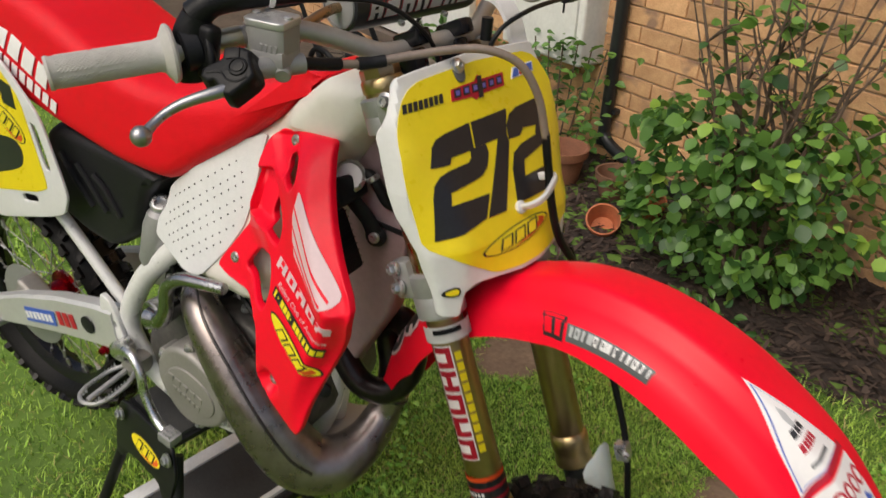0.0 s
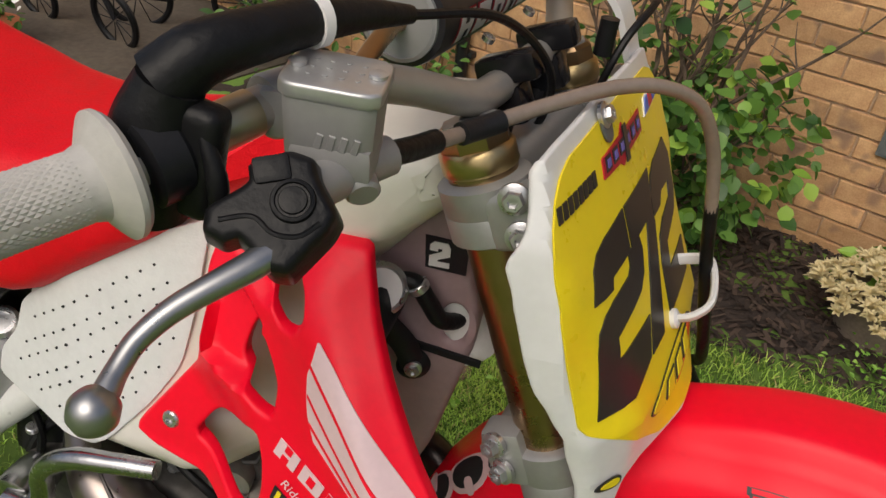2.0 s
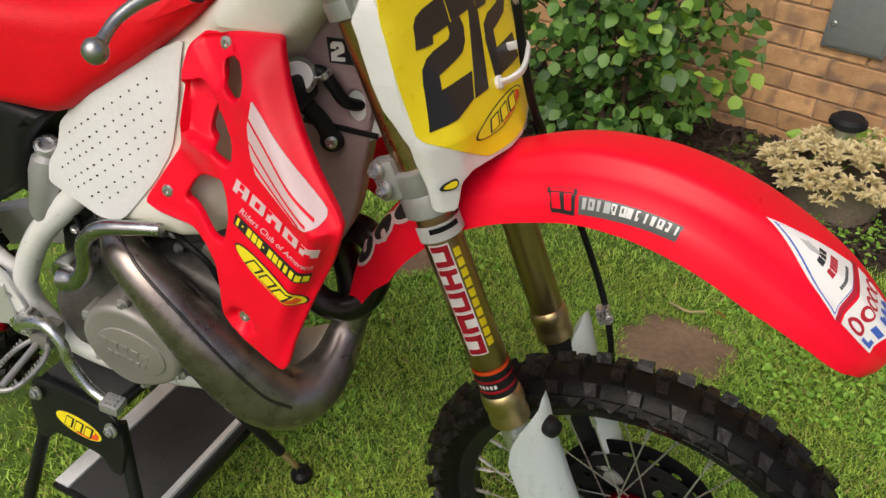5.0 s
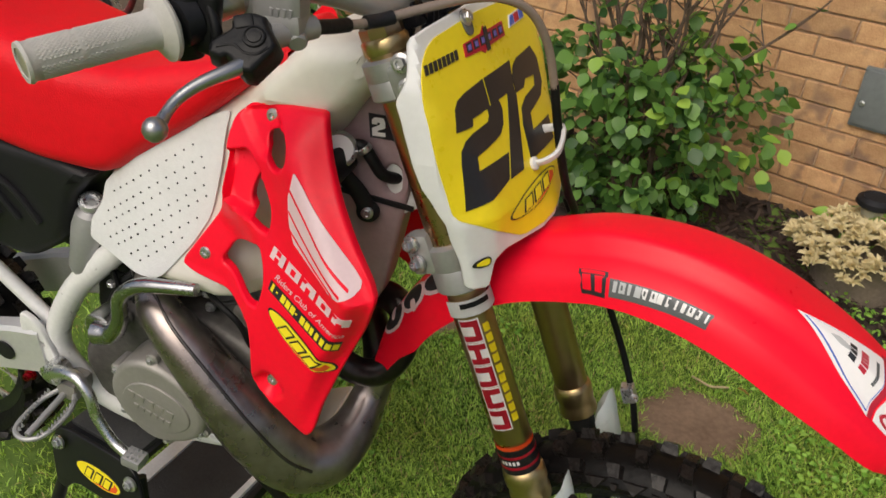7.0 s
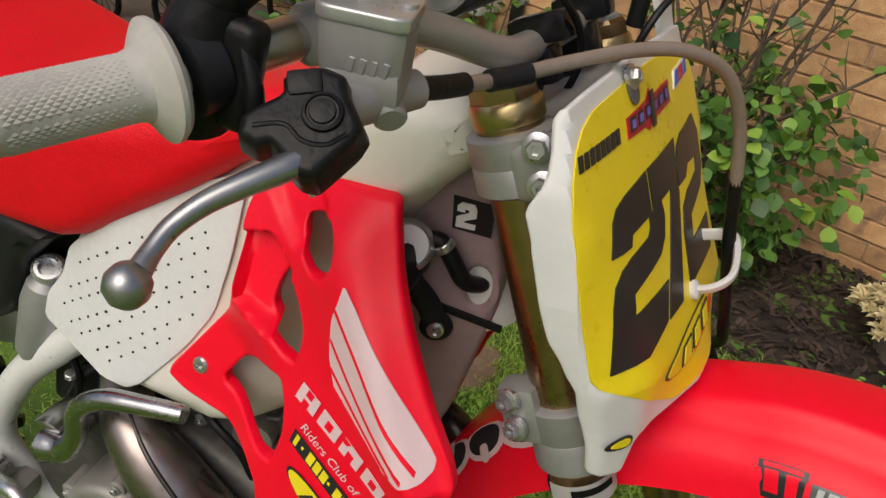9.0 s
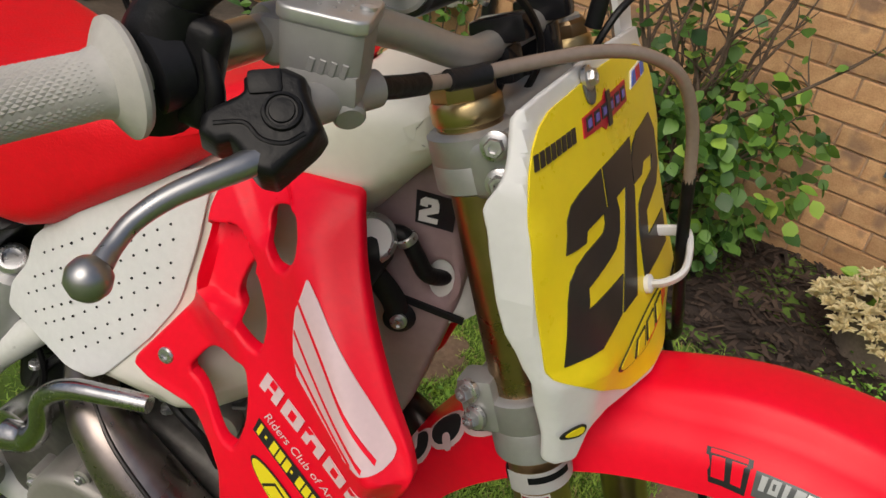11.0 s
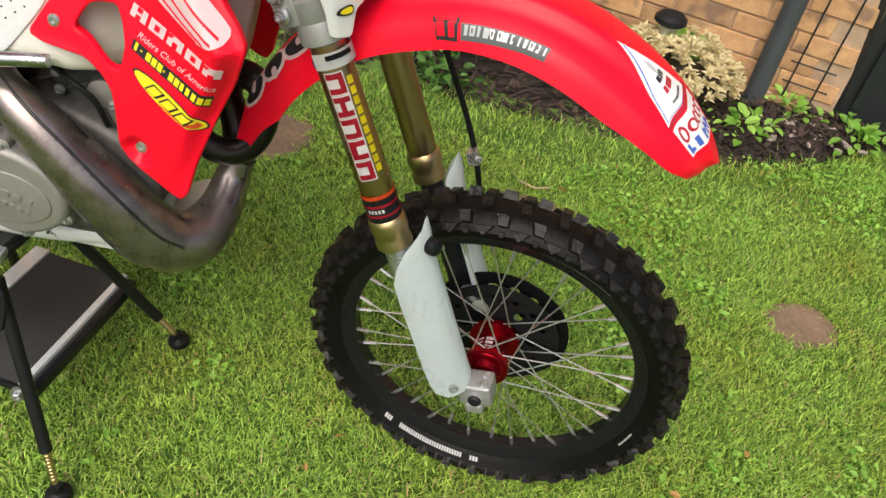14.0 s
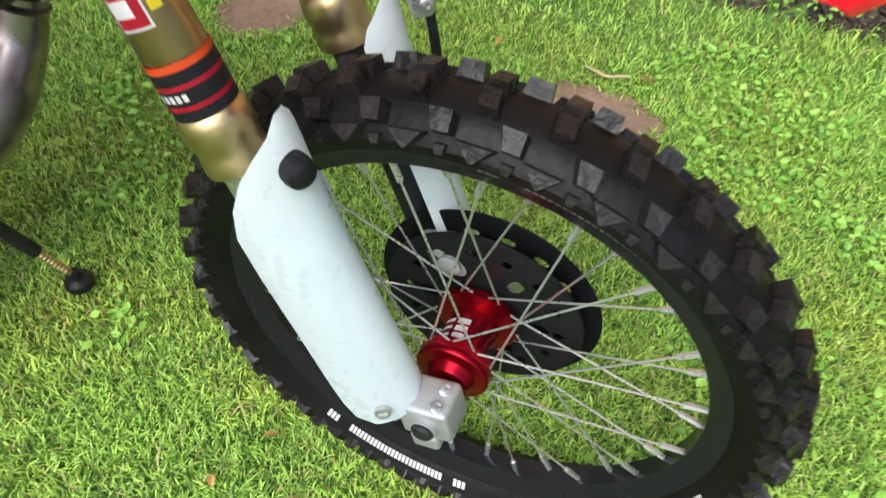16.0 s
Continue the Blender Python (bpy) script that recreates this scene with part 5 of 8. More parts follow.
# frame
tubes = [[(-0.905, -0.085, 0.885), (-0.955, -0.098, 0.838), (-1.02, -0.105, 0.775), (-1.075, -0.11, 0.69), (-1.09, -0.112, 0.63), (-1.065, -0.112, 0.575), (-1.02, -0.105, 0.525), (-0.93, -0.095, 0.490), (-0.80, -0.075, 0.475), (-0.70, -0.05, 0.485), (-0.655, -0.014, 0.56), (-0.615, -0.008, 0.75), (-0.50, 0, 1.04)]]
bm = bmesh.new()
for sd in (1, -1):
    bm = sweep([(x, y * sd, z) for x, y, z in tubes[0]], 0.021, 14, 6, bm=bm)
bm = sweep([(-0.462, 0, 1.00), (-0.552, 0, 1.20)], 0.032, 20, 1, bm=bm)
bm = sweep([(-0.52, 0, 1.13), (-0.7, 0, 1.08), (-0.9, 0, 0.93), (-1.02, 0, 0.80)], 0.022, 12, 4, bm=bm)
FR = fpart("frame", bm, FRAMEW, None, "white painted steel frame")
GUS = rounded([(-0.545, 1.190), (-0.478, 1.170), (-0.450, 1.05), (-0.492, 0.86), (-0.562, 0.74), (-0.590, 0.690), (-0.625, 0.690), (-0.600, 0.80), (-0.595, 0.93), (-0.610, 1.04), (-0.60, 1.12)], 0.12, 2)
GUSO = fpart("inner_panel", plate(GUS, 0.050, 0.008, (ngon((-0.476, 1.052), 0.017, 20, 0, 0.8, 1.3),), lambda u, v, w: (u, -0.012 + w, v), 0), PANEL, None, "dusty pale inner panel behind the fork")
fpart("panel_sticker", plate([(-0.508, 1.112), (-0.470, 1.112), (-0.470, 1.146), (-0.510, 1.146)], 0.001, 0, (), lambda u, v, w: (u, -0.0385 + w, v)), BLACKV, GUSO, "small black number sticker")
t2 = [(u * 0.9, v) for u, v in TWO]
fpart("panel_digit", plate([(-0.505 + 0.021 * u, 1.115 + 0.027 * v) for u, v in t2], 0.001, 0, (), lambda u, v, w: (u, -0.0395 + w, v)), WHITEV, GUSO, "white number on the sticker")
fpart("panel_seam", box(0.11, 0.004, 0.008, pose(-0.50, -0.0385, 1.018, 0, 5, 0), 0.001), BLACKP, GUSO, "black seam strip")
# rear subframe tubes
for y in (-0.105, 0.105):
    fpart("subframe_tube", sweep([(-1.095, y, 0.675), (-1.15, y, 0.73), (-1.26, y, 0.838), (-1.40, y, 0.96), (-1.6, y, 1.1)], 0.0125, 12, 4), FRAMEW, FR, "white subframe tube")
# footpeg bracket with holes
holes = [ngon((-1.115 + 0.014 * (i % 2), 0.585 + 0.022 * i), 0.0065, 10) for i in range(5)]
fpart("peg_bracket", plate(rounded([(-1.14, 0.57), (-1.08, 0.545), (-1.075, 0.62), (-1.095, 0.70), (-1.135, 0.72)], 0.2, 2), 0.012, 0.003, holes, lambda u, v, w: (u, -0.135 - w, v)), FRAMEW, FR, "white drilled frame plate")
# footpeg
bm = sweep([(-1.04, -0.150, 0.575), (-1.02, -0.19, 0.565), (-1.03, -0.245, 0.555), (-1.06, -0.262, 0.553), (-1.088, -0.245, 0.555), (-1.085, -0.19, 0.565), (-1.06, -0.150, 0.575)], 0.0045, 8, 6)
bm = sweep([(-1.055, -0.155, 0.57), (-1.055, -0.255, 0.556)], 0.006, 8, 1, bm=bm)
for k in range(12):
    for s2 in (-1, 1):
        p = (-1.055 + s2 * (0.030 - 0.010 * (k > 9)), -0.168 - k * 0.0075, 0.569 - k * 0.0011)
        bm = lathe([(0.0040, 0), (0.0010, 0.007)], along(p, (p[0], p[1], p[2] + 0.1)), 4, bm)
fpart("footpeg", bm, ALU, None, "toothed steel footpeg")
fpart("peg_mount", box(0.04, 0.05, 0.04, pose(-1.05, -0.14, 0.575, 0, 10, 0), 0.008), ALU2, None, "cast footpeg mount")
# swingarm, master cylinder clevis
for y in (-0.125, 0.125):
    bm = bmesh.new()
    rings = []
    for x, z, h, w in ((-1.10, 0.632, 0.050, 0.020), (-1.16, 0.622, 0.052, 0.020), (-1.30, 0.590, 0.050, 0.019), (-1.45, 0.545, 0.044, 0.018), (-1.66, 0.470, 0.030, 0.016)):
        b = 0.007
        rings.append([(x, y + sx * (w - (b if k else 0)), z + sz * (h - (0 if k else b))) for sx, sz, k in ((-1, -1, 0), (-1, 1, 0), (-1, 1, 1), (1, 1, 1), (1, 1, 0), (1, -1, 0), (1, -1, 1), (-1, -1, 1))])
    ring_faces(bm, rings)
    sw = fpart("swingarm_beam", bm, SWING, None, "polished aluminium swingarm", 30)
    if y < 0:
        on_sw = lambda p, m, l, w=0: fpart("swingarm_sticker", plate(p, 0.001, 0, (), lambda u, v, t: (u, -0.1455 - w - 0.004 * (u + 1.3) - t, v)), m, sw, l)
        on_sw([(-1.43, 0.53), (-1.31, 0.562), (-1.31, 0.600), (-1.43, 0.568)], BLUEINK, "blue swingarm sticker")
        bars(lambda p, m, l: on_sw(p, m, l, 0.001), (-1.425, 0.540), (-1.315, 0.570), 0.018, 7, WHITEV, "white bar of lettering", 0.7)
        bars(on_sw, (-1.295, 0.572), (-1.225, 0.588), 0.034, 3, CRIMSON, "red bold bar of lettering", 0.75)
        fpart("swingarm_cap", lathe([(0.02, 0), (0.02, 0.003), (0.014, 0.004)], along((-1.185, -0.146, 0.618), (-1.185, -0.3, 0.618)), 20), BLACKP, sw, "black round swingarm plug")
fpart("clevis_bolt", bolt((-1.151, -0.140, 0.565), (0, -1, 0), 0.008, 0.012), REDANO, None, "red anodised clevis bolt")
RWH = make_wheel("rear_wheel", fpart, (-1.57, 0.0, 0.470), 0.315, 0.242, 0.056, REDANO,
                 [(-0.014, 0.024, 0.022, 0.0, 0.0, 0.0, 1.0), (0.014, 0.024, 0.022, 0.0, 0.0, 0.0, 1.0), (-0.040, 0.024, 0.018, 0.5, 0.2, 0.1, 1.0), (0.040, 0.024, 0.018, 0.5, -0.2, 0.1, 1.0), (-0.062, 0.024, 0.016, 0.0, 0.2, 0.3, 0.8), (0.062, 0.024, 0.016, 0.0, -0.2, 0.3, 0.8)], 30, 0.016)
bm = plate(ngon((0, 0), 0.11, 48), 0.004, 0, (), lambda u, v, w: (-1.57 + u, -0.055 + w, 0.47 + v))
fpart("rear_disc", bm, ALU, RWH, "rear brake disc")
fpart("rear_axle", lathe([(0.013, -0.15), (0.013, 0.15)], Matrix.Translation((-1.57, 0, 0.47)) @ pose(0, 0, 0, -90), 16), ALU, RWH)
fpart("rear_caliper", box(0.10, 0.05, 0.06, pose(-1.47, -0.09, 0.55, 0, 30, 0), 0.012, 3), ALU2, None, "cast rear brake caliper")

# ---- engine and exhaust ----
bm = slab(rounded([(-1.02, 0.52), (-0.70, 0.50), (-0.62, 0.60), (-0.64, 0.72), (-0.80, 0.79), (-0.98, 0.74), (-1.05, 0.62)], 0.16, 2), 0.12, 0.02, lambda x, z: 0.115, 0)
ENG = fpart("crankcase", bm, mat("oily_dark_casting", (0.075, 0.07, 0.066), 0.55, metal=0.4, col2=(0.16, 0.15, 0.14), scale=9, bump=0.2, bscale=300), None, "oily dark cast engine crankcase")
CVC = (-0.832, 0.640)
cov = [(CVC[0] + 0.084 * math.cos(a) * (1 + 0.05 * math.cos(2 * a + 0.6)), CVC[1] + 0.087 * math.sin(a) * (1 + 0.04 * math.cos(3 * a))) for a in [2 * math.pi * i / 48 for i in range(48)]]
COV = fpart("clutch_cover", plate(cov, 0.075, 0.012, (), lambda u, v, w: (u, -0.150 - w, v), 0, res=4), ALU2, None, "grey cast clutch cover")
inn = [(CVC[0] + (u - CVC[0]) * 0.72, CVC[1] + (v - CVC[1]) * 0.60 - 0.006) for u, v in cov]
fpart("cover_relief", plate(inn, 0.006, 0.002, (), lambda u, v, w: (u, -0.1875 - w, v), 0), ALU2, COV, "raised panel on the clutch cover")
bars(lambda p, m, l: fpart("cast_mark", plate(p, 0.002, 0.0005, (), lambda u, v, w: (u, -0.1910 - w, v)), m, COV, l), (-0.882, 0.652), (-0.796, 0.622), 0.014, 5, ALU2, "raised cast bar", 0.7)
bars(lambda p, m, l: fpart("cast_mark", plate(p, 0.002, 0.0005, (), lambda u, v, w: (u, -0.1910 - w, v)), m, COV, l), (-0.875, 0.628), (-0.806, 0.603), 0.010, 6, ALU2, "raised cast bar", 0.7)
for k in range(6):
    a = 0.5 + 2 * math.pi * k / 6
    p = (CVC[0] + 0.086 * math.cos(a), -0.172, CVC[1] + 0.089 * math.sin(a))
    fpart("cover_lug", lathe([(0.011, -0.03), (0.011, 0.004), (0.008, 0.006)], along(p, (p[0], p[1] - 0.1, p[2])), 14), ALU2, COV)
    fpart("cover_bolt", bolt((p[0], p[1] - 0.006, p[2]), (0, -1, 0), 0.005, 0.005), CHROME, COV)
bm = box(0.13, 0.15, 0.15, pose(-0.735, 0, 0.815, 0, -22, 0), 0.025, 3)
for k in range(4):
    bm = box(0.145, 0.165, 0.006, pose(-0.735 - 0.006 * k, 0, 0.80 + 0.024 * k, 0, -22, 0), 0.002, 1, bm)
fpart("cylinder", bm, mat("dark_cast_cylinder", (0.10, 0.098, 0.095), 0.55, metal=0.4, var=0.25, scale=20, bump=0.2, bscale=200), ENG, "dark cast engine cylinder")
bm = lathe([(0.02, 0), (0.024, 0.01), (0.024, 0.03), (0.012, 0.034)], along((-0.70, -0.07, 0.80), (-0.68, -0.2, 0.80)), 18)
bm = box(0.05, 0.03, 0.06, pose(-0.665, -0.085, 0.76, 0, -20, 0), 0.008, 2, bm)
fpart("power_valve_cover", bm, ALU2, ENG, "cast power valve cover")
for q in ((-0.68, -0.103, 0.785), (-0.65, -0.103, 0.74), (-0.735, -0.092, 0.84), (-0.70, -0.095, 0.87), (-0.77, -0.09, 0.79)):
    fpart("valve_cover_bolt", bolt(q, (0, -1, 0), 0.006, 0.006), CHROME, ENG)
bm = box(0.09, 0.12, 0.08, pose(-0.90, 0, 0.86, 0, 10, 0), 0.02, 3)
bm = sweep([(-0.86, -0.05, 0.86), (-0.90, -0.085, 0.83), (-0.95, -0.09, 0.78), (-0.99, -0.08, 0.72)], 0.006, 8, 5, bm=bm)
bm = sweep([(-0.84, -0.06, 0.84), (-0.93, -0.075, 0.80), (-1.0, -0.07, 0.76)], 0.008, 8, 5, bm=bm)
fpart("carburettor", bm, BLACKP, None, "black carburettor and hoses")
bm = sweep([(-1.06, -0.02, 0.86, 0.055), (-0.99, -0.03, 0.84, 0.050), (-0.93, -0.035, 0.82, 0.046), (-0.86, -0.03, 0.81, 0.044)], n=20, smooth=5)
fpart("intake_boot", bm, RUBBER, None, "black rubber intake boot")
# Added black block, no real casting: it fills the engine bay's shade.
fpart("crankcase_shade", box(0.17, 0.07, 0.12, pose(-0.925, -0.045, 0.745, 0, 14, 0), 0.02, 3), BLACKP, ENG, "black engine side casting")
for k, pts in enumerate(([(-0.99, -0.085, 0.90), (-0.95, -0.098, 0.85), (-0.94, -0.10, 0.79), (-0.965, -0.095, 0.72)], [(-0.90, -0.09, 0.87), (-0.885, -0.112, 0.83), (-0.90, -0.11, 0.78)], [(-0.78, -0.09, 0.845), (-0.74, -0.115, 0.83), (-0.70, -0.12, 0.80), (-0.69, -0.11, 0.75)])):
    fpart("breather_hose", sweep(pts, 0.0052, 8, 5), RUBBER, None, "thin black breather hose")
for q in ((-0.945, -0.105, 0.80), (-0.93, -0.108, 0.755), (-0.76, -0.105, 0.83)):
    fpart("hose_clip", lathe([(0.0065, -0.004), (0.0075, -0.003), (0.0075, 0.003), (0.0065, 0.004)], along(q, (q[0] + 0.01, q[1], q[2] + 0.05)), 14), CHROME, None, "bright hose clip")
bm = sweep([(-0.66, -0.02, 0.79, 0.0235), (-0.600, -0.035, 0.735, 0.0235), (-0.552, -0.040, 0.690, 0.0235), (-0.500, -0.030, 0.690, 0.0235), (-0.470, -0.010, 0.735, 0.0235), (-0.478, 0.012, 0.790, 0.0240), (-0.520, 0.030, 0.800, 0.0245), (-0.545, 0.036, 0.760, 0.025), (-0.530, 0.025, 0.700, 0.026), (-0.518, 0.000, 0.650, 0.027)], n=20)
EXH = fpart("exhaust_pipe", bm, mat("dark_header_steel", (0.035, 0.03, 0.03), 0.3, 0.8, 0.3, 10), None, "dark steel exhaust header")
CH = [(-0.520, 0.020, 0.650, 0.0265), (-0.536, 0.000, 0.597, 0.032), (-0.547, -0.045, 0.557, 0.040), (-0.573, -0.095, 0.533, 0.051), (-0.609, -0.130, 0.541, 0.056), (-0.643, -0.150, 0.582, 0.057), (-0.685, -0.163, 0.652, 0.053), (-0.740, -0.163, 0.727, 0.045), (-0.791, -0.155, 0.782, 0.038), (-0.832, -0.136, 0.810, 0.032), (-0.875, -0.090, 0.828, 0.027), (-0.95, -0.03, 0.840, 0.025)]
fpart("expansion_chamber", sweep(CH, n=40, smooth=8), STEELPIPE, EXH, "raw steel expansion chamber with heat tint")
seam = []
for i in range(4, 10):
    tg = (Vector(CH[i + 1][:3]) - Vector(CH[i - 1][:3])).normalized()
    o = Vector((0.68, -0.62, 0.40))
    o = (o - tg * o.dot(tg)).normalized()
    seam.append(tuple(Vector(CH[i][:3]) + o * CH[i][3] * 1.0))
fpart("weld_seam", sweep(seam, 0.0028, 8, 8), WELD, EXH, "dark weld seam along the chamber")
bm = bmesh.new()
for k in range(3):
    bm = box(0.008, 0.003, 0.014, pose(-0.716 + k * 0.013, -0.2060, 0.666 - k * 0.019, -14, 36, 0), 0.001, 1, bm)
fpart("stamped_mark", bm, WELD, EXH, "stamped bars on the chamber", 0)
fpart("ring_weld", lathe([(0.0270, -0.004), (0.0305, 0), (0.0285, 0.004)], along((-0.523, 0.016, 0.640), (-0.530, 0.008, 0.618)), 30), WELD, EXH)
# kickstarter
bm = sweep([(-0.730, -0.165, 0.885, 0.010), (-0.775, -0.170, 0.882, 0.011), (-0.825, -0.175, 0.874, 0.012), (-0.860, -0.178, 0.845, 0.012), (-0.872, -0.178, 0.80, 0.013), (-0.895, -0.175, 0.765, 0.016), (-0.925, -0.172, 0.755, 0.022)], n=14)
bm = lathe([(0.026, -0.03), (0.028, 0.0), (0.028, 0.016), (0.022, 0.02), (0.008, 0.02)], along((-0.93, -0.150, 0.755), (-0.93, -0.25, 0.755)), 22, bm)
fpart("kickstart_lever", bm, mat("worn_polished_steel", (0.40, 0.40, 0.405), 0.24, metal=1.0, var=0.15, scale=22, rvar=0.1), None, "folded polished kickstart lever")
# rear brake pedal
bm = sweep([(-1.065, -0.165, 0.615, 0.016), (-1.03, -0.178, 0.640, 0.012), (-0.985, -0.188, 0.652, 0.010), (-0.960, -0.195, 0.625, 0.009), (-0.952, -0.200, 0.585, 0.009), (-0.925, -0.205, 0.54, 0.009), (-0.890, -0.210, 0.52, 0.009)], n=12)
bm = lathe([(0.02, -0.02), (0.021, 0.012), (0.015, 0.016)], along((-1.07, -0.155, 0.61), (-1.07, -0.25, 0.61)), 20, bm)
fpart("brake_pedal", bm, BRIGHT, None, "polished rear brake pedal")
bm = box(0.035, 0.03, 0.02, pose(-0.880, -0.212, 0.522, 0, 10, 0), 0.003)
for i in range(4):
    for j in range(3):
        bm = lathe([(0.003, 0), (0.0012, 0.006)], Matrix.Translation((-0.893 + i * 0.008, -0.221 + j * 0.009, 0.530)), 5, bm)
fpart("pedal_tip", bm, ALU, None, "serrated brake pedal tip")
fpart("shock_reservoir", lathe([(0.012, 0.0), (0.020, 0.004), (0.026, 0.016), (0.029, 0.090), (0.025, 0.115), (0.014, 0.124)], along((-1.000, -0.100, 0.805), (-0.968, -0.080, 0.930)), 28), ALU, None, "grey shock absorber reservoir")
bm = lathe([(0.017, 0.0), (0.019, 0.006), (0.019, 0.014), (0.015, 0.018), (0.011, 0.018), (0.011, 0.010)], along((-0.972, -0.078, 0.928), (-0.955, -0.098, 0.962)), 18)
fpart("reservoir_valve", bm, CHROME, None, "bright reservoir valve cap")
# radiator, cap gauge, hoses, bracket
bm = box(0.028, 0.070, 0.10, pose(-0.552, -0.098, 0.995, 0, -21, 0), 0.008)
fpart("radiator", bm, BLACKP, None, "black radiator core behind the shroud")
for k in range(9):
    fpart("radiator_fin", box(0.030, 0.068, 0.0014, pose(-0.537 - k * 0.0038, -0.098, 0.955 + k * 0.0100, 0, -21, 0), 0, 1), BLACKP, None)
fpart("radiator_tank", box(0.045, 0.07, 0.04, pose(-0.545, -0.085, 1.085, 0, -21, 0), 0.010, 3), BLACKP, None, "black radiator header tank")
fpart("radiator_cap", lathe([(0.018, -0.012), (0.024, -0.008), (0.025, 0.0), (0.021, 0.004), (0.019, 0.002)], along((-0.536, -0.078, 1.106), (-0.496, -0.15, 1.150)), 30), CHROME, None, "radiator cap with temperature dial")
fpart("dial_face", lathe([(0.019, 0.0022), (0.004, 0.0026)], along((-0.536, -0.078, 1.106), (-0.496, -0.15, 1.150)), 30), GAUGE, None, "pale round dial face")
bm = sweep([(-0.530, -0.060, 1.105), (-0.511, -0.058, 1.106), (-0.498, -0.056, 1.088), (-0.487, -0.050, 1.066), (-0.476, -0.030, 1.052), (-0.472, -0.01, 1.05)], 0.0085, 12)
fpart("overflow_hose", bm, RUBBER, None, "black radiator overflow hose")
fpart("hose_clamp", lathe([(0.0095, -0.004), (0.0105, -0.003), (0.0105, 0.003), (0.0095, 0.004)], along((-0.508, -0.058, 1.103), (-0.500, -0.056, 1.091)), 16), CHROME, None, "steel hose clamp")
bm = sweep([(-0.535, -0.075, 1.07), (-0.515, -0.062, 1.035), (-0.508, -0.055, 1.006)], n=8, flat=(0.004, 0.012))
bm = lathe([(0.016, -0.004), (0.017, 0.0), (0.010, 0.006), (0.004, 0.008)], along((-0.508, -0.052, 1.004), (-0.48, -0.13, 1.015)), 18, bm)
fpart("radiator_mount", bm, BLACKP, None, "black rubber radiator mount")
fpart("mount_bolt", bolt((-0.506, -0.060, 1.006), (0.3, -0.9, 0.1), 0.006, 0.006), CHROME, None, "bright mount bolt")
bm = lathe([(0.012, -0.004), (0.013, 0.004), (0.006, 0.008)], along((-0.585, -0.10, 0.70), (-0.55, -0.2, 0.71)), 16)
fpart("radiator_mount", bm, BLACKP, None, "black rubber radiator mount")
# bash plate
fpart("skid_plate", plate(rounded([(-0.98, 0.455), (-0.70, 0.440), (-0.62, 0.47), (-0.60, 0.53), (-0.66, 0.50), (-0.80, 0.475), (-0.98, 0.475)], 0.15, 2), 0.16, 0.004, (), lambda u, v, w: (u, w, v)), WHITE, None, "white plastic skid plate")


# ---- mudguard stickers ----
def quad(a, b, c, d):
    """Maps the unit square on to a, b, c, d."""
    a, b, c, d = (np.array(p, float) for p in (a, b, c, d))
    return lambda u, v: tuple(a * (1 - u) * (1 - v) + b * u * (1 - v) + c * u * v + d * (1 - u) * v)


def fen_quad(q, pts, mt, lab, w=0.0012):
    fen_patch([q(u, v) for u, v in pts], mt, lab, w)


rect = lambda u0, u1, v0, v1: [(u0, v0), (u1, v0), (u1, v1), (u0, v1)]
Q = quad((0.464, -0.955), (0.506, -0.965), (0.504, -0.80), (0.464, -0.79))
fen_quad(Q, [(0.10, 0), (0.97, 0), (1.0, 0.62), (1.04, 0.66), (1.04, 1.0), (-0.03, 1.0), (-0.03, 0.66), (0.02, 0.62)], BLACKV, "black and red square sticker")
fen_quad(Q, rect(0.06, 0.95, 0.72, 0.92), RED, "red sticker field", 0.002)
fen_quad(Q, rect(0.14, 0.40, 0.10, 0.62), RED, "red sticker field", 0.002)
fen_quad(Q, rect(0.60, 0.88, 0.10, 0.62), RED, "red sticker field", 0.002)
Q = quad((0.509, -0.955), (0.634, -0.930), (0.633, -0.835), (0.509, -0.860))
fen_quad(Q, rect(0, 1, 0, 1), GREYV, "grey sticker strip with white bars")
for k, wd in enumerate((0.062, 0.062, 0.05, 0.062, 0.052, 0.062, 0.055, 0.055, 0.022, 0.06, 0.062, 0.058, 0.022)):
    u = 0.03 + k * 0.0745 + (0.02 if wd < 0.03 else 0)
    fen_quad(Q, [(u, 0.24), (u + wd * 0.86, 0.24), (u + wd * 0.86 + 0.006, 0.76), (u + 0.006, 0.76)], PALEGREYV if k < 4 else WHITEV, "pale bar of lettering", 0.002)
    if wd > 0.05 and k % 3:
        fen_quad(Q, rect(u + 0.018, u + 0.034, 0.38, 0.60), GREYV, "grey eye of a lettering bar", 0.0026)
TA, TB, TC = np.array((0.704, -0.36)), np.array((0.846, -0.70)), np.array((0.829, 0.06))
tri = lambda a, b, k=1.0: tuple((TA + TB + TC) / 3 + k * (TA + a * (TB - TA) + b * (TC - TA) - (TA + TB + TC) / 3))
for k, mt, w in ((1.0, WHITEV, 0.0012), (0.90, BLUEINK, 0.0018), (0.86, WHITEV, 0.0024)):
    fen_patch([tri(0, 0, k), tri(1, 0, k), tri(0, 1, k)], mt, "white triangular sticker with a fine blue line", w)
fen_patch([tri(0.16 + p, 0.16 + q, 1) for p, q in ((0.10, 0.00), (0.14, 0.09), (0.08, 0.15), (-0.02, 0.10), (0.00, 0.00))], PALEGREYV, "grey emblem", 0.003)
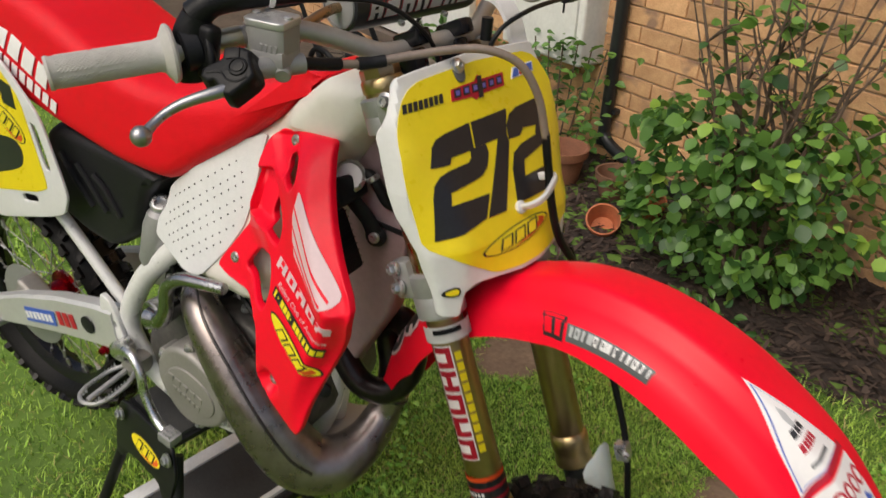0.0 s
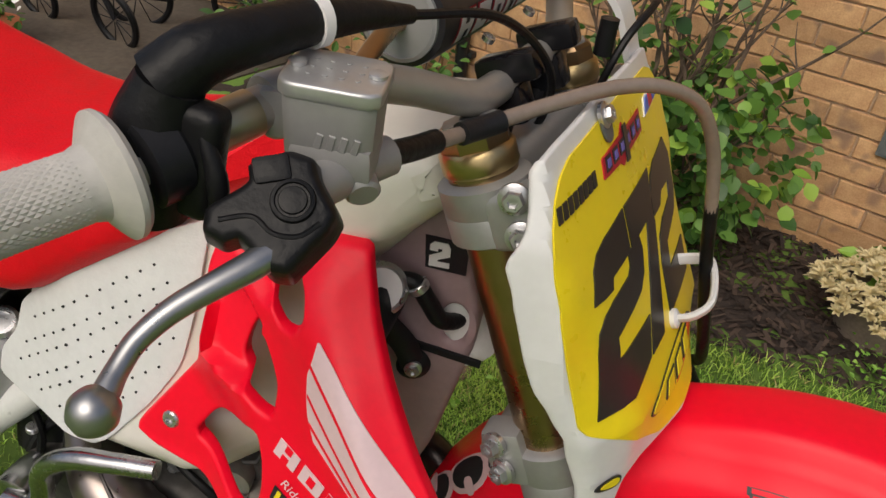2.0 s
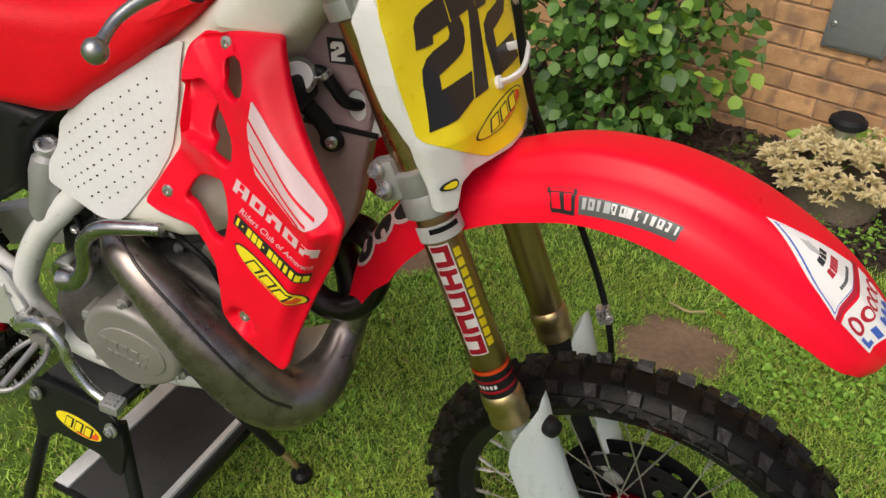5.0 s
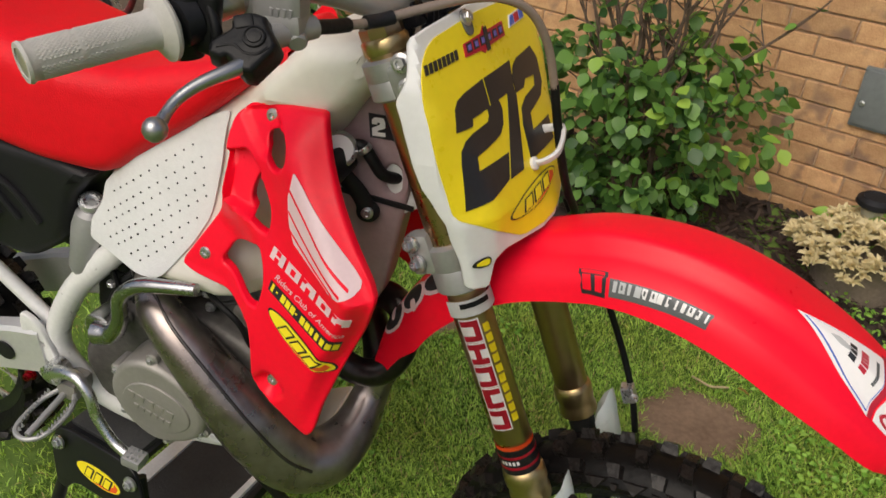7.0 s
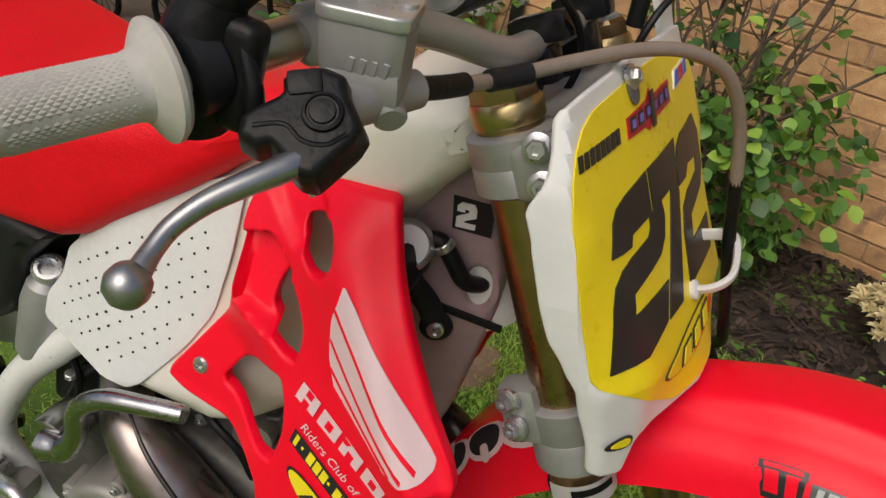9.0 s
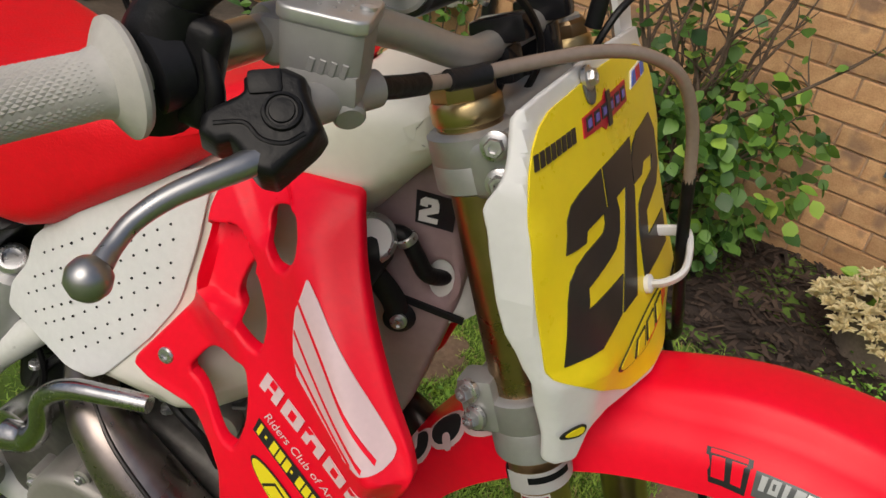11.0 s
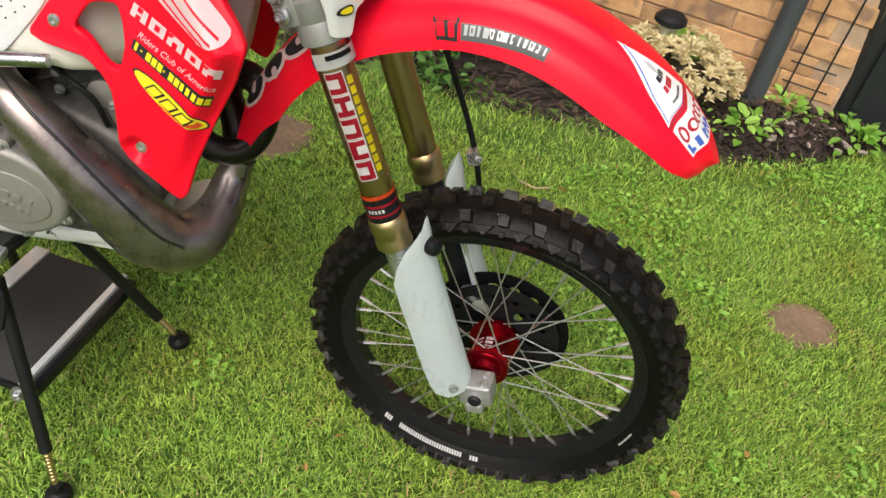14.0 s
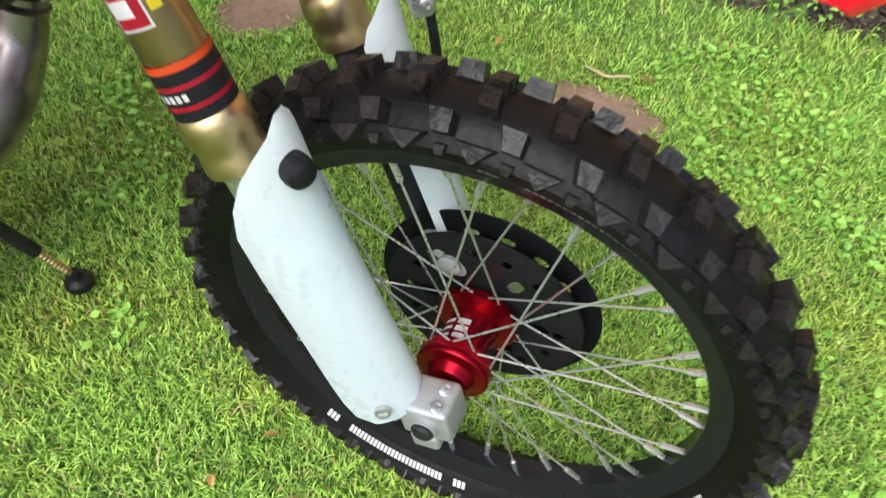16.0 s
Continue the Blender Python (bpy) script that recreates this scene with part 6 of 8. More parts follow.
for u, n, mt, h in ((0.60, 3, BLACKV, 0.075), (0.74, 5, CRIMSON, 0.085), (0.88, 14, GREYV, 0.035)):
    for i in range(n):
        f0, f1 = 0.30 + 0.46 * i / n, 0.30 + 0.46 * (i + 0.72) / n
        fen_patch([tri(a * f, a * (1 - f)) for a, f in ((u - h, 1 - f0), (u, 1 - f0), (u, 1 - f1), (u - h, 1 - f1))], mt, "bar of small lettering", 0.003)
Q = quad((0.858, -0.68), (0.944, -0.68), (0.940, 0.14), (0.838, 0.10))
fen_quad(Q, rect(0, 1, 0, 1), WHITEV, "white square sticker")
fen_quad(Q, rect(-0.16, -0.06, -0.02, 1), CRIMSON, "red edge of a sticker", 0.0018)
for k in range(5):
    v = 0.05 + k * 0.19
    tall = 0.44 if k == 0 else 0.30
    ring = [(0.30 + (tall / 2) * math.cos(a), v + 0.09 + 0.085 * math.sin(a)) for a in [2 * math.pi * i / 16 for i in range(16)]]
    fen_quad(Q, ring, CRIMSON, "red rounded letter shape", 0.002)
    fen_quad(Q, [(0.30 + (p - 0.30) * 0.62, v + 0.09 + (q - v - 0.09) * 0.5) for p, q in ring], WHITEV, "white eye of a letter shape", 0.0026)
    fen_quad(Q, rect(0.56, 0.90, v, v + 0.065), BLUEINK, "blue letter block", 0.002)
    if k != 1:
        fen_quad(Q, rect(0.76 if k == 0 else 0.64, 0.90 if k == 0 else 0.74, v + 0.05, v + 0.13), BLUEINK, "blue letter block", 0.002)
# maker's shape on the rear flap
for k, (u0, u1) in enumerate(((0.088, 0.142), (0.150, 0.196), (0.204, 0.262))):
    fen_patch(rounded([(u0 - 0.007, -0.83), (u1 + 0.007, -0.83), (u1 + 0.007, -0.44), (u0 - 0.007, -0.44)], 0.26, 2), PINKV, "pale edge of a rounded maker's shape")
    fen_patch(rounded([(u0, -0.79), (u1, -0.79), (u1, -0.48), (u0, -0.48)], 0.26, 2), BLACKV, "black rounded maker's shape", 0.002)
    c = (u0 + u1) / 2
    lo, hi = ((-0.68, -0.40), (-0.86, -0.70), (-0.70, -0.56))[k]
    fen_patch(rounded([(c - 0.006, lo), (c + 0.006, lo), (c + 0.006, hi), (c - 0.006, hi)], 0.22, 2), PINKV, "pale gap in the maker's shape", 0.0026)

# ---- paddock stand ----
STM = pose(-0.978, -0.070, 0, 0, 0, -7.5)
STAND = thing("bike_stand", STM, "black steel motocross stand with rubber matted tray", "stand")
X0, Y0 = 0.212, 0.222
tp = lambda n, bm, mt, lab="", par=None, sm=38: part(n, bm, mt, par or STAND, lab, STM, sm)
for sx in (-1, 1):
    for sy in (-1, 1):
        foot = Vector((sx * X0, sy * Y0, 0.0))
        top = Vector((sx * 0.085, sy * 0.085, 0.425))
        d = (top - foot).normalized()
        a = foot + d * 0.095
        leg = tp("leg", sweep([tuple(a), tuple(top)], 0.0125, 14, 1), STANDB, "black tubular stand leg")
        bm = sweep([tuple(foot + d * 0.018), tuple(a + d * 0.01)], 0.0065, 12, 1)
        for k in range(9):
            q = foot + d * (0.03 + k * 0.008)
            bm = lathe([(0.0065, -0.002), (0.0078, 0), (0.0065, 0.002)], along(q, q + d), 10, bm)
        tp("screw", bm, GOLD2, "zinc plated adjusting screw", leg)
        tp("foot", lathe([(0.025, -0.020), (0.027, -0.014), (0.024, -0.005), (0.012, 0.002), (0.009, 0.018)], Matrix.Translation(foot), 24), RUBBER, "round black rubber foot", leg)
# gusset plates across the top
for sy in (-1, 1):
    out = rounded([(-0.115, 0.462), (0.088, 0.462), (0.118, 0.405), (0.108, 0.335), (0.080, 0.335), (0.060, 0.360), (-0.060, 0.360), (-0.085, 0.335), (-0.110, 0.335), (-0.128, 0.405)], 0.15, 2)
    g = tp("side_plate", plate(out, 0.008, 0.002, (), lambda u, v, w, sy=sy: (u, sy * (0.095 + 0.28 * (0.45 - v)) + w, v)), STANDB, "black folded side plate")
    if sy < 0:
        oval_logo(lambda p, m, l, k: tp("stand_badge", plate(p, 0.001, 0, (), lambda u, v, w: (u, -(0.095 + 0.28 * (0.45 - v)) - 0.005 - 0.0006 * k - w, v)), m, l, g), (0.004, 0.402), 0.058, 0.018, -0.06, "yellow and red oval badge")
    for sx in (-1, 1):
        tp("stand_bolt", bolt((sx * 0.095, sy * 0.112, 0.438), (0, sy, 0.2), 0.010, 0.008), CHROME, "", g)
# tray
TZ = 0.185
tp("tray", box(0.24, 0.33, 0.012, pose(0.010, 0.028, TZ), 0.002), MAT_T, "black rubber matted tray")
tp("tray_edge", box(0.015, 0.335, 0.016, pose(0.116, 0.028, TZ + 0.007), 0.002), PALEALU, "bright metal tray edge")
tp("tray_edge", box(0.014, 0.335, 0.026, pose(0.136, 0.028, TZ - 0.008), 0.003), STANDB, "black tray edge")
tp("tray_edge", box(0.036, 0.335, 0.008, pose(-0.096, 0.028, TZ + 0.008), 0.001), PALEALU, "bright worn metal tray edge")
tp("tray_edge", box(0.25, 0.010, 0.014, pose(0.01, -0.143, TZ + 0.001), 0.002), STANDB, "black tray edge")
tp("tray_edge", box(0.25, 0.012, 0.014, pose(0.01, 0.186, TZ - 0.002), 0.002), STANDB, "black tray edge")
tp("tray_bolt", bolt((0.118, -0.150, TZ + 0.000), (0.3, -1, 0), 0.012, 0.012), CHROME)
tp("top_plate", box(0.19, 0.17, 0.012, pose(-0.015, 0, 0.445), 0.003), STANDB, "black stand top")
tp("top_pad", box(0.17, 0.15, 0.012, pose(-0.015, 0, 0.455), 0.003), MAT_T, "rubber pad on the stand top")


# ---- garden: ground, lawn, bed ----
def leafmat(name, c1, c2, rough=0.45, trans=0.25, dry=None, share=0.0, patch=None):
    """Leaf colour that varies from leaf to leaf and over patches, partly letting light through."""
    m = bpy.data.materials.new(name)
    m.use_nodes = True
    nt = m.node_tree
    b = nt.nodes["Principled BSDF"]
    b.inputs["Roughness"].default_value = rough
    g = nt.nodes.new("ShaderNodeNewGeometry")
    r = nt.nodes.new("ShaderNodeValToRGB")
    r.color_ramp.elements[0].color, r.color_ramp.elements[1].color = (*c1, 1), (*c2, 1)
    if dry:
        r.color_ramp.elements[0].position = share + 0.01
        e = r.color_ramp.elements.new(share)
        e.color = (*dry, 1)
    nt.links.new(g.outputs["Random Per Island"], r.inputs[0])
    out = r.outputs[0]
    if patch:
        n = nt.nodes.new("ShaderNodeTexNoise")
        n.inputs["Scale"].default_value, n.inputs["Detail"].default_value = 3.5, 4
        nt.links.new(g.outputs["Position"], n.inputs["Vector"])
        rp = nt.nodes.new("ShaderNodeValToRGB")
        rp.color_ramp.elements[0].position, rp.color_ramp.elements[1].position = 0.42, 0.72
        rp.color_ramp.elements[0].color, rp.color_ramp.elements[1].color = (0, 0, 0, 1), (0.8, 0.8, 0.8, 1)
        nt.links.new(n.outputs["Fac"], rp.inputs[0])
        mx = nt.nodes.new("ShaderNodeMixRGB")
        mx.blend_type = "MULTIPLY"
        mx.inputs[2].default_value = (*patch, 1)
        nt.links.new(rp.outputs[0], mx.inputs[0])
        nt.links.new(out, mx.inputs[1])
        out = mx.outputs[0]
    nt.links.new(out, b.inputs["Base Color"])
    t = nt.nodes.new("ShaderNodeBsdfTranslucent")
    nt.links.new(out, t.inputs["Color"])
    mx = nt.nodes.new("ShaderNodeMixShader")
    mx.inputs[0].default_value = trans
    nt.links.new(b.outputs[0], mx.inputs[1])
    nt.links.new(t.outputs[0], mx.inputs[2])
    nt.links.new(mx.outputs[0], nt.nodes["Material Output"].inputs["Surface"])
    return m


SOIL = mat("lawn_thatch", (0.050, 0.085, 0.016), 0.95, col2=(0.11, 0.18, 0.030), scale=30, bump=0.8, bscale=150)


def far_lawn(m):
    """Beyond the modelled blades the turf itself is the surface."""
    nt = m.node_tree
    b = nt.nodes["Principled BSDF"]
    old = b.inputs["Base Color"].links[0].from_socket
    g = nt.nodes.new("ShaderNodeNewGeometry")
    ln = nt.nodes.new("ShaderNodeVectorMath")
    ln.operation = "LENGTH"
    nt.links.new(g.outputs["Position"], ln.inputs[0])
    n = nt.nodes.new("ShaderNodeTexNoise")
    n.inputs["Scale"].default_value, n.inputs["Detail"].default_value = 9, 6
    ad = nt.nodes.new("ShaderNodeMath")
    ad.operation = "ADD"
    nt.links.new(ln.outputs["Value"], ad.inputs[0])
    nt.links.new(n.outputs["Fac"], ad.inputs[1])
    mr = nt.nodes.new("ShaderNodeMapRange")
    mr.inputs["From Min"].default_value, mr.inputs["From Max"].default_value = 1.5, 2.5
    nt.links.new(ad.outputs[0], mr.inputs["Value"])
    mx = nt.nodes.new("ShaderNodeMixRGB")
    mx.inputs[2].default_value = (0.13, 0.23, 0.035, 1)
    nt.links.new(mr.outputs[0], mx.inputs[0])
    nt.links.new(old, mx.inputs[1])
    nt.links.new(mx.outputs[0], b.inputs["Base Color"])


far_lawn(SOIL)
MULCH = mat("dark_mulch", (0.018, 0.012, 0.009), 0.95, col2=(0.050, 0.034, 0.026), scale=25, bump=1.0, bscale=90)
CHIP = leafmat("bark_chip", (0.014, 0.009, 0.007), (0.085, 0.055, 0.040), 0.8, 0.0)
BLADE = leafmat("grass_blade", (0.058, 0.165, 0.014), (0.66, 0.94, 0.18), 0.52, 0.36, (0.58, 0.48, 0.22), 0.05, (1.0, 0.82, 0.72))
CLOVER = leafmat("weed_leaf", (0.16, 0.36, 0.035), (0.42, 0.68, 0.12), 0.5, 0.3)
LEAF = leafmat("shrub_leaf", (0.030, 0.092, 0.022), (0.19, 0.37, 0.070), 0.42, 0.32)
LEAFL = leafmat("young_shrub_leaf", (0.25, 0.46, 0.06), (0.44, 0.64, 0.11), 0.42, 0.35)
DRY = leafmat("pale_flower", (0.60, 0.50, 0.26), (0.88, 0.78, 0.50), 0.7, 0.2)
BARK = mat("twig_bark", (0.080, 0.053, 0.037), 0.85, col2=(0.165, 0.115, 0.082), scale=30, bump=0.6, bscale=200)
STONE = mat("paving_stone", (0.15, 0.095, 0.058), 0.9, col2=(0.27, 0.185, 0.12), scale=9, bump=0.7, bscale=130)
TERRA = mat("terracotta", (0.50, 0.16, 0.07), 0.75, var=0.15, scale=12, bump=0.3, bscale=150)
MORTAR = mat("mortar", (0.47, 0.33, 0.22), 0.95, var=0.2, scale=20, bump=0.8, bscale=200)
BLACKPIPE = mat("black_drainpipe", (0.015, 0.016, 0.018), 0.35, var=0.2, scale=8)
GREYPIPE = mat("grey_drainpipe", (0.06, 0.068, 0.076), 0.45, var=0.15, scale=8)
BINM = mat("bin_plastic", (0.022, 0.025, 0.028), 0.5, var=0.15, scale=8, bump=0.2, bscale=200)
METERW = mat("white_meter_box", (0.74, 0.74, 0.71), 0.55, var=0.08, scale=5)
METERG = mat("grey_meter_box", (0.17, 0.185, 0.185), 0.55, var=0.1, scale=7, bump=0.1, bscale=300)
PAVE = mat("patio_slab", (0.06, 0.047, 0.035), 0.9, col2=(0.115, 0.092, 0.068), scale=4, bump=0.4, bscale=90)


def mesh_ob(name, verts, faces, material, label, category, kind="", parent=None, smooth=False):
    """An object straight from arrays of drawing units."""
    me = bpy.data.meshes.new(name)
    me.from_pydata([tuple(v) for v in np.asarray(verts, float) * UNIT], [], faces)
    me.materials.append(material)
    if smooth:
        me.shade_smooth()
    ob = new(name, me)
    if parent is not None:
        ob.parent = parent
        ob.matrix_basis = parent.matrix_basis.inverted()
    return tagged(ob, label, category, "", kind)


GZ = -0.042
EDGE = [(-9, 2.9), (-3.2, 2.15), (-2.0, 1.85), (-0.95, 1.62), (-0.4, 1.56), (0.2, 1.50), (0.8, 1.46), (1.15, 1.60), (1.45, 1.82), (2.2, 1.95), (9, 1.9)]


def edge_y(x):
    for (a, b), (c, d) in zip(EDGE, EDGE[1:]):
        if a <= x <= c:
            return b + (d - b) * (x - a) / (c - a) + 0.025 * noise.noise((x * 7, 0, 0))
    return 1.9


def ground_z(x, y):
    return GZ + 0.006 * noise.noise((x * 2.1, y * 2.1, 0)) + (0.045 * min(1.0, max(0.0, (y - edge_y(x)) / 0.35)) if abs(x) < 3.4 else 0)


xs = np.concatenate([[-60, -20, -6], np.arange(-3.4, 2.61, 0.08), [6, 20, 60]])
ys = np.concatenate([[-60, -20, -5], np.arange(-1.6, 3.41, 0.08), [6, 20, 60]])
verts = [(x, y, ground_z(x, y)) for x in xs for y in ys]
ny = len(ys)
faces = [(i * ny + j, (i + 1) * ny + j, (i + 1) * ny + j + 1, i * ny + j + 1) for i in range(len(xs) - 1) for j in range(ny - 1)]
mesh_ob("ground", verts, faces, SOIL, "lawn soil under short green grass", "ground", "structure", smooth=True)

STONES = [[(-0.11, 0.93), (-0.02, 1.04), (0.12, 1.03), (0.24, 0.96), (0.22, 0.84), (0.13, 0.76), (-0.06, 0.77), (-0.13, 0.85)],
          [(0.79, 0.70), (0.86, 0.77), (0.97, 0.77), (1.03, 0.68), (0.98, 0.60), (0.87, 0.57), (0.80, 0.62)],
          [(-0.95, 1.10), (-0.85, 1.22), (-0.72, 1.20), (-0.68, 1.08), (-0.74, 0.95), (-0.86, 0.91), (-0.94, 0.99)]]


def inside(poly, x, y):
    r = np.zeros(np.shape(x), bool)
    n = len(poly)
    for i in range(n):
        (ax, ay), (bx_, by_) = poly[i], poly[(i + 1) % n]
        r ^= ((ay > y) != (by_ > y)) & (x < (bx_ - ax) * (y - ay) / (by_ - ay + 1e-12) + ax)
    return r


for s in STONES:
    out = rounded(s, 0.22, 3)
    out = [(p[0] + 0.008 * noise.noise((p[0] * 20, p[1] * 20, 1)), p[1] + 0.008 * noise.noise((p[0] * 20, p[1] * 20, 5))) for p in out]
    bm = plate(out, 0.05, 0.008, (), lambda u, v, w: (u, v, GZ - 0.016 + w + 0.006 * noise.noise((u * 9, v * 9, 0))), 0.04)
    solo("stepping_stone", bm, STONE, "worn brown stepping stone sunk into the lawn", "paving stone", "stepping stones in the lawn")

rng = np.random.default_rng(7)


def blades(n, x0, x1, y0, y1, h0, h1, keep, wide=1.0):
    """Arrays for n bent grass blades over a field."""
    x, y = rng.uniform(x0, x1, n), rng.uniform(y0, y1, n)
    ok = keep(x, y)
    x, y = x[ok], y[ok]
    n = len(x)
    a, l = rng.uniform(0, 2 * np.pi, n), rng.uniform(h0, h1, n)
    lean, w = rng.uniform(0.2, 1.4, n), rng.uniform(0.0010, 0.0026, n) * wide
    patch = np.array([noise.noise((px * 2.5, py * 2.5, 3)) for px, py in zip(x, y)])
    l = l * (1 + 0.35 * patch)
    z = np.full(n, GZ) + 0.002
    dx, dy = np.cos(a), np.sin(a)
    tw = rng.uniform(-0.9, 0.9, n)
    sx, sy = -np.sin(a + tw), np.cos(a + tw)
    V = np.empty((n, 5, 3))
    m = 0.55
    for k, (t, s) in enumerate(((0, -1), (0, 1), (m, 0.8), (m, -0.8), (1, 0))):
        out = lean * l * t * (0.35 + 0.65 * t)
        V[:, k, 0] = x + dx * out + sx * s * w
        V[:, k, 1] = y + dy * out + sy * s * w
        V[:, k, 2] = z + l * t * np.sqrt(np.maximum(0.15, 1 - (0.55 * lean * t) ** 2))
    return V


def lawn_ok(x, y):
    ok = y < np.interp(x, [e[0] for e in EDGE], [e[1] for e in EDGE]) + rng.normal(0, 0.03, len(x))
    for s in STONES:
        c = np.mean(s, 0)
        k = 0.88 + rng.normal(0, 0.07, len(x)) + 0.10 * np.sin(9 * np.arctan2(y - c[1], x - c[0]) + c[0] * 7)
        ok &= ~inside(s, (x - c[0]) / k + c[0], (y - c[1]) / k + c[1])
    return ok


def soft_edge(cx, cy, hx, hy, inner=0.0):
    """The lawn, thinning out towards the edge of a field."""
    def keep(x, y):
        d = np.maximum(np.abs(x - cx) / hx, np.abs(y - cy) / hy)
        near = np.maximum(np.abs(x + 0.05) / 1.5, np.abs(y - 0.27) / 1.12)
        return lawn_ok(x, y) & (rng.uniform(0.72, 1.0, len(x)) > d) & (near > inner)
    return keep


parts_v = [blades(360000, -1.55, 1.45, -0.85, 1.40, 0.009, 0.025, soft_edge(-0.05, 0.27, 1.5, 1.12)), blades(90000, -2.6, 2.1, -1.2, 2.1, 0.014, 0.030, soft_edge(-0.25, 0.45, 2.3, 1.7)), blades(110000, -4.6, 4.2, -3.6, 2.3, 0.025, 0.05, soft_edge(-0.2, -0.6, 4.3, 2.9, 1.5), 2.6), blades(9000, -0.9, 1.9, 1.35, 1.75, 0.025, 0.055, lawn_ok)]
V = np.concatenate(parts_v)
n = len(V)
idx = np.arange(n)[:, None] * 5
F_ = np.concatenate([idx + np.array([0, 1, 2, 3])], 1).tolist() + (idx + np.array([3, 2, 4])).tolist()
mesh_ob("grass", V.reshape(-1, 3), F_, BLADE, "short bright green lawn grass", "grass", "stuff")


def leaves(c, d, size, n_side=1, width=0.62, cup=0.18):
    """Arrays for pointed oval leaves at c, growing along d."""
    c, d = np.asarray(c, float), np.asarray(d, float)
    d /= np.linalg.norm(d, axis=1)[:, None]
    up = np.tile([0.0, 0.0, 1.0], (len(c), 1)) + rng.normal(0, 0.45, (len(c), 3))
    s = np.cross(d, up)
    s /= np.linalg.norm(s, axis=1)[:, None] + 1e-9
    nrm = np.cross(s, d)
    shape = [(0, 0), (0.22, 0.36), (0.5, 0.5), (0.78, 0.33), (1, 0), (0.78, -0.33), (0.5, -0.5), (0.22, -0.36), (0.5, 0)]
    V = np.empty((len(c), 9, 3))
    sz = np.asarray(size)[:, None]
    for k, (t, w) in enumerate(shape):
        V[:, k] = c + d * sz * t + s * sz * width * w + nrm * sz * (cup * abs(w) * 1.2 - 0.22 * t * t)
    Fs = []
    tri = [(0, 1, 8), (1, 2, 8), (2, 3, 8), (3, 4, 8), (4, 5, 8), (5, 6, 8), (6, 7, 8), (7, 0, 8)]
    i9 = np.arange(len(c))[:, None] * 9
    for t in tri:
        Fs += (i9 + np.array(t)).tolist()
    return V.reshape(-1, 3), Fs


# low weeds in the lawn
n = 26000
x, y = rng.uniform(-1.5, 1.9, n), rng.uniform(-0.7, 1.6, n)
dens = np.array([0.7 * noise.noise((a * 1.7 + 5, b * 1.7, 9)) + 0.5 * noise.noise((a * 7, b * 7, 2)) for a, b in zip(x, y)])
ok = lawn_ok(x, y) & (dens > 0.16 + 0.20 * (x < 0.3) - 0.12 * (x > 0.3) * (y > 0.7) + rng.normal(0, 0.06, n))
x, y = x[ok], y[ok]
c = np.stack([x, y, np.full(len(x), GZ + 0.030) + rng.uniform(-0.012, 0.008, len(x))], 1)
d = np.stack([rng.normal(0, 1, len(x)), rng.normal(0, 1, len(x)), rng.uniform(0.0, 0.5, len(x))], 1)
v, f = leaves(c, d, rng.uniform(0.009, 0.024, len(x)), width=0.7)
mesh_ob("clover", v, f, CLOVER, "small round weed leaves in the lawn", "weeds", "stuff")
# fallen leaves and twigs
for px, py, r in ((-0.297, -0.058, 0.014), (-0.342, -0.134, 0.010), (0.466, -0.007, 0.013), (0.655, 0.136, 0.012), (-0.2, 1.1, 0.014), (0.35, 1.25, 0.012), (0.15, 1.06, 0.02)):
    v, f = leaves([(px, py, -0.004)], [(math.cos(px * 40), math.sin(px * 40), 0.1)], [r * 2], cup=0.3)
    mesh_ob("fallen_leaf", v, f, mat("dead_leaf", (0.42, 0.24, 0.07), 0.7, var=0.2, scale=40), "curled tan fallen leaf on the grass", "leaf")
solo("twig", sweep([(0.02, 1.065, -0.010), (0.045, 1.045, -0.002), (0.075, 1.035, -0.004), (0.11, 1.045, -0.002), (0.125, 1.055, -0.008)], 0.0035, 8), mat("straw_twig", (0.46, 0.37, 0.20), 0.7, var=0.2, scale=40), "pale curled twig beside a stepping stone", "twig")

# flower bed: dark mulch with chips
bxs = np.arange(-3.3, 2.35, 0.05)
top, bot = [], []
verts, faces = [], []
rows = 22
for i, bx0 in enumerate(bxs):
    y0, y1 = edge_y(bx0), (2.235 - 0.334 * bx0) / 0.943 - 0.005
    y1 = max(y1, y0 + 0.05)
    for j in range(rows):
        t = j / (rows - 1)
        yy = y0 + (y1 - y0) * t
        verts.append((bx0, yy, GZ - 0.014 + 0.058 * min(1, t * 3.5) + 0.014 * noise.noise((bx0 * 9, yy * 9, 2)) + 0.010 * noise.noise((bx0 * 31, yy * 31, 7))))
for i in range(len(bxs) - 1):
    for j in range(rows - 1):
        faces.append((i * rows + j, (i + 1) * rows + j, (i + 1) * rows + j + 1, i * rows + j + 1))
mesh_ob("flower_bed", verts, faces, MULCH, "dark mulched flower bed along the wall", "flower bed", "structure", smooth=True)
n = 9000
x = rng.uniform(-2.2, 1.9, n)
y0 = np.interp(x, [e[0] for e in EDGE], [e[1] for e in EDGE])
t = rng.uniform(0.0, 1, n)
y = y0 + ((2.235 - 0.334 * x) / 0.943 - y0) * t
z = GZ + 0.050 * np.minimum(1, t * 3.5) + rng.uniform(-0.006, 0.012, n)
a, l, w = rng.uniform(0, 6.28, n), rng.uniform(0.008, 0.032, n), rng.uniform(0.003, 0.009, n)
tl = rng.normal(0, 0.35, n)
V = np.empty((n, 4, 3))
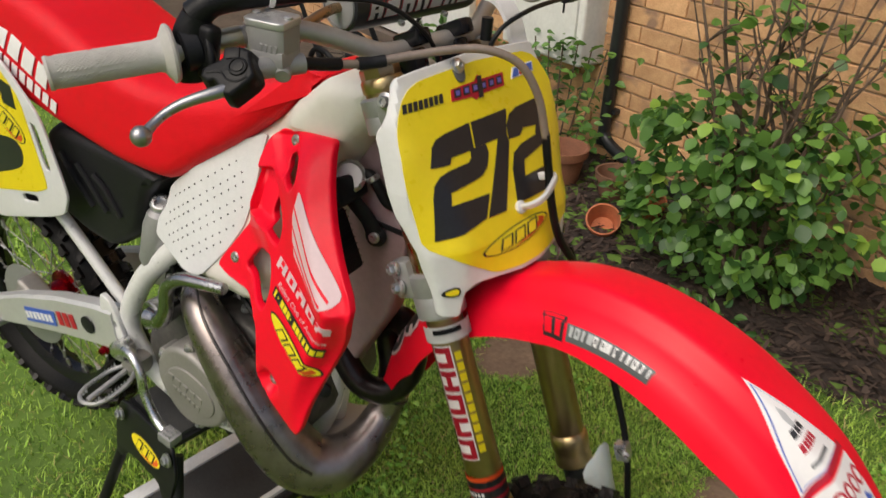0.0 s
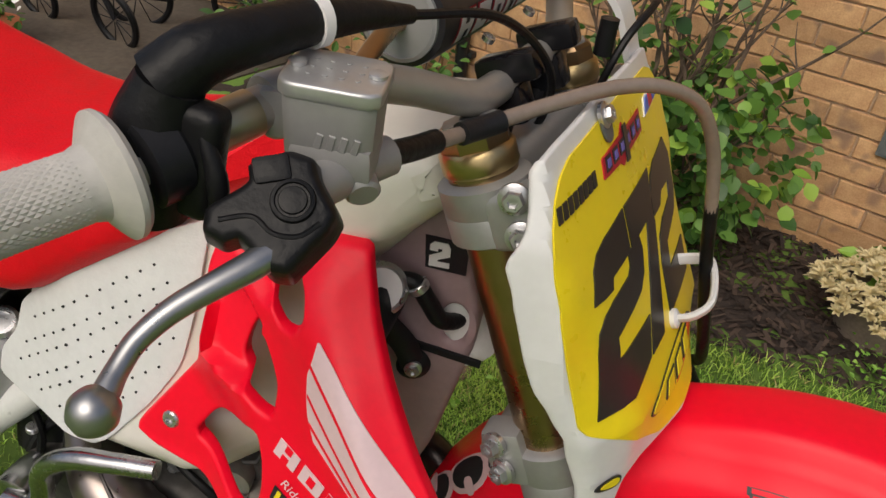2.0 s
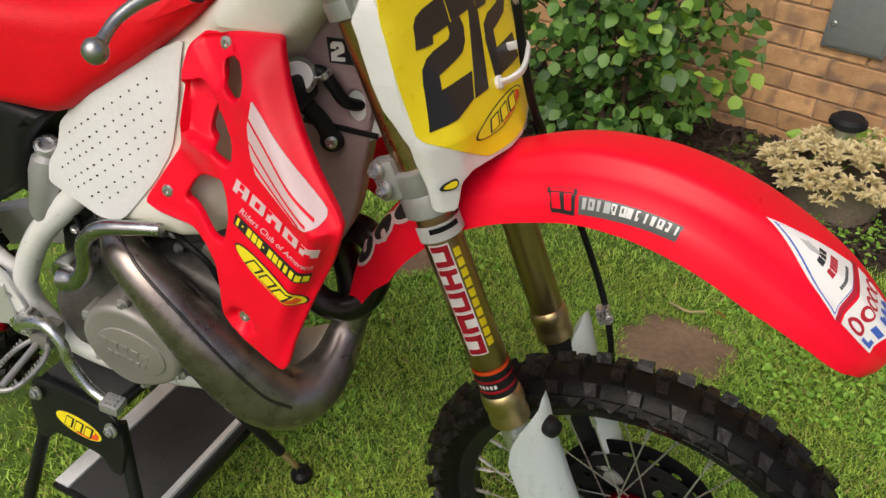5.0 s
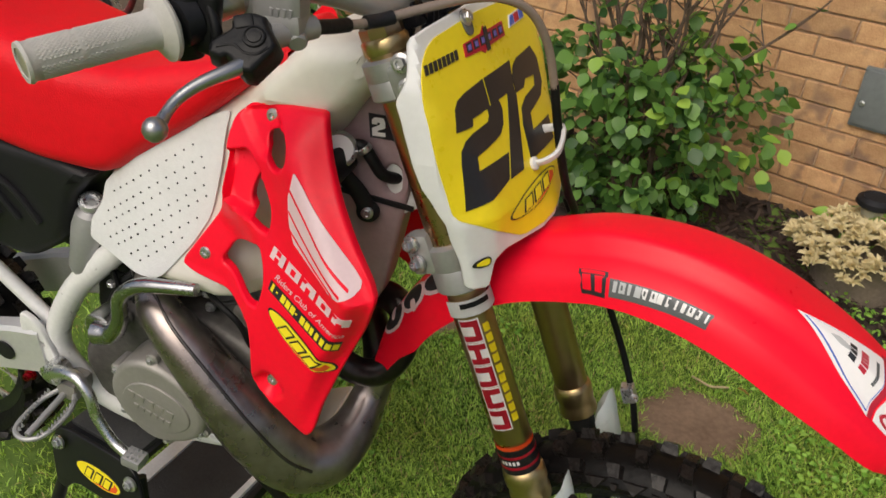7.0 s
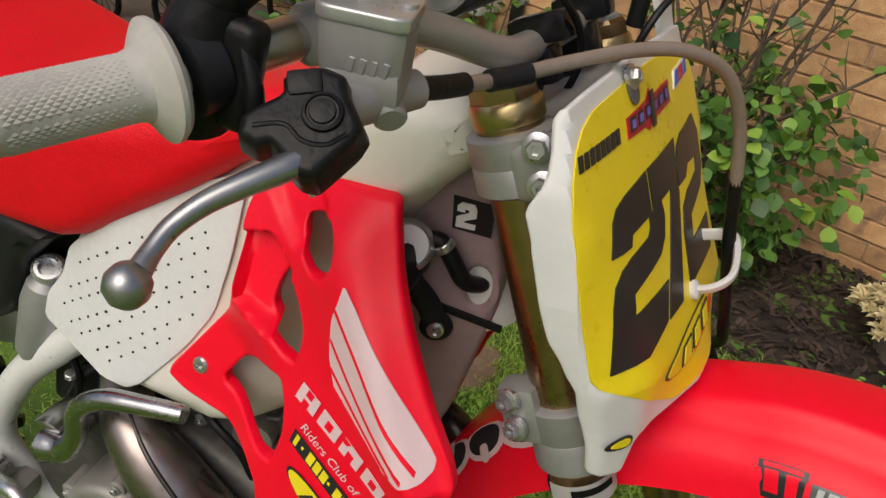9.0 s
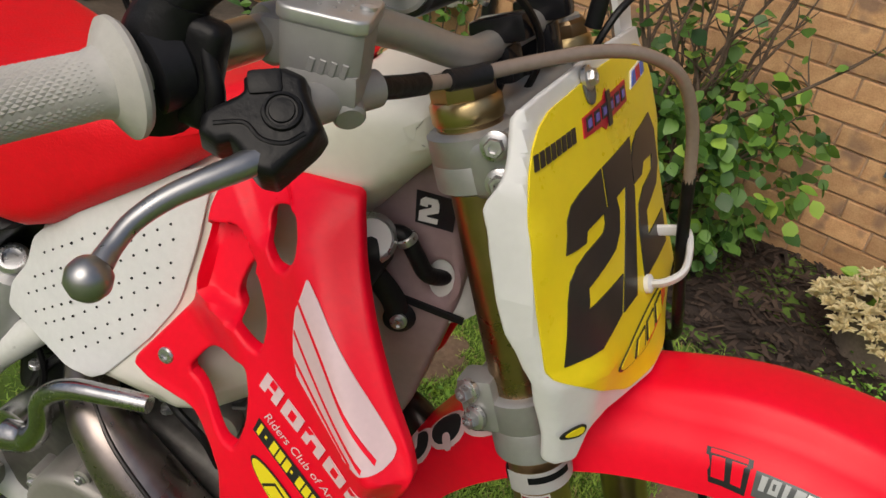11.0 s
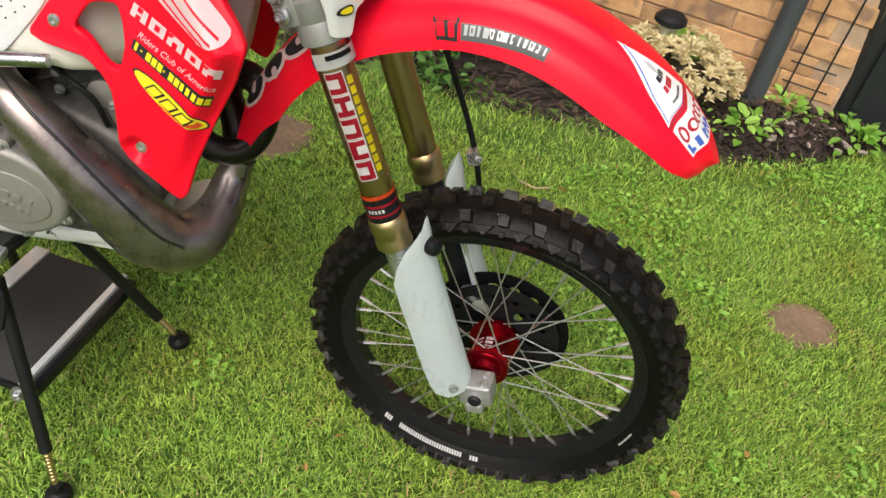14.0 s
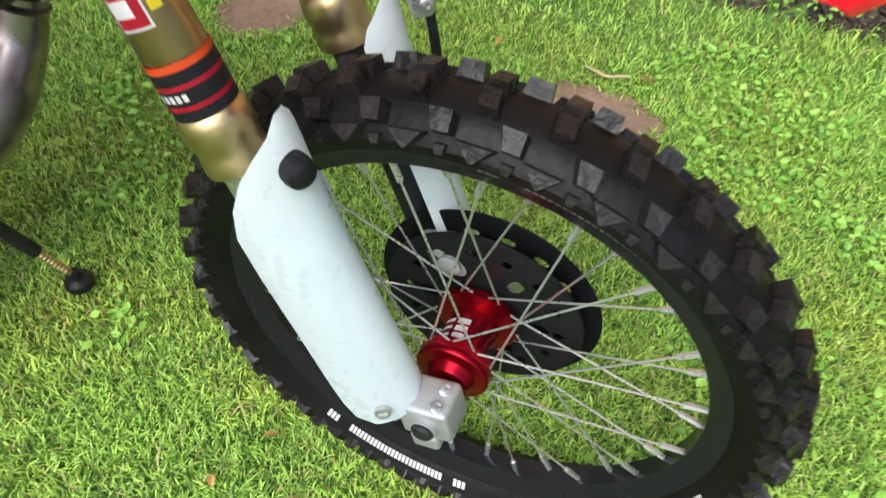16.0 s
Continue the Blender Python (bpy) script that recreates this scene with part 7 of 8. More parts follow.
for k, (u, q) in enumerate(((-1, -1), (1, -1), (1, 1), (-1, 1))):
    V[:, k, 0] = x + u * l * np.cos(a) - q * w * np.sin(a)
    V[:, k, 1] = y + u * l * np.sin(a) + q * w * np.cos(a)
    V[:, k, 2] = z + u * l * tl
mesh_ob("bark_chips", V.reshape(-1, 3), (np.arange(n)[:, None] * 4 + np.arange(4)).tolist(), CHIP, "dark bark chips on the flower bed", "bark chips", "stuff")
# stones in the bed near the drainpipe
bm = bmesh.new()
for k in range(70):
    px, py = random.uniform(0.85, 1.35), random.uniform(1.66, 2.02)
    r = random.uniform(0.008, 0.022)
    b2 = bmesh.new()
    bmesh.ops.create_icosphere(b2, subdivisions=1, radius=r, matrix=Matrix.Translation((px, py, GZ + 0.045)) @ pose(0, 0, 0, random.uniform(0, 90), 0, random.uniform(0, 360)) @ Matrix.Diagonal((1.4, 1, 0.6, 1)))
    merge(bm, b2)
solo("pebbles", bm, mat("pebble", (0.42, 0.34, 0.29), 0.8, var=0.3, scale=15), "pale and pinkish pebbles on the bed", "pebbles", kind="stuff")

# ---- house wall of single bricks ----
WX, WN, WC = Vector((0.943, -0.334, 0)).normalized(), Vector((0.334, 0.943, 0)).normalized(), 2.235
WM = Matrix.Translation(WN * WC) @ Matrix(((WX.x, WN.x, 0, 0), (WX.y, WN.y, 0, 0), (0, 0, 1, 0), (0, 0, 0, 1)))
WALL = solo("wall_house", box(9.0, 0.22, 6.0, Matrix.Translation((-3.98, 0.104, 2.9))), MORTAR, "buff orange brick house wall with recessed joints", "wall", kind="structure", m=WM)


def brickmat():
    m = mat("buff_brick", (0.53, 0.285, 0.135), 0.92, col2=(0.66, 0.405, 0.205), scale=22, bump=0.9, bscale=140, var=0.12, rand=0.2)
    nt = m.node_tree
    b = nt.nodes["Principled BSDF"]
    old = b.inputs["Base Color"].links[0].from_socket
    oi = nt.nodes.new("ShaderNodeObjectInfo")
    tc = nt.nodes.new("ShaderNodeTexCoord")
    n1 = nt.nodes.new("ShaderNodeTexNoise")
    n1.inputs["Scale"].default_value = 9
    n1.noise_dimensions = "4D"
    nt.links.new(tc.outputs["Object"], n1.inputs["Vector"])
    mu = nt.nodes.new("ShaderNodeMath")
    mu.operation, mu.inputs[1].default_value = "MULTIPLY", 40
    nt.links.new(oi.outputs["Random"], mu.inputs[0])
    nt.links.new(mu.outputs[0], n1.inputs["W"])
    rp = nt.nodes.new("ShaderNodeValToRGB")
    rp.color_ramp.elements[0].position, rp.color_ramp.elements[1].position = 0.57, 0.66
    rp.color_ramp.elements[0].color, rp.color_ramp.elements[1].color = (0, 0, 0, 1), (0.75, 0.75, 0.75, 1)
    nt.links.new(n1.outputs["Fac"], rp.inputs[0])
    mx = nt.nodes.new("ShaderNodeMixRGB")
    nt.links.new(rp.outputs[0], mx.inputs[0])
    nt.links.new(old, mx.inputs[1])
    mx.inputs[2].default_value = (0.20, 0.125, 0.095, 1)
    nt.links.new(mx.outputs[0], b.inputs["Base Color"])
    return m


BRICK = brickmat()
CL, CH_ = 0.2455, 0.0832
BL, BH, BD = CL - 0.0080, CH_ - 0.0085, 0.03


def brick_mesh(seed):
    r = random.Random(seed)
    bm = box(BL, BD, BH, None, 0.0035, 1)
    for v in bm.verts:
        v.co += Vector((r.uniform(-1, 1) * 0.0012, r.uniform(-1, 1) * 0.001, r.uniform(-1, 1) * 0.0012))
    bm.transform(Matrix.Scale(UNIT, 4))
    me = bpy.data.meshes.new("brick")
    bm.to_mesh(me)
    bm.free()
    me.materials.append(BRICK)
    return me


BMS = [brick_mesh(k) for k in range(6)]
rest = bmesh.new()
rest_v, rest_f = [], []
wallm = metres(WM)
count = 0
for c in range(74):
    z = GZ + 0.010 + (c + 0.5) * CH_
    for k in range(-31, 4):
        x = k * CL + (c % 2) * CL / 2 + 0.02
        off = random.uniform(-0.0012, 0.0012)
        if x > 0.42:
            continue
        near = -2.35 < x and c < 19
        if near and count < 300 and not (x < -1.5 and c > 13):
            ob = new("brick", BMS[random.randrange(6)])
            ob.parent = WALL
            ob.matrix_basis = Matrix.Translation(Vector((x, -0.002 + off, z)) * UNIT) @ pose(0, 0, 0, 0, random.uniform(-0.25, 0.25), 180 * random.randrange(2))
            count += 1
        else:
            b0 = len(rest_v)
            for sz_ in (-1, 1):
                for sx_, sy_ in ((-1, 1), (-1, -1), (1, -1), (1, 1)):
                    rest_v.append(WM @ Vector((x + sx_ * BL / 2, -0.002 + off + sy_ * BD / 2, z + sz_ * BH / 2)))
            rest_f += [(b0, b0 + 1, b0 + 5, b0 + 4), (b0 + 1, b0 + 2, b0 + 6, b0 + 5), (b0 + 2, b0 + 3, b0 + 7, b0 + 6), (b0 + 4, b0 + 5, b0 + 6, b0 + 7), (b0 + 3, b0 + 2, b0 + 1, b0)]
me = bpy.data.meshes.new("bricks_beyond")
me.from_pydata([tuple(v * UNIT) for v in rest_v], [], rest_f)
me.materials.append(BRICK)
rb = new("bricks_beyond", me)
rb.parent = WALL
rb.matrix_basis = WALL.matrix_basis.inverted()
rb["kind"] = "stuff"

# drainpipe, meter boxes, vent
bm = sweep([(-2.17, -0.055, 2.6), (-2.17, -0.055, 0.30), (-2.17, -0.055, 0.16), (-2.12, -0.06, 0.105), (-2.0, -0.07, 0.075), (-1.75, -0.08, 0.045), (-1.55, -0.08, 0.03)], 0.032, 16, 6)
pipe = solo("drainpipe", bm, BLACKPIPE, "black plastic drainpipe running down the brick wall", "drainpipe", m=WM)
for z in (0.27, 1.5):
    part("pipe_bracket", box(0.10, 0.05, 0.028, Matrix.Translation((-2.165, -0.030, z)), 0.006), BLACKPIPE, pipe, "", WM)
mb = solo("meter_box", box(0.62, 0.20, 0.85, Matrix.Translation((-2.60, -0.08, 0.90)), 0.018, 3), METERW, "white plastic meter box on the brick wall", "meter box", m=WM)
part("lid", box(0.54, 0.02, 0.76, Matrix.Translation((-2.60, -0.186, 0.90)), 0.008), METERW, mb, "white meter box door", WM)
part("latch", box(0.008, 0.012, 0.05, Matrix.Translation((-2.42, -0.198, 0.75)), 0.002), BLACKP, mb, "", WM)
gb = solo("grey_meter_box", box(0.222, 0.030, 0.225, Matrix.Translation((-0.288, -0.020, 0.542)), 0.004), METERG, "grey flush meter box cover in the wall", "meter box", m=WM)
part("cover", box(0.200, 0.010, 0.203, Matrix.Translation((-0.288, -0.036, 0.542)), 0.003), METERG, gb, "", WM)
part("lock", lathe([(0.010, 0), (0.010, 0.004), (0.006, 0.006), (0.005, 0.004)], WM.inverted() @ Matrix() if False else Matrix.Translation((-0.372, -0.041, 0.522)) @ pose(0, 0, 0, 90), 16), CHROME, gb, "small round lock", WM)
# grey drainpipe at the corner, wire trellis
gp = solo("grey_drainpipe", sweep([(0.215, -0.075, -0.04), (0.215, -0.075, 2.6)], 0.042, 20, 1), GREYPIPE, "dark grey drainpipe standing at the wall", "drainpipe", m=WM)
part("pipe_socket", lathe([(0.045, 0), (0.047, 0.01), (0.047, 0.09), (0.044, 0.10)], Matrix.Translation((0.215, -0.075, 1.1)), 20), GREYPIPE, gp, "", WM)
tr = thing("trellis", WM @ pose(0.40, -0.05, -0.03), "rusty dark wire trellis panel against the wall", "trellis")
for i in range(2):
    part("wire", sweep([(0.315 + i * 0.11, -0.05, -0.04), (0.335 + i * 0.11, -0.05, 0.9)], 0.004, 8, 1), BLACKPIPE, tr, "", WM)
for j in range(3):
    part("wire", sweep([(0.29, -0.045, 0.02 + j * 0.085), (0.47, -0.045, 0.02 + j * 0.085)], 0.0035, 8, 1), BLACKPIPE, tr, "", WM)
# log edging
bm = sweep([(0.83, 2.01, 0.015), (0.92, 1.98, 0.018), (1.02, 1.945, 0.016), (1.12, 1.905, 0.010)], 0.022, 10, 5)
for v in bm.verts:
    v.co += Vector((0, 0, 0.006 * noise.noise(v.co * 30)))
solo("log_edging", bm, mat("split_log", (0.30, 0.17, 0.08), 0.85, col2=(0.42, 0.27, 0.14), scale=25, bump=0.8, bscale=120), "weathered brown log edging on the bed", "edging")
solo("label_tag", box(0.05, 0.018, 0.006, pose(1.0, 2.0, 0.02, 20, 10, 30), 0.002), WHITEV, "white plastic scrap on the pebbles", "plastic scrap")

# wheelie bin
BM_ = pose(1.54, 2.10, GZ + 0.01, 0, 0, -19.5)
solo("wall_return", box(3.4, 0.2, 6.0, Matrix.Translation((2.1, 1.3, 2.9))), BRICK, "brick wall beyond the bin", "wall", kind="structure", m=WM)
binb = thing("wheelie_bin", BM_, "dark grey plastic wheelie bin beside the wall", "wheelie bin")
rings = []
for z, w, d in ((0.0, 0.23, 0.25), (0.03, 0.24, 0.26), (0.55, 0.27, 0.30), (0.95, 0.29, 0.335), (1.0, 0.305, 0.35)):
    q = []
    for a, b in ((-1, -1), (1, -1), (1, 1), (-1, 1)):
        for u in ((0.88, 1.0), (1.0, 0.88)) if a * b > 0 else ((1.0, 0.88), (0.88, 1.0)):
            q.append((a * w * u[0], b * d * u[1], z))
    rings.append(q)
bm = bmesh.new()
ring_faces(bm, rings)
part("bin_body", bm, BINM, binb, "", BM_)
part("bin_lid", box(0.64, 0.74, 0.05, pose(0, 0, 1.03), 0.02, 3), BINM, binb, "", BM_)
for sx in (-1, 1):
    part("bin_wheel", lathe([(0.10, -0.03), (0.11, -0.02), (0.11, 0.02), (0.10, 0.03)], Matrix.Translation((sx * 0.27, 0.24, 0.11)) @ pose(0, 0, 0, 0, 90, 0), 28), RUBBER, binb, "", BM_)
part("bin_rib", box(0.03, 0.02, 0.7, pose(-0.16, -0.285, 0.45, 5), 0.006), BINM, binb, "", BM_)

# ---- shrub ----
SHC = Vector((-0.37, 2.0, 0.0))
shrub = thing("shrub", Matrix.Translation((SHC.x, SHC.y, 0)), "broad-leaved green shrub with bare upper twigs growing by the wall", "shrub")
random.seed(5)
bm = bmesh.new()
tips = []
for k in range(18):
    a = random.uniform(0, 6.28)
    r = random.uniform(0.05, 0.5)
    h = random.uniform(0.75, 1.55) if k < 8 else random.uniform(0.3, 0.7)
    bx1, by1 = SHC.x + r * math.cos(a) * 1.0, SHC.y + r * 0.5 * math.sin(a)
    p0 = Vector((SHC.x + random.uniform(-0.07, 0.07), SHC.y + random.uniform(-0.05, 0.05), -0.02))
    pts = []
    for i in range(6):
        t = i / 5
        q = p0.lerp(Vector((bx1, by1, h)), t) + Vector((random.uniform(-0.05, 0.05), random.uniform(-0.03, 0.03), 0)) * (1 if 0 < i else 0)
        pts.append((*q, 0.011 * (1 - 0.8 * t) + 0.0015))
    sweep(pts, n=6, smooth=3, bm=bm)
    tips.append([Vector(p[:3]) for p in pts])
    for j in range(6):
        i = random.randrange(2, 6)
        q = Vector(pts[i][:3])
        e = q + Vector((random.uniform(-0.18, 0.18), random.uniform(-0.12, 0.1), random.uniform(0.04, 0.2)))
        mid = q.lerp(e, 0.5) + Vector((random.uniform(-0.02, 0.02), 0, 0.02))
        sweep([(*q, 0.004), (*mid, 0.003), (*e, 0.0015)], n=5, smooth=3, bm=bm)
        tips.append([q, mid, e])
high = []
for k in range(11):
    p0 = Vector((SHC.x + random.uniform(-0.10, 0.14), SHC.y + random.uniform(-0.04, 0.08), 0.35))
    e = p0 + Vector((random.uniform(-0.30, 0.62), random.uniform(-0.10, 0.06), random.uniform(0.60, 1.05)))
    pts = [(*(p0.lerp(e, i / 5) + Vector((random.uniform(-0.03, 0.03), random.uniform(-0.02, 0.02), random.uniform(-0.02, 0.02)))), 0.0085 * (1 - 0.85 * i / 5) + 0.0012) for i in range(6)]
    sweep(pts, n=6, smooth=3, bm=bm)
    for j in range(5):
        q = Vector(pts[random.randrange(2, 6)][:3])
        d = Vector((random.uniform(-0.13, 0.16), random.uniform(-0.06, 0.05), random.uniform(0.05, 0.18)))
        sweep([(*q, 0.0032), (*(q + d * 0.5 + Vector((random.uniform(-0.015, 0.015), 0, 0))), 0.0024), (*(q + d), 0.0012)], n=5, smooth=3, bm=bm)
        high += [q + d * 0.6, q + d]
part("stem", bm, BARK, shrub, "brown branching stems")
cs, ds, sz = [], [], []
for k in range(3000):
    a, b = rng.uniform(0, 2 * np.pi), rng.uniform(-1, 1)
    rr = rng.uniform(0.45, 1.0) ** 0.5
    px, py, pz = SHC.x + 0.52 * rr * math.cos(a) * math.sqrt(1 - b * b), SHC.y - 0.02 + 0.30 * rr * math.sin(a) * math.sqrt(1 - b * b), 0.42 + 0.46 * rr * b
    if pz > 0.66 and noise.noise((px * 5, py * 5, pz * 5)) < 0.05 + (pz - 0.66):
        continue
    if noise.noise((px * 6 + 3, py * 6, pz * 6)) < -0.10 or py > 2.28 - 0.354 * (px + 0.0) or pz < 0.0:
        continue
    if px > SHC.x + 0.26 - 0.1 * b and rng.uniform() < 0.6:
        continue
    cs.append((px, py, pz))
    ds.append((px - SHC.x + rng.normal(0, 0.35), (py - SHC.y) * 1.4 - 0.12 + rng.normal(0, 0.3), rng.normal(-0.25, 0.35)))
    sz.append(rng.uniform(0.028, 0.072))
for chain in tips:
    for q in chain[1:]:
        for _ in range(3):
            if q.z < 1.05 and rng.uniform() < 0.75:
                cs.append(tuple(q)); ds.append((rng.normal(0, 1), rng.normal(-0.3, 1), rng.normal(0, 0.5))); sz.append(rng.uniform(0.03, 0.07))
for q in high[::2] + high[1::4]:
    cs.append(tuple(q))
    ds.append((rng.normal(0, 1), rng.normal(-0.5, 0.8), rng.normal(-0.2, 0.5)))
    sz.append(rng.uniform(0.025, 0.055))
cs, ds, sz = np.array(cs), np.array(ds), np.array(sz)
young = (rng.uniform(0, 1, len(cs)) < 0.04 + 0.10 * (cs[:, 0] > SHC.x + 0.1) * (cs[:, 2] > 0.3))
v, f = leaves(cs[~young], ds[~young], sz[~young], width=0.86, cup=0.10)
part_l = mesh_ob("leaves", v, f, LEAF, "broad mid-green leaves", "", "stuff", shrub, True)
v, f = leaves(cs[young], ds[young], sz[young] * 1.05, width=0.88, cup=0.10)
mesh_ob("young_leaves", v, f, LEAFL, "light yellow-green young leaves", "", "stuff", shrub, True)
# thinner climbing shrub behind the plate, left of the drainpipe
cl = thing("climbing_plant", Matrix.Translation((-1.55, 2.7, 0)), "loose leafy climber at the foot of the wall", "plant")
n = 330
cs = np.stack([rng.normal(-1.55, 0.16, n), rng.normal(2.68, 0.07, n), rng.uniform(0.02, 0.62, n)], 1)
ds = np.stack([rng.normal(0, 1, n), rng.normal(-0.4, 0.7, n), rng.normal(0, 0.4, n)], 1)
v, f = leaves(cs, ds, rng.uniform(0.03, 0.07, n), width=0.7)
mesh_ob("leaves", v, f, LEAF, "green leaves", "", "stuff", cl)
bm = bmesh.new()
for k in range(6):
    sweep([(-1.55 + 0.03 * k - 0.08, 2.70, -0.02), (-1.58 + 0.06 * k - 0.1, 2.68, 0.3), (-1.6 + 0.08 * k - 0.12, 2.68, 0.6)], 0.004, 5, 4, bm=bm)
part("stems", bm, BARK, cl)


def tuft(name, c, r, h, n, material, size, label, width=0.6, up=0.3):
    """A low clump of leaves round c."""
    cs = np.stack([rng.normal(c[0], r * 0.5, n), rng.normal(c[1], r * 0.5, n), c[2] + rng.uniform(0.1, 1, n) * h], 1)
    ds = np.stack([cs[:, 0] - c[0] + rng.normal(0, r * 0.4, n), cs[:, 1] - c[1] + rng.normal(0, r * 0.4, n), rng.normal(up * r, r * 0.3, n)], 1)
    v, f = leaves(cs, ds, rng.uniform(size * 0.6, size * 1.2, n), width=width)
    return mesh_ob(name, v, f, material, label, "plant", "stuff" if name in ("weed_plant", "leafy_plant", "pot_plant") else "")


tuft("weed_plant", (0.87, 1.66, -0.02), 0.10, 0.09, 45, CLOVER, 0.05, "leafy green weed in the mulch")
tuft("weed_plant", (1.06, 1.90, 0.0), 0.07, 0.06, 34, CLOVER, 0.045, "leafy green weed beside the log edging")
tuft("weed_plant", (1.30, 1.80, -0.02), 0.11, 0.08, 60, CLOVER, 0.055, "leafy green weeds at the lawn edge")
tuft("weed_plant", (0.62, 1.60, -0.02), 0.12, 0.07, 120, CLOVER, 0.022, "fine green ground cover under the planter")
tuft("weed_plant", (0.45, 1.58, -0.02), 0.10, 0.07, 90, CLOVER, 0.022, "fine green ground cover at the bed edge")
tuft("weed_plant", (-0.35, 1.62, -0.02), 0.10, 0.08, 70, LEAF, 0.05, "low leafy shoots under the shrub")

# planter with pale stonecrop and solar lamp
pm = pose(0.50, 1.80, 0)
pl_b = bmesh.new()
rings = []
for z, r in ((-0.03, 0.15), (0.0, 0.155), (0.16, 0.18), (0.175, 0.185), (0.175, 0.165), (0.15, 0.16)):
    rings.append([(0.50 + r * math.cos(2 * math.pi * i / 28), 1.80 + r * 0.9 * math.sin(2 * math.pi * i / 28), z) for i in range(28)])
ring_faces(pl_b, rings)
solo("planter", pl_b, mat("weathered_planter", (0.22, 0.17, 0.13), 0.9, var=0.25, scale=10, bump=0.6, bscale=100), "weathered brown stone planter in the flower bed", "planter")
sed = thing("stonecrop", Matrix.Translation((0.50, 1.78, 0.16)), "pale yellow stonecrop with star-shaped rosettes in a planter", "plant")
for k in range(230):
    a, q = rng.uniform(0, 6.28), rng.uniform(0, 1) ** 0.5
    cx, cy = 0.51 + 0.27 * q * math.cos(a), 1.76 + 0.19 * q * math.sin(a)
    cz = 0.26 - 0.20 * max(0, q - 0.45) + rng.uniform(-0.03, 0.03)
    o = np.array([cx - 0.51, cy - 1.76, 0.12])
    cs, ds, sz = [], [], []
    for j in range(16):
        aa, el = rng.uniform(0, 6.28), rng.uniform(0.0, 1.1)
        dd = np.array([math.cos(aa) * math.cos(el), math.sin(aa) * math.cos(el), math.sin(el)]) + o * 2.0
        cs.append((cx, cy, cz)); ds.append(dd); sz.append(rng.uniform(0.026, 0.042))
    v, f = leaves(cs, ds, sz, width=0.42, cup=0.3)
    f = [[0 if i % 9 == 0 else i for i in t] for t in f]
    mesh_ob("rosette", v, f, DRY, "", "", "", sed)
tuft("leafy_plant", (0.50, 1.84, 0.17), 0.11, 0.09, 45, CLOVER, 0.075, "green leafy plant growing through the stonecrop", 0.55)
sl = thing("solar_lamp", Matrix.Translation((0.465, 1.80, 0.2)), "small black solar garden lamp on a pale stem", "garden lamp")
part("lamp_body", lathe([(0.018, 0.17), (0.024, 0.24), (0.040, 0.315)], Matrix.Translation((0.465, 1.80, 0)), 20), mat("lamp_lens", (0.45, 0.43, 0.33), 0.3), sl, "pale plastic lamp lens", None)
part("lamp_cap", lathe([(0.054, 0.315), (0.062, 0.322), (0.060, 0.338), (0.045, 0.350), (0.040, 0.346)], Matrix.Translation((0.465, 1.80, 0)), 28), BLACKP, sl, "black round lamp cap", None)
# terracotta pots by the drainpipe
def pot(x, y, r, h, tilt, lab, clay=TERRA):
    m = pose(x, y, -0.02, tilt, 0, 20)
    bm = lathe([(r * 0.68, 0), (r * 0.72, 0.004), (r * 0.95, h * 0.8), (r * 1.06, h * 0.8), (r * 1.08, h), (r * 0.98, h), (r * 0.9, h * 0.8), (r * 0.7, h * 0.3)], m, 28)
    solo("plant_pot", bm, clay, lab, "plant pot", "pots by the drainpipe")


pot(-0.97, 2.08, 0.070, 0.12, 38, "orange terracotta pot lying tilted on the bed")
pot(-1.06, 2.40, 0.10, 0.15, 0, "weathered brown clay pot standing by the wall", mat("brown_clay", (0.17, 0.085, 0.05), 0.8, var=0.2, scale=12, bump=0.3, bscale=150))
pot(-1.36, 2.40, 0.12, 0.20, 0, "large brown terracotta pot behind the motorcycle", mat("aged_clay", (0.24, 0.10, 0.055), 0.8, var=0.2, scale=12, bump=0.3, bscale=150))
pot(-0.86, 2.30, 0.075, 0.12, 12, "small orange terracotta pot half hidden by leaves")
tuft("pot_plant", (-0.90, 2.22, 0.05), 0.13, 0.16, 110, LEAF, 0.05, "leafy green plant among the terracotta pots")

# ---- patio corner with parked children's bikes ----
pat = solo("patio", box(4.0, 2.2, 0.13, pose(-4.4, 2.85, GZ - 0.012, 0, 0, -19.5)), PAVE, "worn paved patio beside the house", "patio", kind="structure")


def wire_wheel(nm, c, r, par, ang, m, tm=RUBBER):
    wm = Matrix.Translation(c) @ pose(0, 0, 0, 90, 0, 0)
    bm = bmesh.new()
    rings = []
    for i in range(40):
        a = 2 * math.pi * i / 40
        rings.append([(c[0] + (r + 0.018 * math.cos(b)) * math.cos(a), c[1] + 0.018 * math.sin(b), c[2] + (r + 0.018 * math.cos(b)) * math.sin(a)) for b in [2 * math.pi * j / 8 for j in range(8)]])
    ring_faces(bm, rings, False, True)
    w = part(nm, bm, tm, par, "black rubber tyre", m)
    bm = bmesh.new()
    for i in range(10):
        a = 2 * math.pi * i / 10
        sweep([(c[0] + 0.015 * math.cos(a), c[1], c[2] + 0.015 * math.sin(a)), (c[0] + (r - 0.01) * math.cos(a), c[1], c[2] + (r - 0.01) * math.sin(a))], 0.003, 5, 1, bm=bm)
    part("spokes", bm, BLACKP, w, "", m)


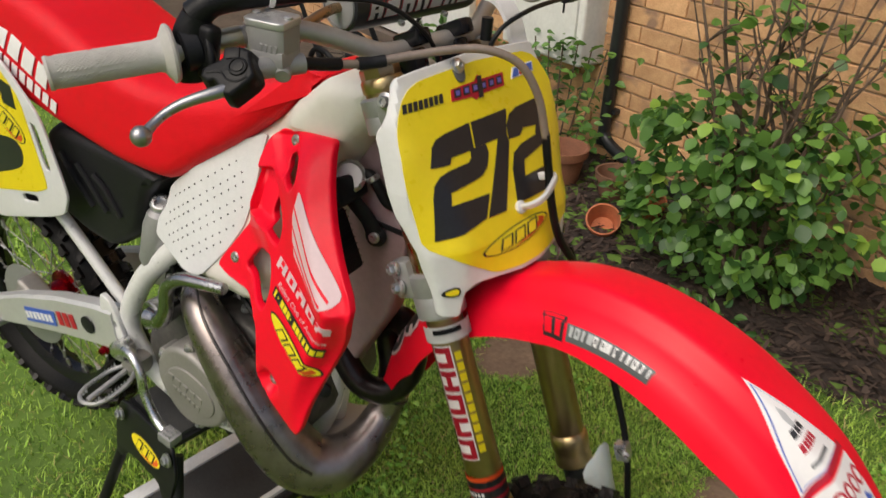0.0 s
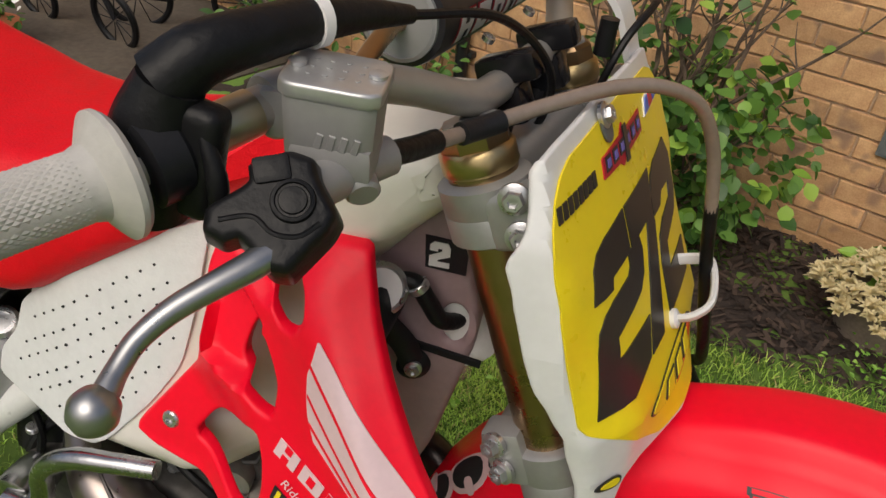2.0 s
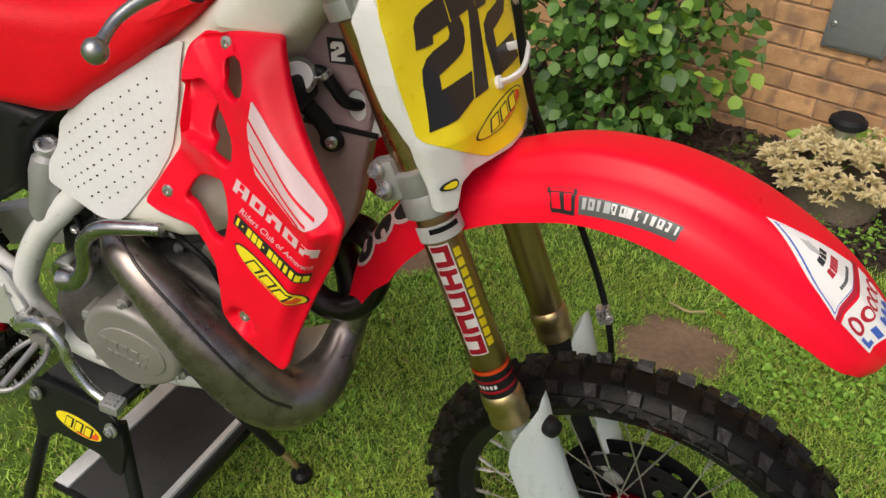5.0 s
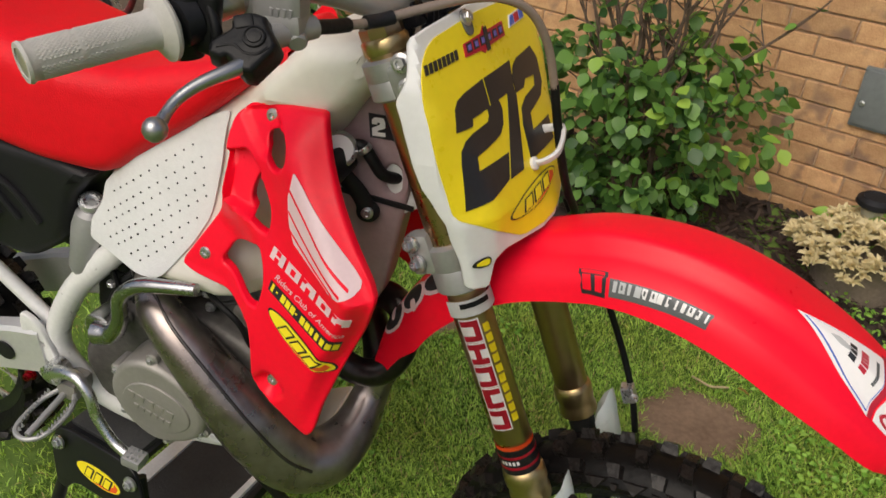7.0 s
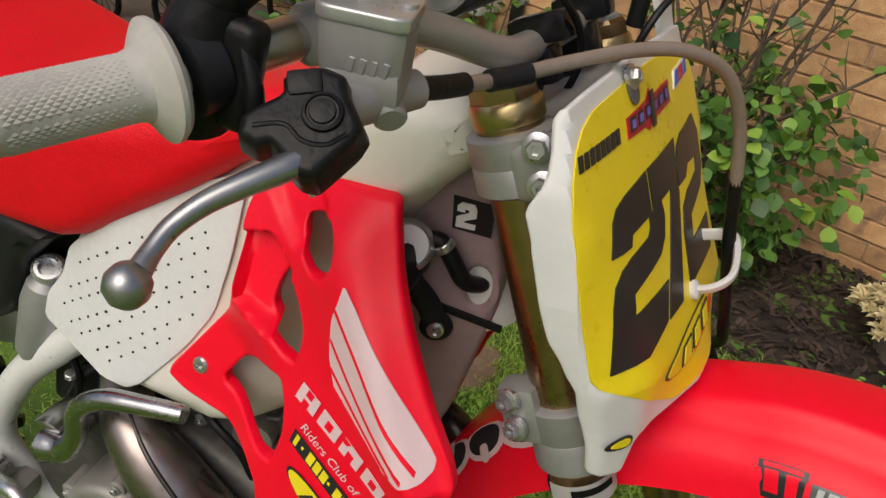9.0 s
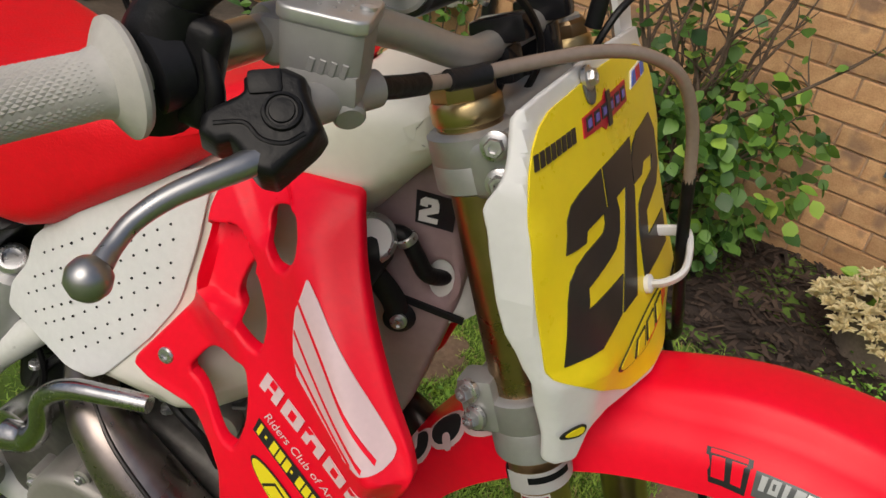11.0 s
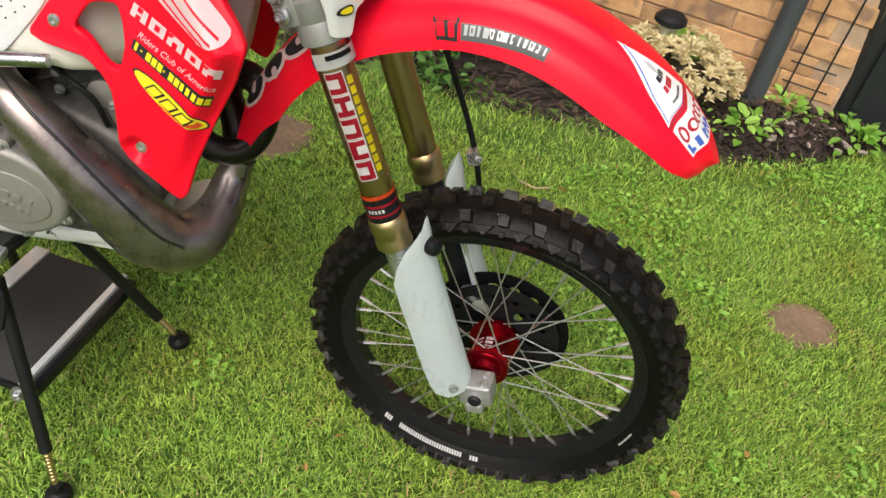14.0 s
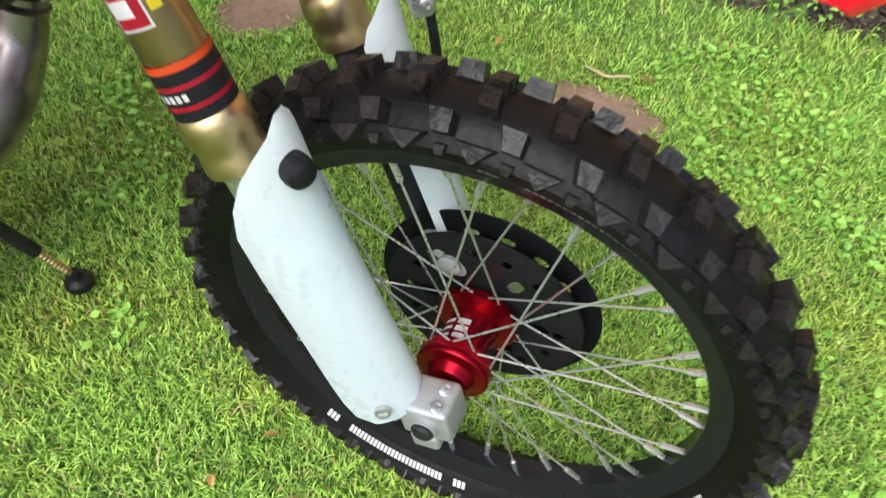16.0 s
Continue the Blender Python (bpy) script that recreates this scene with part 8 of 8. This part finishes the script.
KB = pose(-3.55, 2.72, GZ + 0.01, 8, 0, -12)
kid = thing("balance_bike", KB, "dark red child's balance bike leaning by the wall", "bicycle")
wire_wheel("wheel", (-0.22, 0, 0.17), 0.15, kid, 0, KB)
wire_wheel("wheel", (0.42, 0, 0.17), 0.15, kid, 0, KB)
part("bike_frame", sweep([(-0.22, 0, 0.17), (-0.02, 0, 0.20), (0.12, 0, 0.27), (0.28, 0, 0.47)], 0.020, 10, 4), mat("dark_red_paint", (0.30, 0.02, 0.02), 0.35, col2=(0.04, 0.04, 0.045), scale=6), kid, "dark red painted frame", KB)
part("fork", sweep([(0.42, 0, 0.17), (0.33, 0, 0.42), (0.28, 0, 0.58)], 0.014, 8, 3), BLACKP, kid, "", KB)
part("seat_post", sweep([(0.0, 0, 0.20), (-0.04, 0, 0.40)], 0.022, 10, 1), BRIGHT, kid, "", KB)
part("saddle", sweep([(-0.14, 0, 0.42, 0.05), (-0.05, 0, 0.42, 0.04), (0.07, 0, 0.42, 0.02)], n=12), BLACKP, kid, "black saddle", KB)
part("bars", sweep([(0.26, -0.2, 0.60), (0.28, 0, 0.58), (0.26, 0.2, 0.60)], 0.012, 8, 4), BLACKP, kid, "", KB)
KC = pose(-2.98, 3.06, GZ + 0.01, 10, 0, 20)
dk = thing("dark_bicycle", KC, "dark children's bicycle with a bright yellow tag parked by the wall", "bicycle")
wire_wheel("wheel", (-0.30, 0, 0.2), 0.18, dk, 0, KC)
wire_wheel("wheel", (0.30, 0, 0.2), 0.18, dk, 0, KC)
part("bike_frame", sweep([(-0.30, 0, 0.2), (-0.05, 0, 0.22), (0.22, 0, 0.50), (-0.10, 0, 0.48), (-0.05, 0, 0.22)], 0.018, 8, 3), BLACKP, dk, "black frame", KC)
part("fork", sweep([(0.30, 0, 0.2), (0.22, 0, 0.5), (0.18, 0, 0.68)], 0.014, 8, 3), BRIGHT, dk, "", KC)
part("saddle", sweep([(-0.2, 0, 0.60, 0.04), (-0.05, 0, 0.60, 0.02)], n=10), BLACKP, dk, "", KC)
part("yellow_tag", box(0.05, 0.05, 0.22, pose(0.36, -0.08, 0.12, 4, 8, 10), 0.01), mat("fluorescent_yellow", (0.62, 0.75, 0.02), 0.5, var=0.1), dk, "bright yellow tag", KC)
# white framed window low in the wall, dark sill
wf = solo("window_1", box(1.25, 0.06, 1.3, Matrix.Translation((-4.0, -0.035, 0.86)), 0.01), METERW, "white framed door panel in the house wall", "window", kind="structure", m=WM)
part("window_sill", box(1.35, 0.12, 0.07, Matrix.Translation((-4.0, -0.06, 0.16)), 0.01), mat("dark_sill", (0.12, 0.09, 0.07), 0.7, var=0.2), wf, "dark sill", WM)
fl = thing("flower_pot", Matrix.Translation((-3.62, 2.28, 0)), "terracotta pot of small white flowers on the patio edge", "plant pot")
part("pot", lathe([(0.09, -0.03), (0.13, 0.10), (0.14, 0.10), (0.14, 0.13), (0.12, 0.13)], Matrix.Translation((-3.62, 2.28, 0)), 24), TERRA, fl, "", None)
n = 90
cs = np.stack([rng.normal(-3.62, 0.08, n), rng.normal(2.28, 0.08, n), rng.uniform(0.12, 0.28, n)], 1)
v, f = leaves(cs, rng.normal(0, 1, (n, 3)), rng.uniform(0.03, 0.06, n), width=0.8)
mesh_ob("foliage", v, f, LEAF, "green leaves", "", "stuff", fl)
cs[:, 2] += 0.05
v, f = leaves(cs[:45], rng.normal(0, 1, (45, 3)), rng.uniform(0.02, 0.04, 45), width=1.0)
mesh_ob("flowers", v, f, WHITEV, "white flowers", "", "stuff", fl)
tuft("leafy_plant", (-2.35, 2.95, 0.0), 0.28, 0.5, 320, LEAF, 0.07, "leafy green plant by the patio")
# far end: timber fence and hedge behind the bike's tail
fen = thing("fence", pose(-7.2, 3.6, GZ), "weathered brown timber fence at the garden's end", "fence")
TIM = mat("weathered_timber", (0.11, 0.075, 0.05), 0.85, var=0.3, scale=5, bump=0.5, bscale=60)
for k in range(30):
    part("board", box(0.028, 0.20, 1.5, Matrix.Translation((-7.4, -2.0 + k * 0.215, 0.75 + GZ)), 0.004), TIM, fen)
for k in range(4):
    part("post", box(0.10, 0.10, 1.7, Matrix.Translation((-7.3, -1.8 + k * 1.8, 0.85 + GZ)), 0.006), TIM, fen)
n = 2600
cs = np.stack([rng.normal(-6.8, 0.18, n), rng.uniform(-1.5, 3.6, n), rng.uniform(0, 1.1, n) ** 1.2 * 0.9], 1)
v, f = leaves(cs, rng.normal(0, 1, (n, 3)) + np.array([0.6, 0, 0]), rng.uniform(0.06, 0.13, n), width=0.6)
mesh_ob("hedge_plants", v, f, LEAF, "mixed green border plants before the fence", "plants", "stuff")
